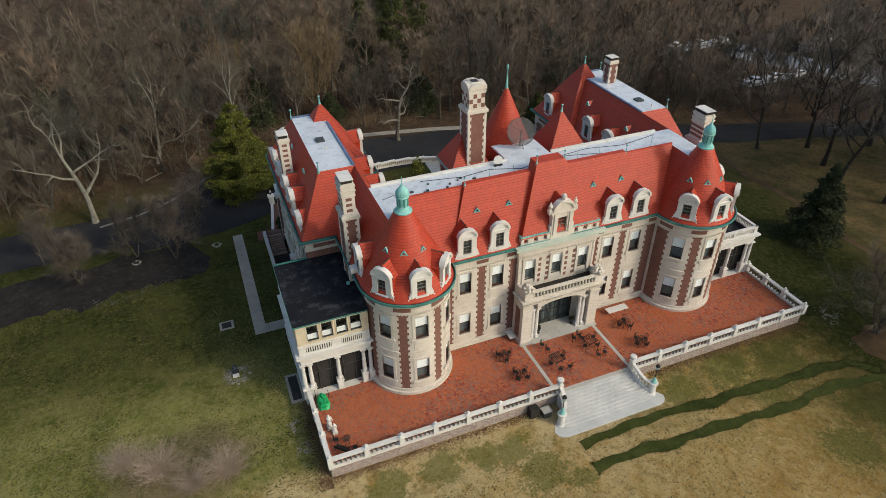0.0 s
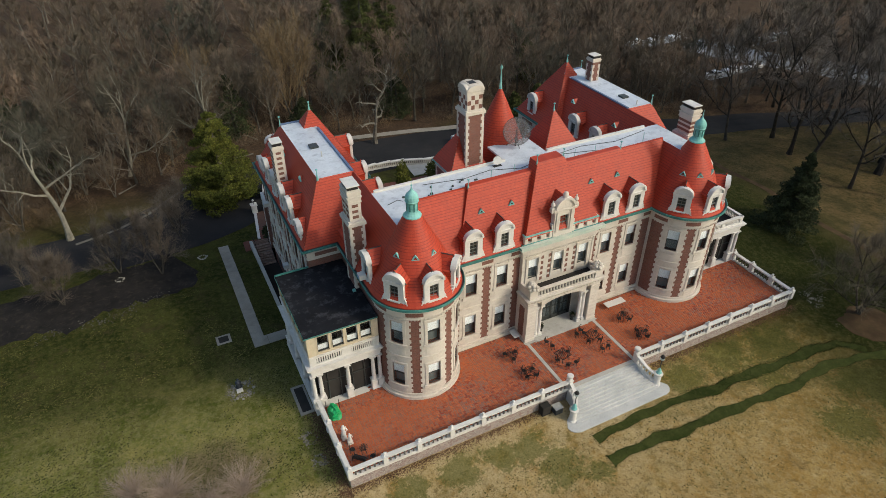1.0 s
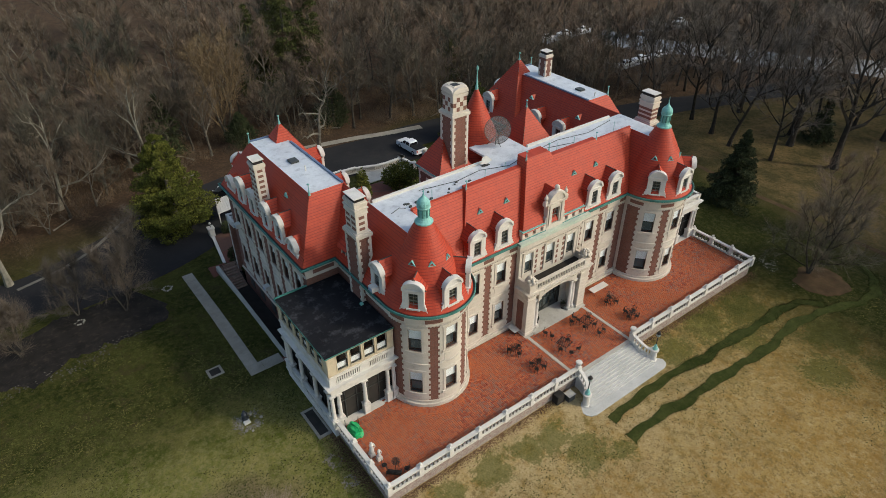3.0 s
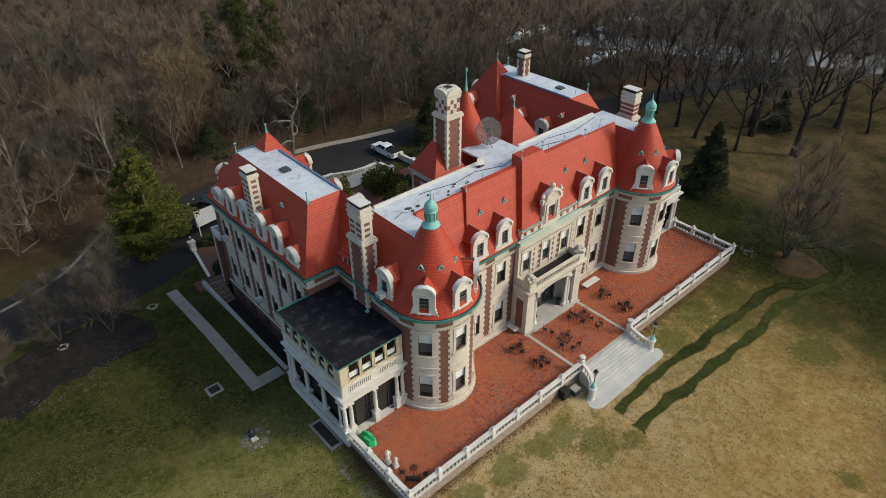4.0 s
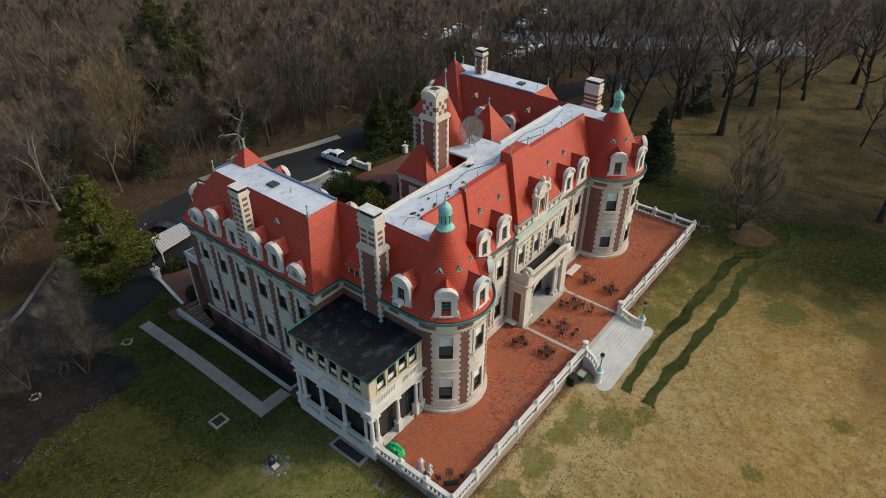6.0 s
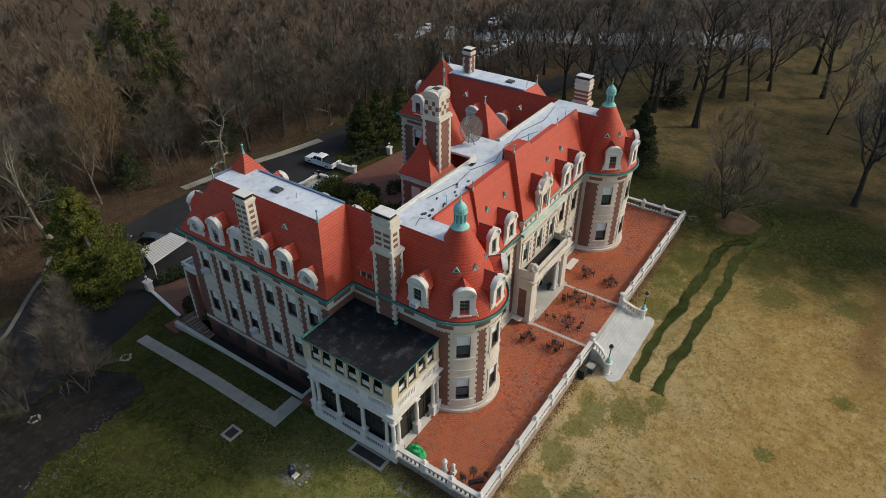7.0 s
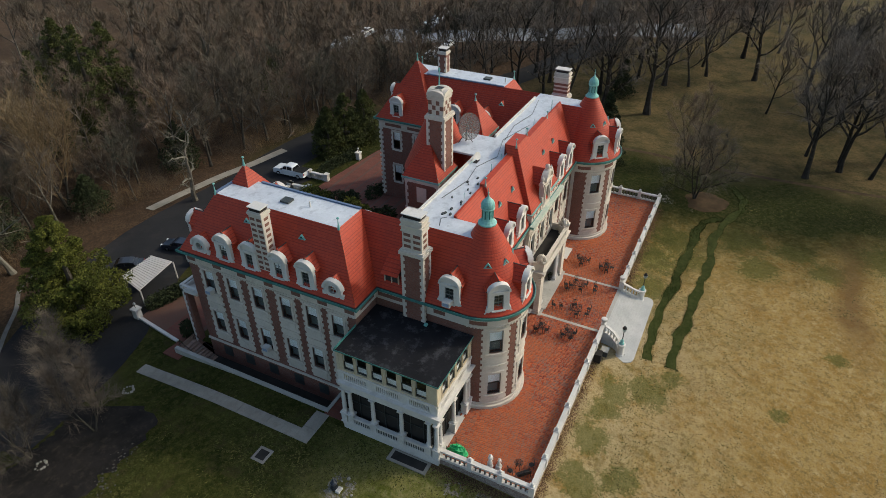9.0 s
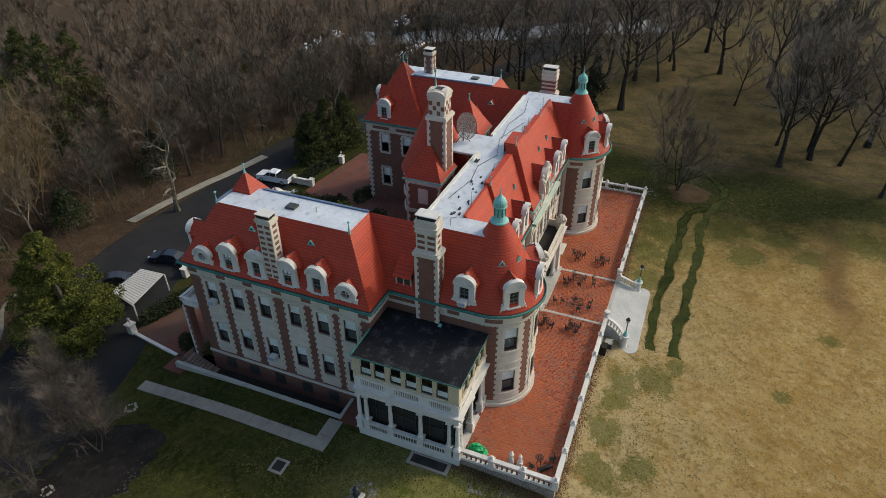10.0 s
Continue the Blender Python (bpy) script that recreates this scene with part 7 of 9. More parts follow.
leafy(g, [(-21.0 + 0.75 * k, 38.9 - 0.22 * k, 0.0, 0.9, 0.9, 0.95) for k in range(10)], hr, 5000, 0.2)
lone("hedge", g, "dark clipped evergreen hedge beside the ramp", "hedge")
g = Geo(SPRUCE)
leafy(g, [(12.4, 29.6, -0.2, 1.4, 1.3, 1.4), (14.0, 29.4, -0.3, 1.2, 1.0, 1.2)], hr, 1800, 0.2)
lone("bush", g, "dark rounded evergreen bush at the wall corner", "bush")
g = Geo(SPRUCE)
leafy(g, [(-22.8, 31.6, 0.3, 0.9, 0.7, 1.2)], hr, 900, 0.18)
lone("bush", g, "dark rounded evergreen bush beside the rear porch", "bush")
g = Geo(SPRUCE)
leafy(g, [(16.6 + 1.5 * k, 42.0 + 0.4 * math.sin(k), -1.5, 1.1, 1.3, 0.9) for k in range(7)], hr, 3000, 0.22)
lone("hedge", g, "dark low hedge beside the court wall", "hedge")

# tyre-wide strips of long dark grass
STRIP = plain("long_green_grass", (0.030, 0.041, 0.007), (0.058, 0.066, 0.016), 0.95, 0.8, 4, (0.09, 0.08, 0.025), 0.6, island=0.4)
for pts in ([(-4.4, -14.0), (1.2, -13.7), (6.7, -13.9), (9.5, -14.5), (13.0, -14.4), (19.4, -15.0), (23.5, -15.0), (26.5, -15.6), (28.6, -17.6)],
            [(-4.65, -16.5), (0.7, -16.5), (3.5, -17.0), (6.4, -16.9), (12.0, -17.3), (16.7, -17.7), (22.2, -17.2), (28.0, -18.3), (32.7, -20.0), (36.4, -20.0), (39.2, -18.6), (41.4, -16.4), (42.6, -13.9)]):
    g = Geo(STRIP)
    sr = random.Random(int(pts[0][1] * 10))
    line = []
    for a, b in zip(pts[:-1], pts[1:]):
        for k in range(14):
            p = Vector(a).lerp(Vector(b), k / 14)
            n_ = Vector((a[1] - b[1], b[0] - a[0])).normalized()
            line.append((p.x, p.y + 0.1 * math.sin(p.x * 1.7) + sr.uniform(-0.03, 0.03), 0.52 + 0.1 * math.sin(p.x * 0.9) + sr.uniform(-0.05, 0.05), n_))
    vs = []
    for x, y, w, n_ in line:
        for e, up in ((-1, 0.008), (-0.7, 0.03), (0.7, 0.03), (1, 0.008)):
            q = (x + n_.x * w * e, y + n_.y * w * e)
            vs.append((*q, gz(*q) + up))
    g.mesh_from(vs, [(i * 4 + k, i * 4 + k + 4, i * 4 + k + 5, i * 4 + k + 1) for i in range(len(line) - 1) for k in range(3)])
    for k in range(7000):
        x, y, w, n_ = sr.choice(line)
        e = sr.uniform(-1.2, 1.2) * w
        x, y = x + n_.x * e + sr.uniform(-0.25, 0.25), y + n_.y * e + sr.uniform(-0.1, 0.1)
        z, h, a = gz(x, y), sr.uniform(0.04, 0.11), sr.uniform(0, 6.28)
        g.face((x - 0.05 * math.cos(a), y - 0.05 * math.sin(a), z), (x + 0.05 * math.cos(a), y + 0.05 * math.sin(a), z), (x + sr.uniform(-0.06, 0.06), y + sr.uniform(-0.06, 0.06), z + h))
    lone("grass_strip", g, "wavy strip of long dark green grass across the lawn", "grass", kind="stuff")

# lawn odds and ends
g = Geo(WALK, DARK)
g.box(-32.9, -31.4, 12.9, 14.3, -0.1, 0.14)
g.use(1).box(-32.65, -31.65, 13.15, 14.05, 0.1, 0.16)
lone("drain_grate", g, "square concrete drain with a dark grate in the lawn", "drain")
g = Geo(WALK, DARK)
g.box(-27.7, -26.4, -0.2, 3.6, -0.1, 0.2)
# flat dark top paints the shade down in the well
g.use(1).box(-27.45, -26.6, 0.1, 3.3, 0.15, 0.215)
lone("light_well", g, "light well with a pale rim beside the porch, its shaded depth painted as a dark top", "light well", kind="structure")
fig = Geo(plain("dark_bronze", (0.03, 0.035, 0.045), (0.05, 0.055, 0.065), 0.45, 3, 9, metal=0.5), WHITE)
fig.lathe(-32.1, 6.0, [(0.3, 0.0), (0.35, 0.3), (0.22, 0.6), (0.3, 0.85), (0.1, 1.05), (0.14, 1.2), (0.0, 1.32)], 10)
fig.use(1).box(-32.45, -31.8, 5.3, 5.75, 0.0, 0.3, 0.05)
lone("statue", fig, "small dark garden statue with a pale block on the lawn", "statue")
GRAVEL = plain("grey_gravel", (0.075, 0.068, 0.056), (0.12, 0.11, 0.092), 0.95, 0.6, 3, (0.05, 0.045, 0.035), 0.6)
STONES = plain("pale_stones", (0.24, 0.23, 0.19), (0.36, 0.34, 0.29), 0.9, 2, 8)
for k, (x, y) in enumerate(((-31.6, 31.0), (-41.3, 30.6), (-31.9, 5.4))):
    ring = thing("stone_ring", "small ring of pale stones in the lawn", "stones", "stone rings")
    r_ = random.Random(k)
    for j in range(11):
        a = 6.2832 * j / 11
        q = (0.5 if k < 2 else 0.95) * r_.uniform(0.75, 1.15)
        px, py, s_ = x + q * math.cos(a), y + q * math.sin(a), r_.uniform(0.08, 0.17)
        g = Geo(STONES)
        g.lathe(px, py, [(s_, gz(px, py) - 0.02), (s_ * 0.9, gz(px, py) + s_ * 0.5), (0.0, gz(px, py) + s_ * 0.8)], 6)
        part("stone", g, ring)
g = Geo(GRAVEL)
r_ = random.Random(8)
for k in range(170):
    t = r_.random()
    x, y = -50 + 13.5 * t + r_.uniform(-0.9, 0.9), 22.2 + 2.2 * t + 0.5 * math.sin(t * 9) + r_.gauss(0, 0.5)
    s_ = r_.uniform(0.03, 0.12)
    g.lathe(x, y, [(s_, gz(x, y) - 0.02), (s_ * 0.85, gz(x, y) + s_ * 0.35), (0.0, gz(x, y) + s_ * 0.5)], 5)
lone("bed_edging", g, "rough grey stones edging the planting bed", "edging", kind="stuff")
# mulch brown darkened further to paint the shade under the small trees
MULCH = plain("shaded_mulch", (0.014, 0.0125, 0.0115), (0.028, 0.024, 0.021), 0.95, 0.6, 4, (0.07, 0.056, 0.04), 0.6)
g = Geo(MULCH)
ribbon(g, [(-62, 25.5), (-50, 28), (-43, 28.2), (-38, 28.8), (-33.8, 30.6)], 8.8, 0.03, 12, 9.0)
lone("planting_bed", g, "mulched bed under small trees, their shade put into its dark colour", "bed", kind="structure")
SOIL = plain("brown_bed_soil", (0.050, 0.031, 0.017), (0.095, 0.060, 0.030), 0.95, 0.7, 5, (0.045, 0.045, 0.016), 0.8)
g = Geo(SOIL)
rim = []
for k in range(40):
    a = 6.2832 * k / 40
    q = 3.5 * (1 + 0.22 * noise.noise(Vector((math.cos(a) * 1.5, math.sin(a) * 1.5, 3))) + 0.12 * noise.noise(Vector((math.cos(a) * 6, math.sin(a) * 6, 5))))
    rim.append((32.9 + q * math.cos(a), -14.8 + q * 0.85 * math.sin(a)))
vs = [(32.9, -14.8, gz(32.9, -14.8) + 0.1)] + [(x + (32.9 - x) * 0.3, y + (-14.8 - y) * 0.3, gz(x + (32.9 - x) * 0.3, y + (-14.8 - y) * 0.3) + 0.08) for x, y in rim] + [(x, y, gz(x, y) + 0.012) for x, y in rim]
g.mesh_from(vs, [(0, 1 + k, 1 + (k + 1) % 40) for k in range(40)] + [(1 + k, 41 + k, 41 + (k + 1) % 40, 1 + (k + 1) % 40) for k in range(40)])
lone("planting_bed", g, "round brown earth bed under the small tree", "bed", kind="structure", smooth=True)
g = Geo(SOIL)
ribbon(g, [(53, 36), (50.5, 31.5), (47.4, 21), (48.2, 13), (47, 5), (46.7, 0), (47.4, -12.4), (48.2, -30), (50, -44), (52, -60)], 1.2, 0.03, 6)
lone("garden_path", g, "narrow brown earth path across the grounds", "path", kind="structure")

# tufts that break up the mown grass
TUFT_DRY = plain("dry_grass_tufts", (0.20, 0.135, 0.045), (0.40, 0.29, 0.12), 0.95, 0.4, 2, relief=0, island=0.5)
TUFT_GREEN = plain("green_grass_tufts", (0.05, 0.058, 0.013), (0.12, 0.105, 0.032), 0.95, 0.4, 2, relief=0, island=0.5)

TUFT_DULL = plain("dull_grass_tufts", (0.08, 0.075, 0.025), (0.15, 0.125, 0.045), 0.95, 0.4, 2, relief=0, island=0.5)


def tufts(name, mat, count, x0, x1, y0, y1, size, label, seed, keep):
    r_ = random.Random(seed)
    g = Geo(mat)
    while len(g.f) < count:
        x, y = r_.uniform(x0, x1), r_.uniform(y0, y1)
        d = noise.noise(Vector((x * 0.12, y * 0.12, seed))) + 0.5 * noise.noise(Vector((x * 0.5, y * 0.5, seed)))
        if not keep(x, y) or d + r_.uniform(-0.35, 0.35) < 0.05:
            continue
        z, a, s = gz(x, y), r_.uniform(0, 6.28), size * r_.uniform(0.5, 1.5)
        c, q = math.cos(a) * s, math.sin(a) * s
        g.face((x - c, y - q, z + 0.004), (x + c, y + q, z + 0.004), (x + q * 0.7, y - c * 0.7, z + s * r_.uniform(0.02, 0.16)))
    lone(name, g, label, "grass", kind="stuff")


def open_lawn(x, y):
    return not (-26.4 < x < 26.6 and -12.9 < y < 12) and not (abs(x) < 6.3 and -13.2 < y < -8)


tufts("dry_grass", TUFT_DRY, 14000, -40, 19, -45, -9, 0.08, "dry tan tufts in the front lawn", 1, open_lawn)
tufts("green_grass", TUFT_GREEN, 9000, -36, 50, -45, -9, 0.10, "dark green tufts in the front lawn", 2, lambda x, y: open_lawn(x, y) and (y > -24 or x > 12))
tufts("green_grass", TUFT_GREEN, 20000, -60, -26.5, -14, 24, 0.11, "green tufts in the side lawn", 3, open_lawn)
tufts("dry_grass", TUFT_DULL, 5000, -60, -26.5, -16, 10, 0.08, "dry tufts in the side lawn", 4, open_lawn)


# taller green tufts in the green patches of the dry lawn
gr = random.Random(15)
g = Geo(plain("patch_grass", (0.060, 0.068, 0.016), (0.12, 0.115, 0.034), 0.95, 0.4, 2, relief=0, island=0.5))
for cx, cy, rad in PATCHES:
    for k in range(int(150 * rad * rad)):
        a, q = gr.uniform(0, 6.28), rad * (gr.random() ** 0.5) * 1.1
        x, y = cx + q * math.cos(a) * 1.15, cy + q * math.sin(a)
        if noise.noise(Vector((x * 0.8, y * 0.8, 4))) + gr.uniform(-0.4, 0.4) < 0.5 * (q / rad - 0.6) or not open_lawn(x, y):
            continue
        z, b, s_ = gz(x, y), gr.uniform(0, 6.28), gr.uniform(0.03, 0.08)
        c, d = math.cos(b) * s_, math.sin(b) * s_
        g.face((x - c, y - d, z + 0.004), (x + c, y + d, z + 0.004), (x + d * 0.8, y - c * 0.8, z + s_ * gr.uniform(0.05, 0.25)))
lone("green_grass", g, "ragged green tufts in the dry front lawn", "grass", kind="stuff")
# pale grit round the garden statue and beside the terrace
g = Geo(plain("pale_grit", (0.15, 0.135, 0.105), (0.24, 0.22, 0.175), 0.95, 0.8, 5, relief=0, island=0.4))
for cx, cy, r0, r1, count in ((-32.0, 5.6, 0.7, 1.5, 650), (-27.9, -3.0, 0.0, 0.9, 260), (-27.6, -5.6, 0.0, 0.8, 200), (30.5, -9.2, 0.0, 1.6, 260), (28.6, -6.5, 0.0, 1.3, 180), (29.6, -12, 0, 1.8, 240)):
    for k in range(count):
        a, q = gr.uniform(0, 6.28), gr.uniform(r0, r1) * gr.uniform(0.7, 1.1)
        x, y = cx + q * math.cos(a), cy + q * math.sin(a)
        if noise.noise(Vector((x * 1.5, y * 1.5, 9))) < -0.1:
            continue
        z, b, s_ = gz(x, y), gr.uniform(0, 6.28), gr.uniform(0.03, 0.1)
        c, d = math.cos(b) * s_, math.sin(b) * s_
        g.face((x - c, y - d, z + 0.006), (x + d, y - c, z + 0.012), (x + c, y + d, z + 0.02), (x - d, y + c, z + 0.01))
lone("grit", g, "pale grit and bare soil scattered on the lawn", "gravel", kind="stuff")
# brown leaves blown against the foot of the terrace
g = Geo(plain("dead_leaves", (0.075, 0.042, 0.024), (0.15, 0.085, 0.048), 0.95, 0.5, 4, relief=0, island=0.5))
while len(g.f) < 9000:
    if gr.random() < 0.75:
        x, y = gr.uniform(X0 - 1.2, X1 + 1), Y0 - abs(gr.gauss(0, 0.38)) - 0.05
        if abs(x) < 6.2:
            continue
    else:
        x, y = X0 - abs(gr.gauss(0, 0.6)) - 0.1, gr.uniform(Y0 - 1, 0)
    z, b, s_ = gz(x, y), gr.uniform(0, 6.28), gr.uniform(0.025, 0.06)
    c, d = math.cos(b) * s_, math.sin(b) * s_
    g.face((x - c, y - d, z + 0.006), (x + d, y - c, z + 0.02), (x + c, y + d, z + 0.03), (x - d, y + c, z + 0.012))
lone("leaf_litter", g, "brown dead leaves along the foot of the terrace", "leaves", kind="stuff")


# ---- trees ----
def bent(p, d, length, n, r, wob, lift):
    """Points of a limb that wanders and slowly turns upward."""
    pts, q, e = [p.copy()], p.copy(), d.copy()
    for k in range(n):
        e = (e + Vector((r.gauss(0, wob), r.gauss(0, wob), r.gauss(0, wob) + lift))).normalized()
        q = q + e * (length / n)
        pts.append(q.copy())
    return pts


def off_axis(d, deg, turn):
    """d tipped away from itself by an angle, towards a bearing round it."""
    a = d.orthogonal().normalized()
    b = d.cross(a)
    return (d * math.cos(radians(deg)) + (a * math.cos(turn) + b * math.sin(turn)) * math.sin(radians(deg))).normalized()


def grow(r, height, trunk_r, twigs, fork=0.35, limbs=9, reach=0.4, low=35, high=75, subs=5, wob=0.12, lift=0.07, width=1.0, bark=None, limb_bark=None, twig=None, stems=1, fine=4, coarse=False):
    """Tapered trunk, limbs in a rounded crown, branches on the limbs and fans of thin twigs on the branches."""
    t, c = Geo(bark or BARK), Geo(limb_bark or LIMB, twig or TWIG)
    shoots = []
    for s in range(stems):
        lean = Vector((r.uniform(-0.08, 0.08), r.uniform(-0.08, 0.08), 1)) if stems == 1 else Vector((math.cos(6.28 * s / stems) * 0.28, math.sin(6.28 * s / stems) * 0.28, 1))
        top = height * 0.78
        spine = bent(Vector((0, 0, -0.3)), lean.normalized(), top, 8, r, wob * 0.4, 0.03)
        rad = [trunk_r * (1.35 if k == 0 else 1) * (1 - 0.86 * (k / 8) ** 0.85) for k in range(9)]
        t.tube(spine, rad, 5 if coarse else 7)
        for k in range(limbs):
            f = fork + (0.99 - fork) * (k + r.uniform(0.1, 0.9)) / limbs
            i = min(7, int(f * 8))
            o = spine[i].lerp(spine[i + 1], f * 8 - i)
            u = (f - fork) / (1 - fork)
            el = radians(low + (high - low) * u + r.uniform(-10, 10))
            az = 2.4 * k + r.uniform(-0.6, 0.6) + s
            d = Vector((math.cos(az) * math.cos(el), math.sin(az) * math.cos(el), math.sin(el)))
            ln = height * reach * (1 - 0.45 * u) * r.uniform(0.8, 1.15)
            lr = max(0.03, trunk_r * 0.5 * (1 - 0.55 * u))
            arm = bent(o, d, ln, 5, r, wob, lift)
            c.use(0).tube(arm, [lr * (1 - 0.8 * j / 5) for j in range(6)], 3 if coarse else 4)
            shoots.append((arm[4], arm[5], 1.0))
            for m in range(subs):
                g_ = 0.2 + 0.75 * (m + r.random()) / subs
                j = min(4, int(g_ * 5))
                o2 = arm[j].lerp(arm[j + 1], g_ * 5 - j)
                d2 = off_axis((arm[j + 1] - arm[j]).normalized(), r.uniform(28, 60), r.uniform(0, 6.28))
                d2 = (d2 + Vector((0, 0, 0.12))).normalized()
                l2 = ln * r.uniform(0.3, 0.55) * (1.1 - 0.4 * g_)
                br = bent(o2, d2, l2, 3, r, wob * 1.3, lift)
                if coarse:
                    w2 = d2.orthogonal().normalized() * lr * 0.35
                    c.face(br[0] - w2, br[0] + w2, br[1] + w2 * 0.7, br[1] - w2 * 0.7)
                    c.face(br[1] - w2 * 0.7, br[1] + w2 * 0.7, br[3])
                else:
                    c.tube(br, [lr * 0.38, lr * 0.27, lr * 0.17, 0.008], 3)
                shoots += [(br[n], br[n + 1], 1.0) for n in range(3)]
                for q in range(fine):
                    n = r.randrange(3)
                    o3 = br[n].lerp(br[n + 1], r.random())
                    d3 = off_axis((br[n + 1] - br[n]).normalized(), r.uniform(25, 55), r.uniform(0, 6.28))
                    e3 = o3 + d3 * l2 * r.uniform(0.3, 0.6)
                    w3 = d3.orthogonal().normalized() * 0.013 * width
                    c.use(1).face(o3 - w3, o3 + w3, e3 + w3 * 0.5, e3 - w3 * 0.5)
                    c.use(0)
                    shoots += [(o3, e3, 0.8)] * 2
    c.use(1)
    for k in range(twigs):
        a, b, q = r.choice(shoots)
        o = a.lerp(b, r.random())
        d = off_axis((b - a).normalized(), abs(r.gauss(0, 30)), r.uniform(0, 6.28))
        d = (d + Vector((0, 0, 0.15))).normalized()
        w = Vector((d.y, -d.x, r.uniform(-0.5, 0.5))).normalized() * r.uniform(0.006, 0.013) * width
        c.face(o - w, o + w, o + d * r.uniform(0.8, 2.1) * q)
    return t.mesh("trunk"), c.mesh("crown")


tr = random.Random(11)
NEAR = [grow(tr, tr.uniform(14, 18), tr.uniform(0.2, 0.28), 3700, fork=tr.uniform(0.2, 0.35), limbs=9, reach=tr.uniform(0.38, 0.46), width=1.9) for k in range(4)]
NEAR += [grow(tr, tr.uniform(11, 13), 0.15, 3600, fork=0.1, limbs=7, reach=0.5, low=45, high=80, stems=2, subs=4, width=1.7) for k in range(2)]
LAWN = [grow(tr, tr.uniform(22, 25), 0.3 + 0.08 * k, 8000, fork=tr.uniform(0.25, 0.34), limbs=11, subs=7, reach=0.45, low=28, high=70, wob=0.15, bark=DARKBARK, limb_bark=DARKBARK, twig=LAWNTWIG, width=1.9) for k in range(4)]
FAR = [grow(tr, tr.uniform(15, 20), tr.uniform(0.2, 0.3), 2300, fork=tr.uniform(0.3, 0.5), limbs=8, subs=4, reach=tr.uniform(0.34, 0.44), width=3.2, fine=2, coarse=True) for k in range(6)]
PALE_TREE = grow(tr, 18, 0.4, 3000, fork=0.28, limbs=7, reach=0.5, low=30, high=70, wob=0.22, bark=PALEBARK, limb_bark=PALEBARK)
GNARL = grow(tr, 17, 0.42, 2200, fork=0.25, limbs=8, reach=0.36, low=15, high=60, wob=0.42, lift=0.02, subs=4, limb_bark=PALEBARK)
FAN = [grow(tr, 15, 0.2, 8000, fork=0.12, limbs=9, subs=6, reach=0.5, low=48, high=84, stems=3, wob=0.07, width=1.6, twig=TANTWIG, limb_bark=TANTWIG) for k in range(2)]
SPREAD = grow(tr, 11, 0.16, 12000, fork=0.12, limbs=7, subs=6, reach=0.55, low=14, high=62, wob=0.13, lift=0.06, stems=3, bark=DARKBARK, limb_bark=DARKBARK, width=1.15)
VASE = grow(tr, 13.5, 0.15, 8000, fork=0.14, limbs=8, subs=6, reach=0.42, low=32, high=72, stems=2, bark=DARKBARK, limb_bark=DARKBARK, width=1.1)
BEDTREE = [grow(tr, tr.uniform(7, 8.5), 0.09, 6500, fork=0.06, limbs=7, subs=5, reach=0.5, low=52, high=84, stems=2, width=1.0, wob=0.08, twig=DARKTWIG, limb_bark=DARKBARK) for k in range(3)]
BUSHY = grow(tr, 6.5, 0.08, 5000, fork=0.04, limbs=7, subs=5, reach=0.55, low=55, high=84, stems=2, width=1.0, wob=0.08, twig=DARKTWIG)


def pink_shrub(seed):
    """Low many-stemmed shrub of fine arching pinkish twigs."""
    r_ = random.Random(seed)
    g = Geo(PINKTWIG)
    for k in range(330):
        a, lean = r_.uniform(0, 6.28), r_.uniform(0.2, 1.0)
        d = Vector((math.cos(a) * lean, math.sin(a) * lean, r_.uniform(0.45, 1.0))).normalized()
        p, l = Vector((r_.gauss(0, 0.3), r_.gauss(0, 0.3), -0.05)), r_.uniform(1.2, 3.0)
        m_ = p + d * l * 0.55
        z = p + d * l + Vector((math.cos(a), math.sin(a), -0.4)) * 0.4
        g.tube([p, m_, z], [0.012, 0.008, 0.003], 3)
        for q in range(4):
            t = m_.lerp(z, r_.uniform(0, 0.9))
            e = (d + Vector((r_.uniform(-1, 1), r_.uniform(-1, 1), r_.uniform(-0.3, 0.8)))).normalized()
            w = e.orthogonal().normalized() * 0.006
            g.face(t - w, t + w, t + e * r_.uniform(0.3, 0.8))
    return g.mesh("stems")


def tree_at(kind, x, y, s=1.0, label="tall leafless tree with a grey-brown crown", group="", turn=None):
    ob = thing("tree", label, "tree", group, m=pose(x, y, gz(x, y), 0, 0, tr.uniform(0, 360) if turn is None else turn) @ Matrix.Scale(s, 4))
    part("trunk", kind[0], ob)
    part("crown", kind[1], ob)
    return ob


EDGE = [(-140, 46), (-60, 47), (-44, 49), (-36, 54), (-29, 60.5), (-23, 63), (-4, 63.5), (8, 62), (21, 58), (38, 53), (56, 48), (73, 46), (88, 42), (106, 34), (140, 14), (220, -30)]


def edge_y(x):
    for (a, b), (c, d) in zip(EDGE[:-1], EDGE[1:]):
        if a <= x <= c:
            return b + (d - b) * (x - a) / (c - a)
    return 50


spots = [(-9.0, 70.0), (-10.5, 66.5), (-6.5, 66.8), (-1.0, 53.6), (9, 81), (13, 80), (17, 82.5), (10, 77), (15, 77.5)]
far_lots = ((95, 61.5, 9, 2.4), (97, 89, 10, 2.6), (127, 77, 10, 3))
FAR_ROAD = [(104, 84), (112, 62), (120, 42), (128, 20), (137, 1)]


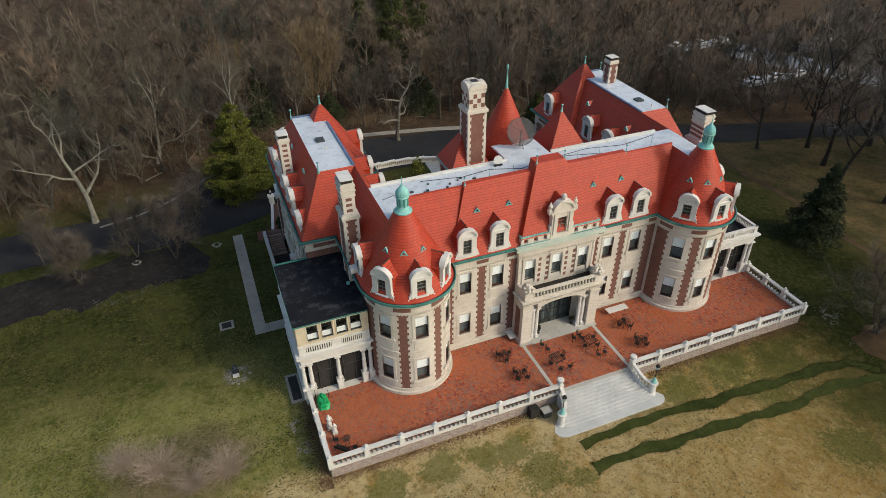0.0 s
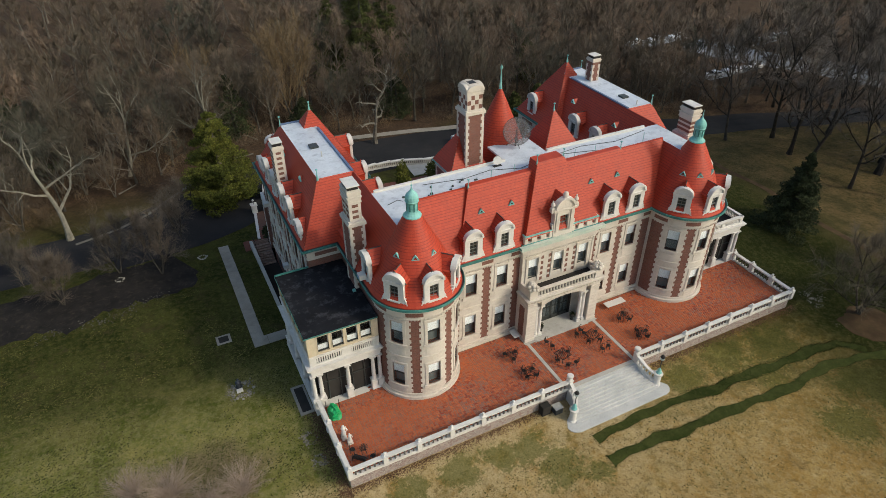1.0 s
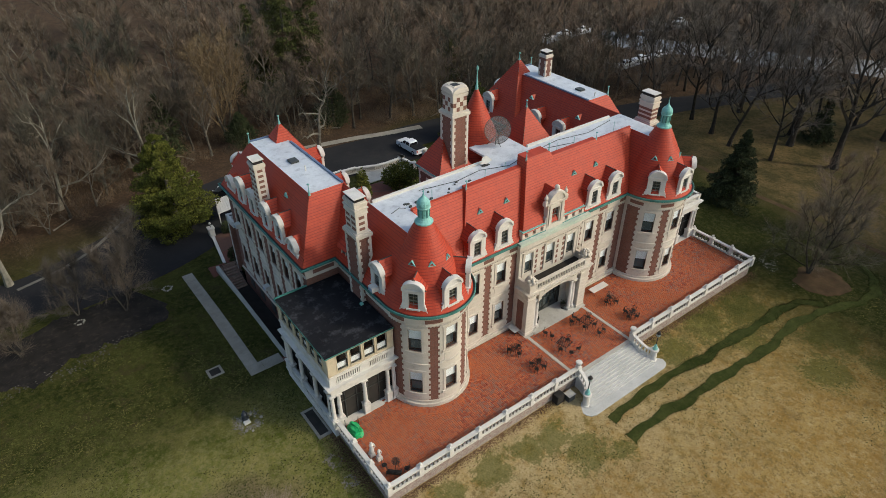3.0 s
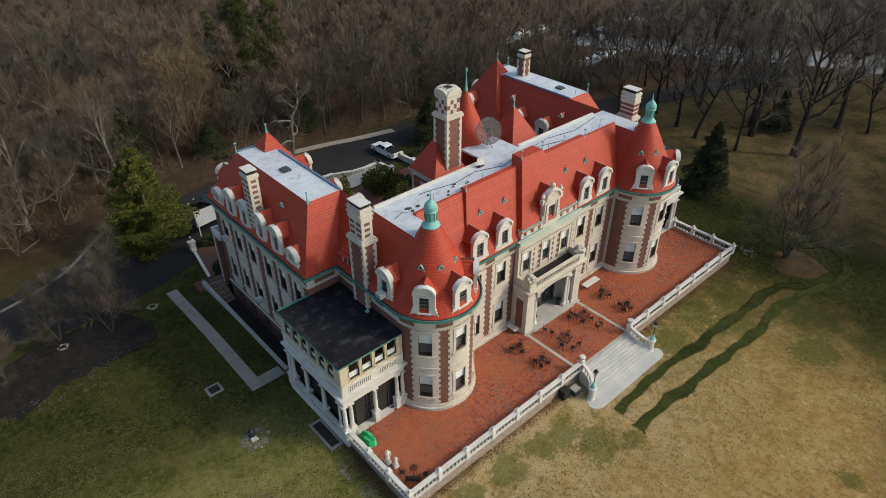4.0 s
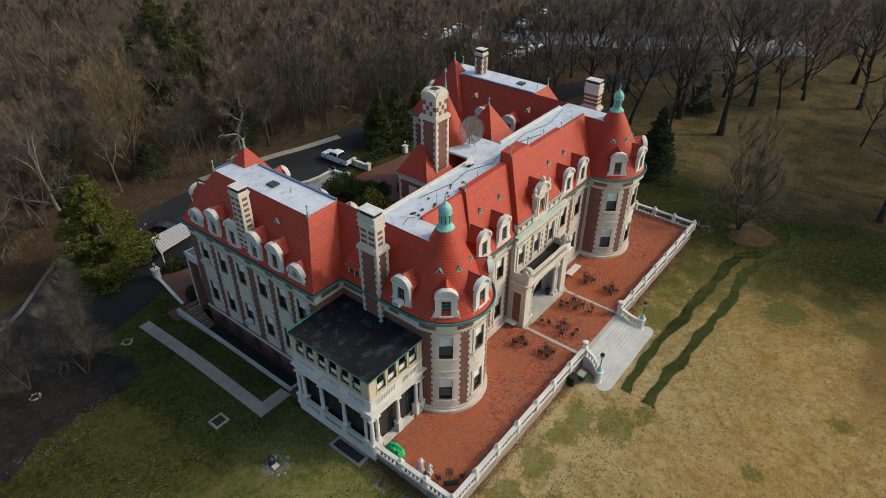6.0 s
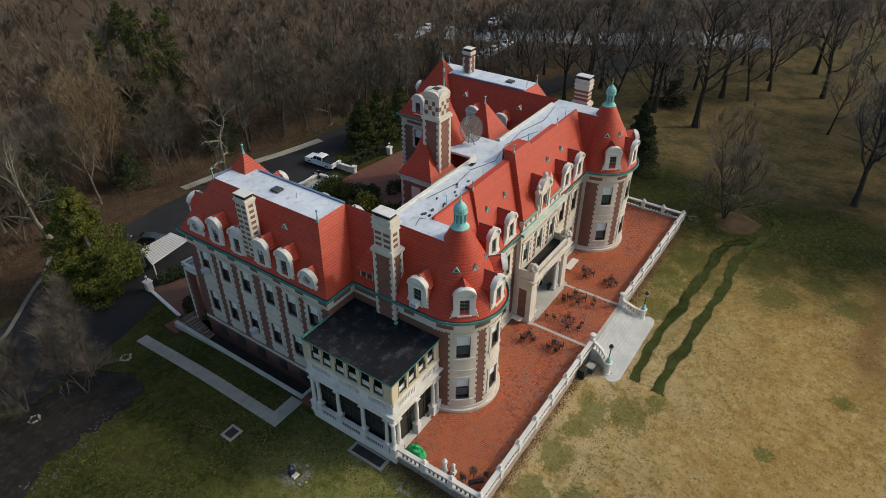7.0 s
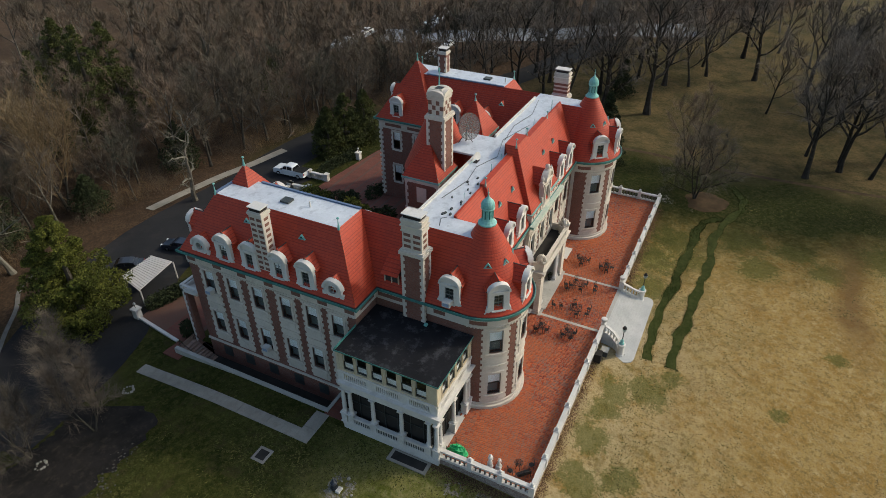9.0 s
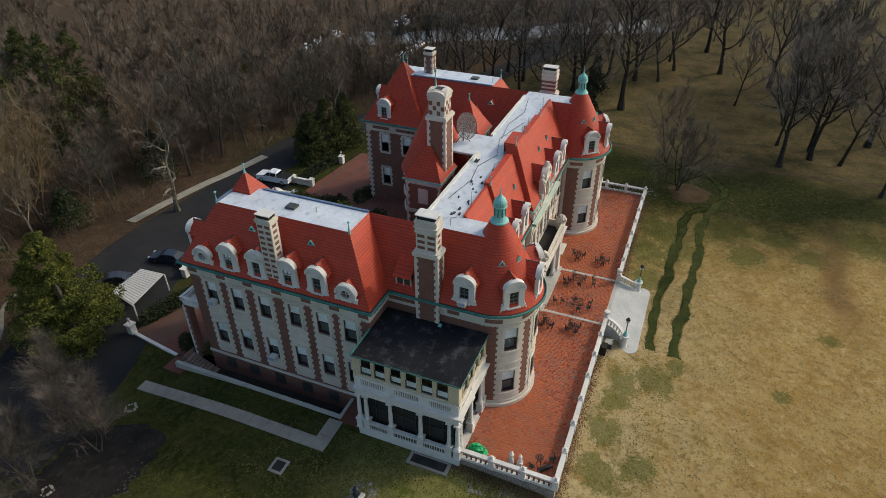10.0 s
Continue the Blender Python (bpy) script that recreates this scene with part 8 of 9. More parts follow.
def clear(x, y):
    """Off the open ground beyond the woods."""
    for (a, b), (c, d) in zip(FAR_ROAD[:-1], FAR_ROAD[1:]):
        t = max(0.0, min(1.0, ((x - a) * (c - a) + (y - b) * (d - b)) / ((c - a) ** 2 + (d - b) ** 2)))
        if math.hypot(x - a - t * (c - a), y - b - t * (d - b)) < 8:
            return False
    return all(abs(x - a) > w + 1 or abs(y - b) > h + 1 for a, b, w, h in far_lots)


def scatter(count, x0, x1, y0, y1, gap, keep):
    made, tries = [], 0
    while len(made) < count and tries < 40000:
        tries += 1
        x, y = tr.uniform(x0, x1), tr.uniform(y0, y1)
        if keep(x, y) and clear(x, y) and all((x - a) ** 2 + (y - b) ** 2 > gap * gap for a, b in spots):
            spots.append((x, y))
            made.append((x, y))
    return made


for x, y in scatter(110, -75, 75, 44, 90, 3.3, lambda x, y: edge_y(x) < y < edge_y(x) + 19):
    tree_at(tr.choice(NEAR), x, y, tr.uniform(0.65, 1.12), group="woodland trees")
for x, y in scatter(75, -85, 70, 50, 110, 4.2, lambda x, y: edge_y(x) + 17 < y < edge_y(x) + 34) + scatter(40, 60, 140, -10, 70, 4.4, lambda x, y: edge_y(x) + 1 < y < edge_y(x) + 16):
    tree_at(tr.choice(FAR), x, y, tr.uniform(0.75, 1.15), group="woodland trees")


def joined_trees(name, places, label):
    """Far woods as one mesh."""
    vs, fs, mi, n = [], [], [], 0
    for x, y, s in places:
        a = tr.uniform(0, 6.28)
        ca, sa = math.cos(a), math.sin(a)
        for me in tr.choice(FAR):
            co = np.empty(len(me.vertices) * 3, np.float32)
            me.vertices.foreach_get("co", co)
            co = co.reshape(-1, 3) * s
            co = np.stack([co[:, 0] * ca - co[:, 1] * sa + x, co[:, 0] * sa + co[:, 1] * ca + y, co[:, 2] + gz(x, y)], 1)
            vs.extend(map(tuple, co.tolist()))
            fs.extend(tuple(i + n for i in p.vertices) for p in me.polygons)
            mi.extend(p.material_index for p in me.polygons)
            n += len(co)
    me = bpy.data.meshes.new(name)
    me.from_pydata(vs, [], fs)
    me.materials.append(LIMB)
    me.materials.append(TWIG)
    me.polygons.foreach_set("material_index", mi)
    return lone(name, me, label, "woods", kind="stuff")


far = scatter(72, -95, 75, 50, 150, 4.2, lambda x, y: y > edge_y(x) + 32 and abs(x - 5) < 45 + 0.5 * y) + scatter(52, 40, 170, -10, 120, 4.6, lambda x, y: edge_y(x) + 14 < y < edge_y(x) + 50)
far += scatter(40, -130, 230, 60, 230, 5.0, lambda x, y: y > edge_y(x) + 50)
far += scatter(48, 112, 190, -110, 30, 5.4, lambda x, y: y < edge_y(x) - 14)
joined_trees("far_woods", [(x, y, tr.uniform(0.8, 1.2)) for x, y in far], "bare grey-brown woods in the distance")

# brushy undergrowth under the wood's edge
g = Geo(TWIG, TANTWIG)
ur = random.Random(77)
while len(g.f) < 70000:
    x = ur.uniform(-80, 100)
    y = edge_y(x) + abs(ur.gauss(0, 13)) - 1.0
    if noise.noise(Vector((x * 0.11, y * 0.11, 2))) + ur.uniform(-0.3, 0.3) < -0.12:
        continue
    z, h = gz(x, y), ur.uniform(0.7, 3.2)
    g.use(0 if ur.random() < 0.7 else 1)
    for k in range(int(22 + 14 * h)):
        a, lean = ur.uniform(0, 6.28), ur.uniform(0.1, 0.9)
        d = Vector((math.cos(a) * lean, math.sin(a) * lean, 1)).normalized()
        o = Vector((x + ur.gauss(0, 0.25 * h), y + ur.gauss(0, 0.25 * h), z + ur.uniform(0, 0.45) * h))
        w = Vector((d.y, -d.x, 0.2)).normalized() * ur.uniform(0.008, 0.016)
        g.face(o - w, o + w, o + d * h * ur.uniform(0.35, 0.75))
lone("undergrowth", g, "bare brown brush and saplings under the woods", "undergrowth", kind="stuff")


def fallen_log(x, y, length, rad, turn):
    g = Geo(LIMB)
    a = radians(turn)
    pts = [(x + math.cos(a) * length * k / 4 + 0.1 * math.sin(3 * k), y + math.sin(a) * length * k / 4, gz(x, y) + rad * 0.8 + 0.12 * k) for k in range(5)]
    g.tube(pts, [rad * (1 - 0.15 * k) for k in range(5)], 6)
    g.tube([pts[3], (pts[3][0] - math.sin(a) * 1.4, pts[3][1] + math.cos(a) * 1.4, pts[3][2] + 0.7)], [rad * 0.4, 0.02], 4)
    lone("fallen_log", g, "grey fallen log on the leaf litter", "log", "fallen logs")


for k, (x, y) in enumerate(((-40, 53.5), (-33.5, 58.5), (-48, 52), (-17, 64.5), (10, 63.5), (29, 57.5), (-54, 50))):
    fallen_log(x, y, 2.8 + 0.7 * (k % 3), 0.13 + 0.03 * (k % 2), 37 * k + 20)

# trees standing in the grounds
for x, y, s in ((60.3, 31, 0.9), (69.5, 28.5, 1.0), (64.8, 21.2, 0.75), (62.2, 15.9, 0.95), (62.9, 8.4, 0.95), (72.6, 10.1, 1.05), (69.7, 0.8, 1.25), (77, 12.5, 1.0), (87.5, 12.5, 1.0), (90, 7, 0.95),
                (88.5, 0.8, 1.0), (90.3, -4.2, 0.8), (103, -17, 1.0), (83, -20.8, 0.7), (63.5, -28.5, 0.9), (51.5, -28.3, 1.0), (63, -34, 1.0), (96.5, -38, 1.0), (97.5, -27.6, 0.95), (119, -13, 1.0),
                # from (57, -38) on, several stand out of view, added to shade the lawn
                (85, 41, 1.0), (86.5, 36, 0.9), (86.7, 30.3, 1.0), (79.7, 24.6, 1.0), (57, -38, 1.0), (70, -44, 1.05), (52, -50, 1.0), (95, -52, 1.1), (80, -58, 1.0), (44, -42, 0.9), (84, -34, 1.0), (76, -30, 0.9), (58, -33.5, 1.0)):
    spots.append((x, y))
    tree_at(LAWN[3] if s > 1.1 else tr.choice(LAWN), x, y, s, "large dark leafless tree standing on the lawn", "lawn trees")
for x, y in scatter(14, 96, 128, -75, 16, 6.0, lambda x, y: y < edge_y(x) - 12):
    tree_at(tr.choice(LAWN), x, y, tr.uniform(0.85, 1.1), "large dark leafless tree standing on the lawn", "lawn trees")
tree_at(PALE_TREE, -46.6, 43.3, 1.05, "tall pale-barked leafless tree beside the drive", turn=40)
tree_at(PALE_TREE, -23.5, 61.0, 0.95, "tall pale-barked leafless tree at the wood's edge", turn=120)
tree_at(PALE_TREE, -38.0, 60.0, 0.9, "tall pale-barked leafless tree at the wood's edge", turn=300)
tree_at(PALE_TREE, -3.0, 84.0, 1.0, "tall pale-barked leafless tree in the woods", turn=75)
tree_at(GNARL, 1.2, 54.6, 0.95, "gnarled leafless tree at the edge of the drive", turn=200)
tree_at(FAN[0], -9.0, 70.0, 1.25, "broad tan many-stemmed leafless tree in the woods", "tan trees")
tree_at(FAN[1], -24.0, 77.0, 0.9, "broad tan many-stemmed leafless tree in the woods", "tan trees")
tree_at(FAN[1], 14.0, 72.0, 0.75, "broad tan many-stemmed leafless tree in the woods", "tan trees")
tree_at(SPREAD, 33.1, -13.3, 1.0, "spreading small leafless tree on the front lawn", "small lawn trees")
tree_at(VASE, 44.0, -10.6, 1.0, "slim upright leafless tree on the lawn", "small lawn trees")
tree_at(BEDTREE[2], -47.4, 28.2, 1.1, "small leafless ornamental tree in the bed", "small lawn trees")
tree_at(BEDTREE[1], -41.2, 32.2, 1.0, "small leafless ornamental tree in the bed", "small lawn trees")
tree_at(BEDTREE[0], -36.6, 29.6, 1.05, "small leafless ornamental tree in the bed", "small lawn trees")
tree_at(BUSHY, -33.4, 37.6, 1.1, "dense many-stemmed leafless shrub beside the drive", "bare shrubs")
tree_at(BUSHY, -52.0, 36.5, 0.9, "dense many-stemmed leafless shrub beside the drive", "bare shrubs")
for k, (x, y, q) in enumerate(((-39.6, -3.4, 1.1), (-34.2, -5.4, 1.0), (-42.5, -1.8, 0.9), (-37.0, -5.8, 0.9))):
    lone("shrub", pink_shrub(40 + k), "low pinkish leafless shrub of fine arching stems", "shrub", "pinkish shrubs").matrix_basis = pose(x, y, gz(x, y), 0, 0, 77 * k) @ Matrix.Scale(q, 4)


def evergreen(x, y, h, r, mat, label, count, size, full=False):
    ob = thing("evergreen_tree", label, "tree", "evergreen trees")
    z0 = gz(x, y)
    g = Geo(BARK)
    g.tube([(x, y, z0 - 0.2), (x + 0.1, y, z0 + h * 0.45), (x, y + 0.1, z0 + h * 0.9)], [0.035 * h, 0.022 * h, 0.03], 7)
    part("trunk", g, ob)
    g = Geo(mat)
    r_ = random.Random(int(x * 7 + y))
    blobs = []
    for k in range(220):
        t = r_.uniform(0.04, 0.99) ** 1.25
        rad = r * ((1 - t ** 1.7) ** 0.9 * (0.8 + 0.2 * min(1, t * 4)) if full else (1 - t) ** 0.95) * r_.uniform(0.35, 1.0)
        a = r_.uniform(0, 6.28)
        q = max(0.25, r * 0.2 * (1.2 - t))
        blobs.append((x + rad * math.cos(a), y + rad * math.sin(a), z0 + 0.3 + h * t, q * r_.uniform(0.7, 1.4), q * r_.uniform(0.7, 1.4), q * r_.uniform(0.4, 0.8)))
    leafy(g, blobs, r_, count, size)
    part("crown", g, ob)


evergreen(-26.0, 44.2, 13.6, 5.6, NEEDLE, "broad yellow-green cedar beside the drive", 48000, 0.2, True)
evergreen(40.6, 2.6, 11.0, 4.3, SPRUCE, "dark conical spruce on the lawn", 26000, 0.19)
evergreen(78.5, 8.0, 8.0, 3.0, SPRUCE, "dark small spruce on the lawn", 4000, 0.28)
for x, y, h, r in ((11, 86, 21, 6), (17.5, 88, 20, 5.5), (13, 94, 21, 6), (5, 90, 18, 4.5)):
    evergreen(x, y, h, r, PINE, "tall dark green pine among the bare woods", 10000, 0.3, True)
for x, y, h, r in ((10, 66, 8, 3.8), (23.2, 45.2, 8.5, 3.2), (27.2, 44.4, 9.5, 3.7), (31.5, 43.2, 9, 3.6), (-20, 68, 11, 3.5), (-52, 68, 14, 4.5), (45, 75, 9, 4), (-8, 65.5, 6, 3)):
    evergreen(x, y, h, r, PINE if y < 61 or int(x) % 2 else SPRUCE, "dark evergreen tree among the bare woods", 9000 if y < 61 else 4000, 0.25, True)
g = Geo(NEEDLE)
leafy(g, [(2.2, 26.5, 3.4, 1.5, 1.4, 1.7), (1.2, 27.8, 2.4, 1.3, 1.2, 1.3), (3.4, 25.6, 2.2, 1.3, 1.1, 1.5)], hr, 2600, 0.26)
leafy(g, [(2.4, 26.4, 0.9, 1.6, 1.4, 1.2)], hr, 700, 0.26)
lone("shrub", g, "large yellow-green shrub in the rear court", "shrub")
g = Geo(SPRUCE)
leafy(g, [(5.0, 25.0, 0.8, 1.8, 1.6, 1.6), (6.8, 24.2, 0.5, 1.6, 1.4, 1.3), (4.0, 22.8, 0.5, 1.7, 1.5, 1.3)], hr, 2600, 0.26)
lone("shrub", g, "dark evergreen shrub in the rear court", "shrub")
g = Geo(NEEDLE)
leafy(g, [(-2.5, 34.0, 2.8, 0.9, 0.9, 2.2), (-2.2, 34.2, 1.2, 1.1, 1.0, 1.5)], hr, 1500, 0.24)
lone("shrub", g, "slim yellow-green shrub in the rear court", "shrub")
g = Geo(NEEDLE)
leafy(g, [(5.6, 36.0, 1.2, 1.9, 1.7, 1.7), (4.4, 37.0, 0.4, 1.7, 1.5, 1.6), (6.9, 35.0, 0.2, 1.9, 1.6, 1.5), (5.5, 36.0, -0.9, 1.9, 1.6, 1.1)], hr, 5200, 0.24)
lone("shrub", g, "rounded yellow-green shrub beside the curved court wall", "shrub")
g = Geo(SPRUCE)
leafy(g, [(8.2, 33.0, 0.0, 1.7, 1.5, 1.5), (9.6, 31.9, -0.2, 1.5, 1.4, 1.2), (8.6, 32.6, -0.9, 1.7, 1.5, 0.8)], hr, 2800, 0.25)
lone("shrub", g, "dark green shrub in the rear court", "shrub")


# ---- vehicles ----
def paint(name, c, rough=0.3):
    m, nt, p = node_mat(name)
    v = coords(nt)
    nt.links.new(mix(nt, maths(nt, 'MULTIPLY', noise_fac(nt, v, 3, 4), 0.25), c, tuple(0.75 * k for k in c)), p.inputs["Base Color"])
    p.inputs["Roughness"].default_value = rough
    p.inputs["Coat Weight"].default_value = 0.6
    return m


RUBBER = plain("black_rubber", (0.015, 0.015, 0.015), (0.025, 0.025, 0.025), 0.9, 4, 20)
RIM = plain("grey_rim", (0.35, 0.35, 0.36), (0.42, 0.42, 0.43), 0.35, 4, 20, metal=0.8, relief=0)
TINT = plain("dark_car_glass", (0.012, 0.014, 0.017), (0.02, 0.022, 0.026), 0.08, 2, 9, relief=0)
REDLAMP = plain("red_lamp", (0.30, 0.01, 0.01), (0.36, 0.015, 0.015), 0.3, 4, 20, relief=0)
CLEAR = plain("clear_lamp", (0.62, 0.64, 0.66), (0.7, 0.72, 0.74), 0.2, 4, 20, relief=0)


def tapered(g, prof, w0, w1, zlow, zhigh):
    """A side outline (y, z) carried across the width, narrowing from w0 at zlow to w1 at zhigh."""
    def half(z):
        return (w0 + (w1 - w0) * max(0, min(1, (z - zlow) / (zhigh - zlow)))) / 2
    n = len(prof)
    vs = [(-half(z), y, z) for y, z in prof] + [(half(z), y, z) for y, z in prof]
    g.mesh_from(vs, [tuple(range(n - 1, -1, -1)), tuple(range(n, 2 * n))] + [(i, (i + 1) % n, n + (i + 1) % n, n + i) for i in range(n)])


def wheel_meshes(r, w):
    t, k = Geo(RUBBER), Geo(RIM)
    t.lathe(0, 0, [(r * 0.62, -w / 2), (r * 0.93, -w / 2), (r, -w * 0.35), (r, w * 0.35), (r * 0.93, w / 2), (r * 0.62, w / 2)], 20, caps=False)
    k.lathe(0, 0, [(r * 0.62, -w * 0.45), (r * 0.62, w * 0.3), (r * 0.5, w * 0.38), (r * 0.15, w * 0.36), (0.0, w * 0.42)], 20)
    return t.mesh("tyre"), k.mesh("rim")


def vehicle(name, label, m, colour, truck):
    v = thing(name, label, "truck" if truck else "car", m=m)
    r, L, wb, wd = (0.4, 5.9, 3.7, 2.0) if truck else (0.33, 4.7, 2.8, 1.8)
    b = Geo(colour)
    if truck:
        tapered(b, [(2.9, 0.45), (2.95, 0.75), (2.9, 1.12), (2.6, 1.2), (1.45, 1.28), (-0.85, 1.28), (-0.9, 0.9), (-2.9, 0.9), (-2.95, 0.5), (-2.2, 0.38), (2.3, 0.38)], wd, wd * 0.95, 0.4, 1.3)
        for s in (-1, 1):
            b.box(s * 0.94 - 0.07, s * 0.94 + 0.07, -2.9, -0.85, 0.85, 1.32)
        b.box(-1.0, 1.0, -2.95, -2.85, 0.7, 1.32)
        cab = [(1.5, 1.26), (0.75, 1.82), (0.5, 1.9), (-0.55, 1.9), (-0.85, 1.78), (-0.9, 1.26)]
    else:
        tapered(b, [(2.3, 0.35), (2.35, 0.6), (2.2, 0.78), (1.1, 0.95), (-1.5, 0.98), (-2.25, 0.92), (-2.35, 0.6), (-2.25, 0.3), (2.1, 0.28)], wd, wd * 0.9, 0.3, 1.0)
        cab = [(1.1, 0.94), (0.35, 1.38), (0.0, 1.44), (-0.9, 1.42), (-1.3, 1.3), (-1.75, 0.96)]
    part("body", b, v)
    c = Geo(colour)
    tapered(c, cab, wd * 0.92, wd * 0.74, cab[0][1], cab[2][1])
    part("cabin", c, v)
    zl, zh = cab[0][1] + 0.06, cab[2][1] - 0.1

    def half(z):
        return (wd * 0.92 + (wd * 0.74 - wd * 0.92) * (z - cab[0][1]) / (cab[2][1] - cab[0][1])) / 2 + 0.03
    y_f, y_b = cab[0][0], cab[-1][0]
    for s in (-1, 1):
        for a0, a1, t0, t1 in (((0.12, 0.5, 0.3, 0.5), (0.54, 0.93, 0.54, 0.9))):
            g = Geo(TINT)
            q = [(y_f + (y_b - y_f) * a0, zl), (y_f + (y_b - y_f) * a1, zl), (y_f + (y_b - y_f) * t1, zh), (y_f + (y_b - y_f) * t0, zh)]
            g.face(*[(s * half(z), y, z) for y, z in q])
            part("window", g, v, "dark tinted side window")
    for y0, z0, y1, z1 in ((cab[0][0], cab[0][1], cab[1][0], cab[1][1]), (cab[-1][0], cab[-1][1], cab[-2][0], cab[-2][1])):
        g = Geo(TINT)
        d = 0.008 if y0 > 0 else -0.008
        p, q = (y0 + (y1 - y0) * 0.1 + d, z0 + (z1 - z0) * 0.1 + 0.008), (y0 + (y1 - y0) * 0.92 + d, z0 + (z1 - z0) * 0.92 + 0.008)
        g.face((-half(p[1]) + 0.06, *p), (half(p[1]) - 0.06, *p), (half(q[1]) - 0.07, *q), (-half(q[1]) + 0.07, *q))
        part("windscreen", g, v, "dark tinted glass")
    if truck:
        g = Geo(RUBBER)
        g.box(-0.86, 0.86, -2.84, -0.92, 0.9, 0.93)
        part("bed_liner", g, v, "black bed liner")
        g = Geo(RUBBER)
        g.box(-0.97, 0.97, -2.9, -0.92, 1.3, 1.37)
        part("bed_cover", g, v, "black bed cover")
    tyre, rim = wheel_meshes(r, 0.24)
    for s in (-1, 1):
        for y in (wb / 2 + (0.1 if truck else 0.05), -wb / 2 + 0.05):
            w = thing("wheel", "", "")
            w.parent = v
            w.matrix_local = pose(s * (wd / 2 - 0.1), y, r, 0, 90 * s, 0)
            part("tyre", tyre, w)
            part("rim", rim, w)
        zf = 0.85 if truck else 0.66
        g = Geo(CLEAR)
        g.box(s * wd * 0.38 - 0.16, s * wd * 0.38 + 0.16, L / 2 - 0.1, L / 2 + 0.005, zf, zf + 0.16)
        part("headlight", g, v)
        g = Geo(REDLAMP)
        g.box(s * wd * 0.43 - 0.1, s * wd * 0.43 + 0.1, -L / 2 - 0.01, -L / 2 + 0.08, zf, zf + (0.35 if truck else 0.14))
        part("taillight", g, v)
        g = Geo(RUBBER)
        g.box(s * (wd / 2 + 0.12) - 0.1, s * (wd / 2 + 0.12) + 0.1, cab[0][0] - 0.45, cab[0][0] - 0.25, cab[0][1] + 0.05, cab[0][1] + 0.22)
        part("mirror", g, v)
    g = Geo(RIM)
    g.box(-wd * 0.45, wd * 0.45, L / 2 - 0.02, L / 2 + 0.06, 0.42, 0.6)
    part("bumper", g, v)
    return v


vehicle("pickup_truck", "white crew-cab pickup truck with a black bed parked on the drive", pose(14.3, 46.4, gz(14, 46.4) + 0.06, 0, 0, 2), paint("white_car_paint", (0.78, 0.80, 0.82)), True)
vehicle("car", "black saloon car parked on the drive", pose(-10.5, 45.4, gz(-10.5, 45) + 0.06, 0, 0, 12), paint("black_car_paint", (0.012, 0.016, 0.03)), False)
vehicle("car", "black saloon car parked beside the carport", pose(-17.2, 48.0, gz(-17, 48) + 0.06, 0, 0, 35), paint("dark_car_paint", (0.02, 0.02, 0.022)), False)

# open pale ground beyond the woods, with white parked vans
PALELOT = plain("far_pale_paving", (0.20, 0.206, 0.216), (0.29, 0.296, 0.306), 0.7, 0.1, 2, (0.18, 0.18, 0.18), 0.5)
for a, b, w, h in far_lots:
    g = Geo(PALELOT)
    paved(g, [(a - w, b - h), (a + w, b - h * 0.7), (a + w, b + h), (a - w, b + h * 0.8)], 6, 4, 0.12)
    lone("far_lot", g, "pale paved lot beyond the bare woods", "paving", kind="structure")
g = Geo(PALELOT)
ribbon(g, FAR_ROAD, 13, 0.1, 5)
lone("far_road", g, "wide pale road beyond the grounds", "road", kind="structure")
VANWHITE = paint("white_van_paint", (0.75, 0.76, 0.77))
vr = random.Random(4)
for a, b, w, h in far_lots[:3]:
    for k in range(3):
        x, y = a - w * 0.7 + 0.7 * w * k, b + vr.uniform(-0.4, 0.4) * h
        vehicle("van", "white van parked on the lot beyond the woods", pose(x, y, gz(x, y) + 0.13, 0, 0, 90 + vr.uniform(-15, 15)), VANWHITE, False)


# ---- terrace paving: blocks of two bricks laid crosswise, in beds between pale bands ----
def block_mesh(name, mat, w, d):
    g = Geo(mat)
    e = 0.012
    g.box(-w / 2, w / 2, -d / 2, d / 2, -0.04, 0.0, e)
    return g.mesh(name)


def add_pavers(x0, x1, y0, y1):
    c = 0.36
    nx_, ny_ = round((x1 - x0) / c), round((y1 - y0) / c)
    cw, ch_ = (x1 - x0) / nx_, (y1 - y0) / ny_
    for j in range(ny_):
        for i in range(nx_):
            yield x0 + (i + 0.5) * cw, y0 + (j + 0.5) * ch_, cw, ch_, (i + j) % 2


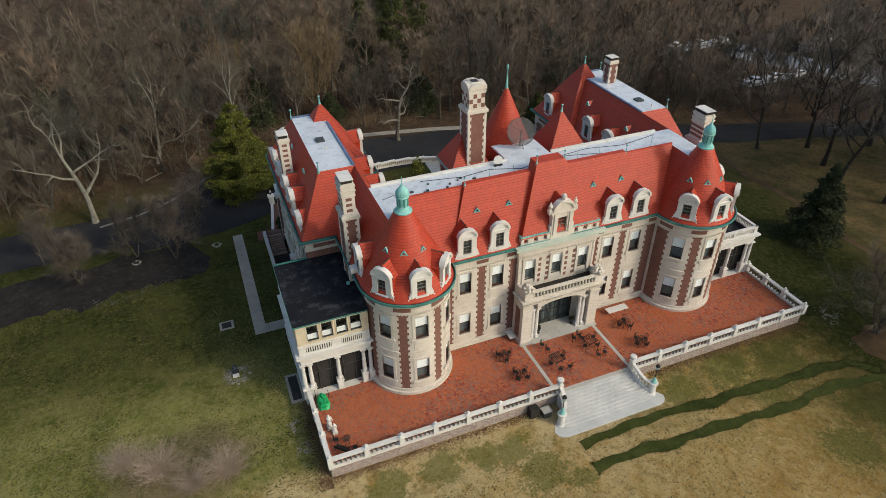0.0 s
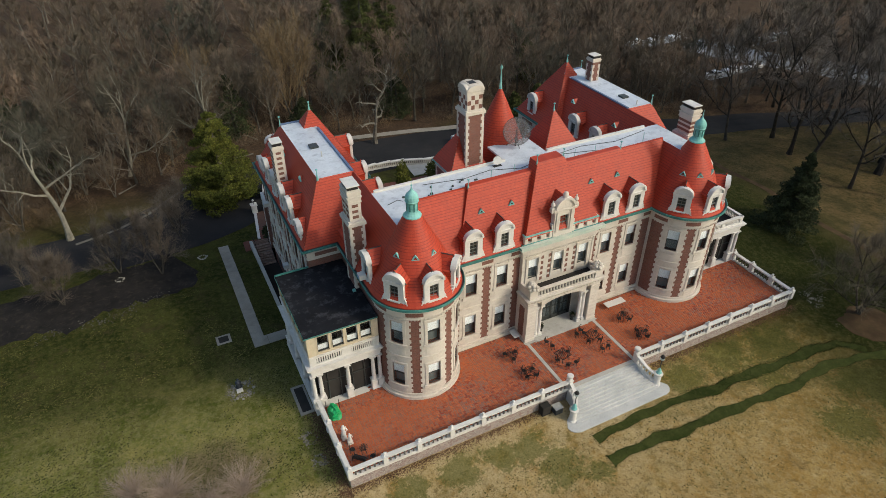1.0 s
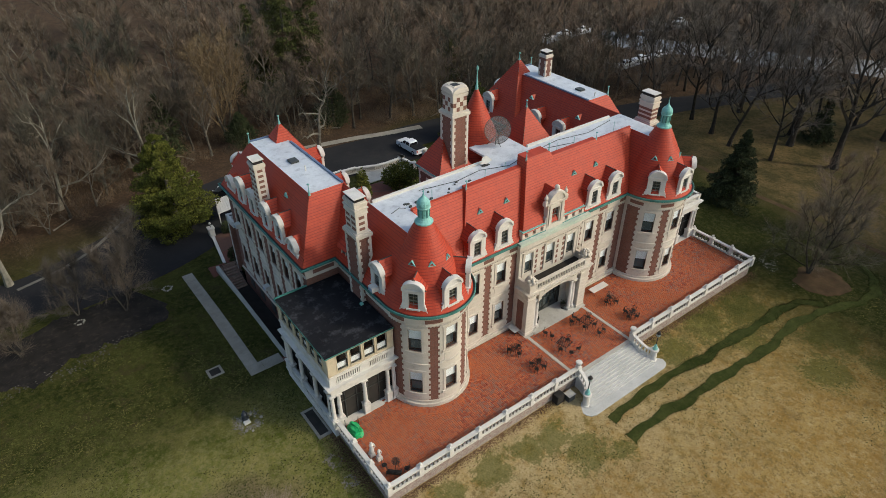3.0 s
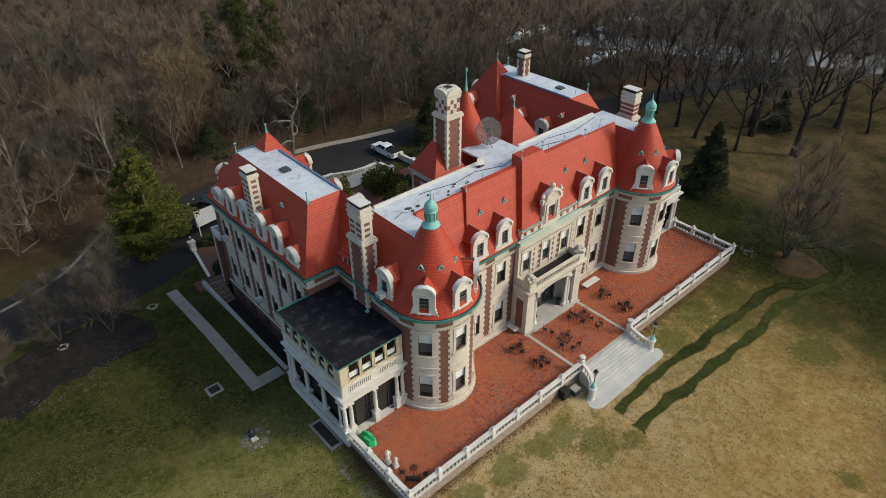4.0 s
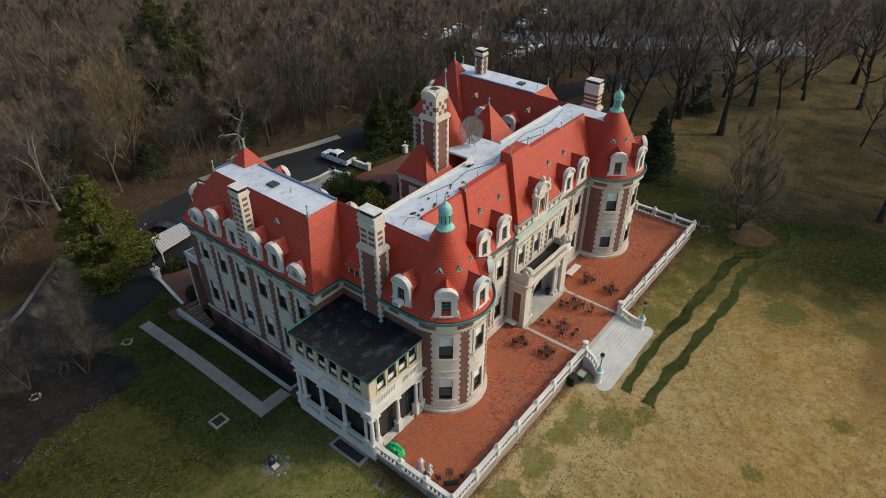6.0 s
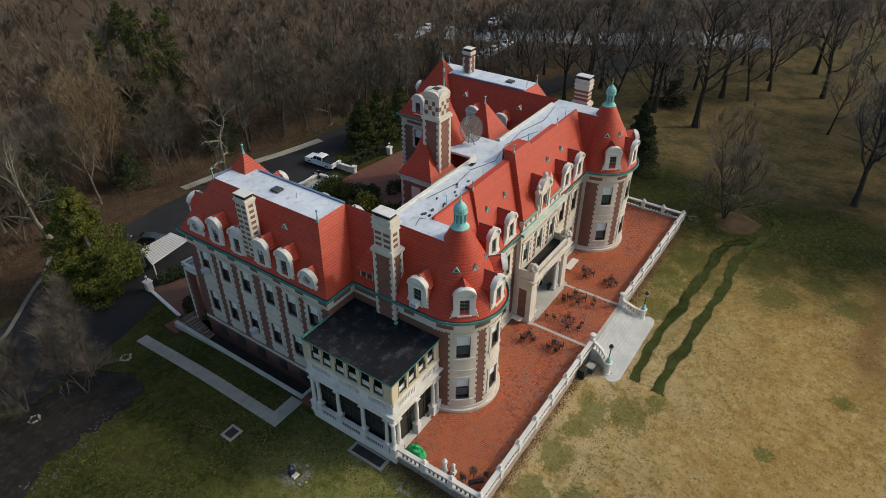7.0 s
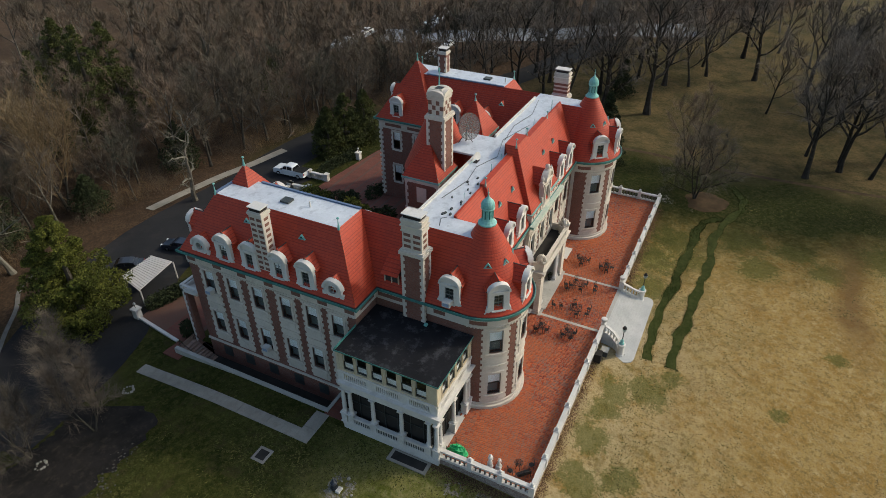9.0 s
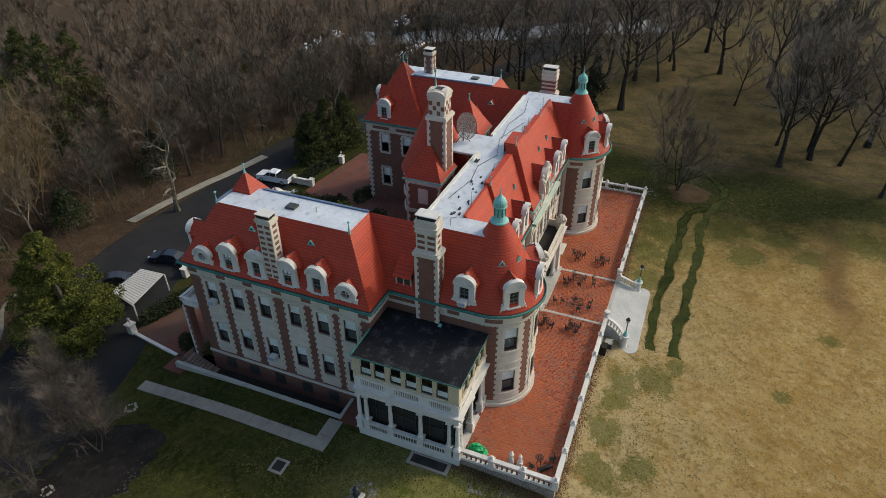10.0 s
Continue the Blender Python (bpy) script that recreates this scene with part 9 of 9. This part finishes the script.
beds = list(add_pavers(X0 + 0.25, -4.4, Y0 + 0.25, 0.2)) + list(add_pavers(-4.0, 3.9, Y0 + 0.25, -2.35)) + list(add_pavers(4.3, X1 - 0.25, Y0 + 0.25, 0.2))
shared = {}
pr = random.Random(31)
g = Geo(PAVER)
single = 0
for x, y, cw, ch_, odd in beds:
    if abs(abs(x) - TWX) < 4.1 and y > TWY - math.sqrt(max(0, 4.15 ** 2 - (abs(x) - TWX) ** 2)) or y > -0.1 and abs(x) < 12 or abs(x) > 19.5 and y > -0.8:
        continue
    for s in (-1, 1):
        w, d = (cw / 2 - 0.028, ch_ - 0.028) if odd else (cw - 0.028, ch_ / 2 - 0.028)
        px, py = (x + s * cw / 4, y) if odd else (x, y + s * ch_ / 4)
        z = TERR + pr.uniform(-0.006, 0.006)
        if single < 300 and x < -19.5 and y < -3.5:
            key = (odd, round(w, 3), round(d, 3))
            if key not in shared:
                shared[key] = block_mesh("paver", PAVER_SINGLE, w, d)
            part("paver", shared[key], terrace, m=pose(px, py, z))
            single += 1
        else:
            e = 0.012
            g.box(px - w / 2, px + w / 2, py - d / 2, py + d / 2, z - 0.04, z, e)
# rings of greyer bricks laid round the towers
for t in (-1, 1):
    q = Geo(RINGPAVER)
    for k, r0 in enumerate((4.25, 4.48, 4.71, 4.94, 5.17)):
        n = round(math.pi * r0 / 0.19)
        for i in range(n):
            a0, a1 = math.pi + math.pi * (i + 0.06) / n, math.pi + math.pi * (i + 0.94) / n
            z = TERR + 0.012 + pr.uniform(-0.004, 0.004)
            p4 = [(t * TWX + rr * math.cos(a), TWY + rr * math.sin(a)) for rr, a in ((r0, a0), (r0 + 0.21, a0), (r0 + 0.21, a1), (r0, a1))]
            if any(y < Y0 + 0.3 for x, y in p4) or k > 2 and pr.random() < 0.25 * (k - 2):
                continue
            q.slab(p4, z - 0.05, z)
    part("paving_ring", q, terrace, "ring of greyish bricks round the tower foot")["kind"] = "stuff"
ob = part("paving", g, terrace, "weathered red brick paving")
ob["kind"] = "stuff"
for x in (-4.2, 4.1):
    g = Geo(CONC)
    g.box(x - 0.17, x + 0.17, Y0 + 0.25, -2.2, TERR - 0.05, TERR + 0.005)
    part("paving_band", g, terrace, "pale stone band between paving beds")
g = Geo(CONC)
g.box(-4.0, 4.0, Y0 - 0.1, Y0 + 0.3, TERR - 0.1, TERR + 0.01)
part("top_step", g, terrace, "pale stone top step")
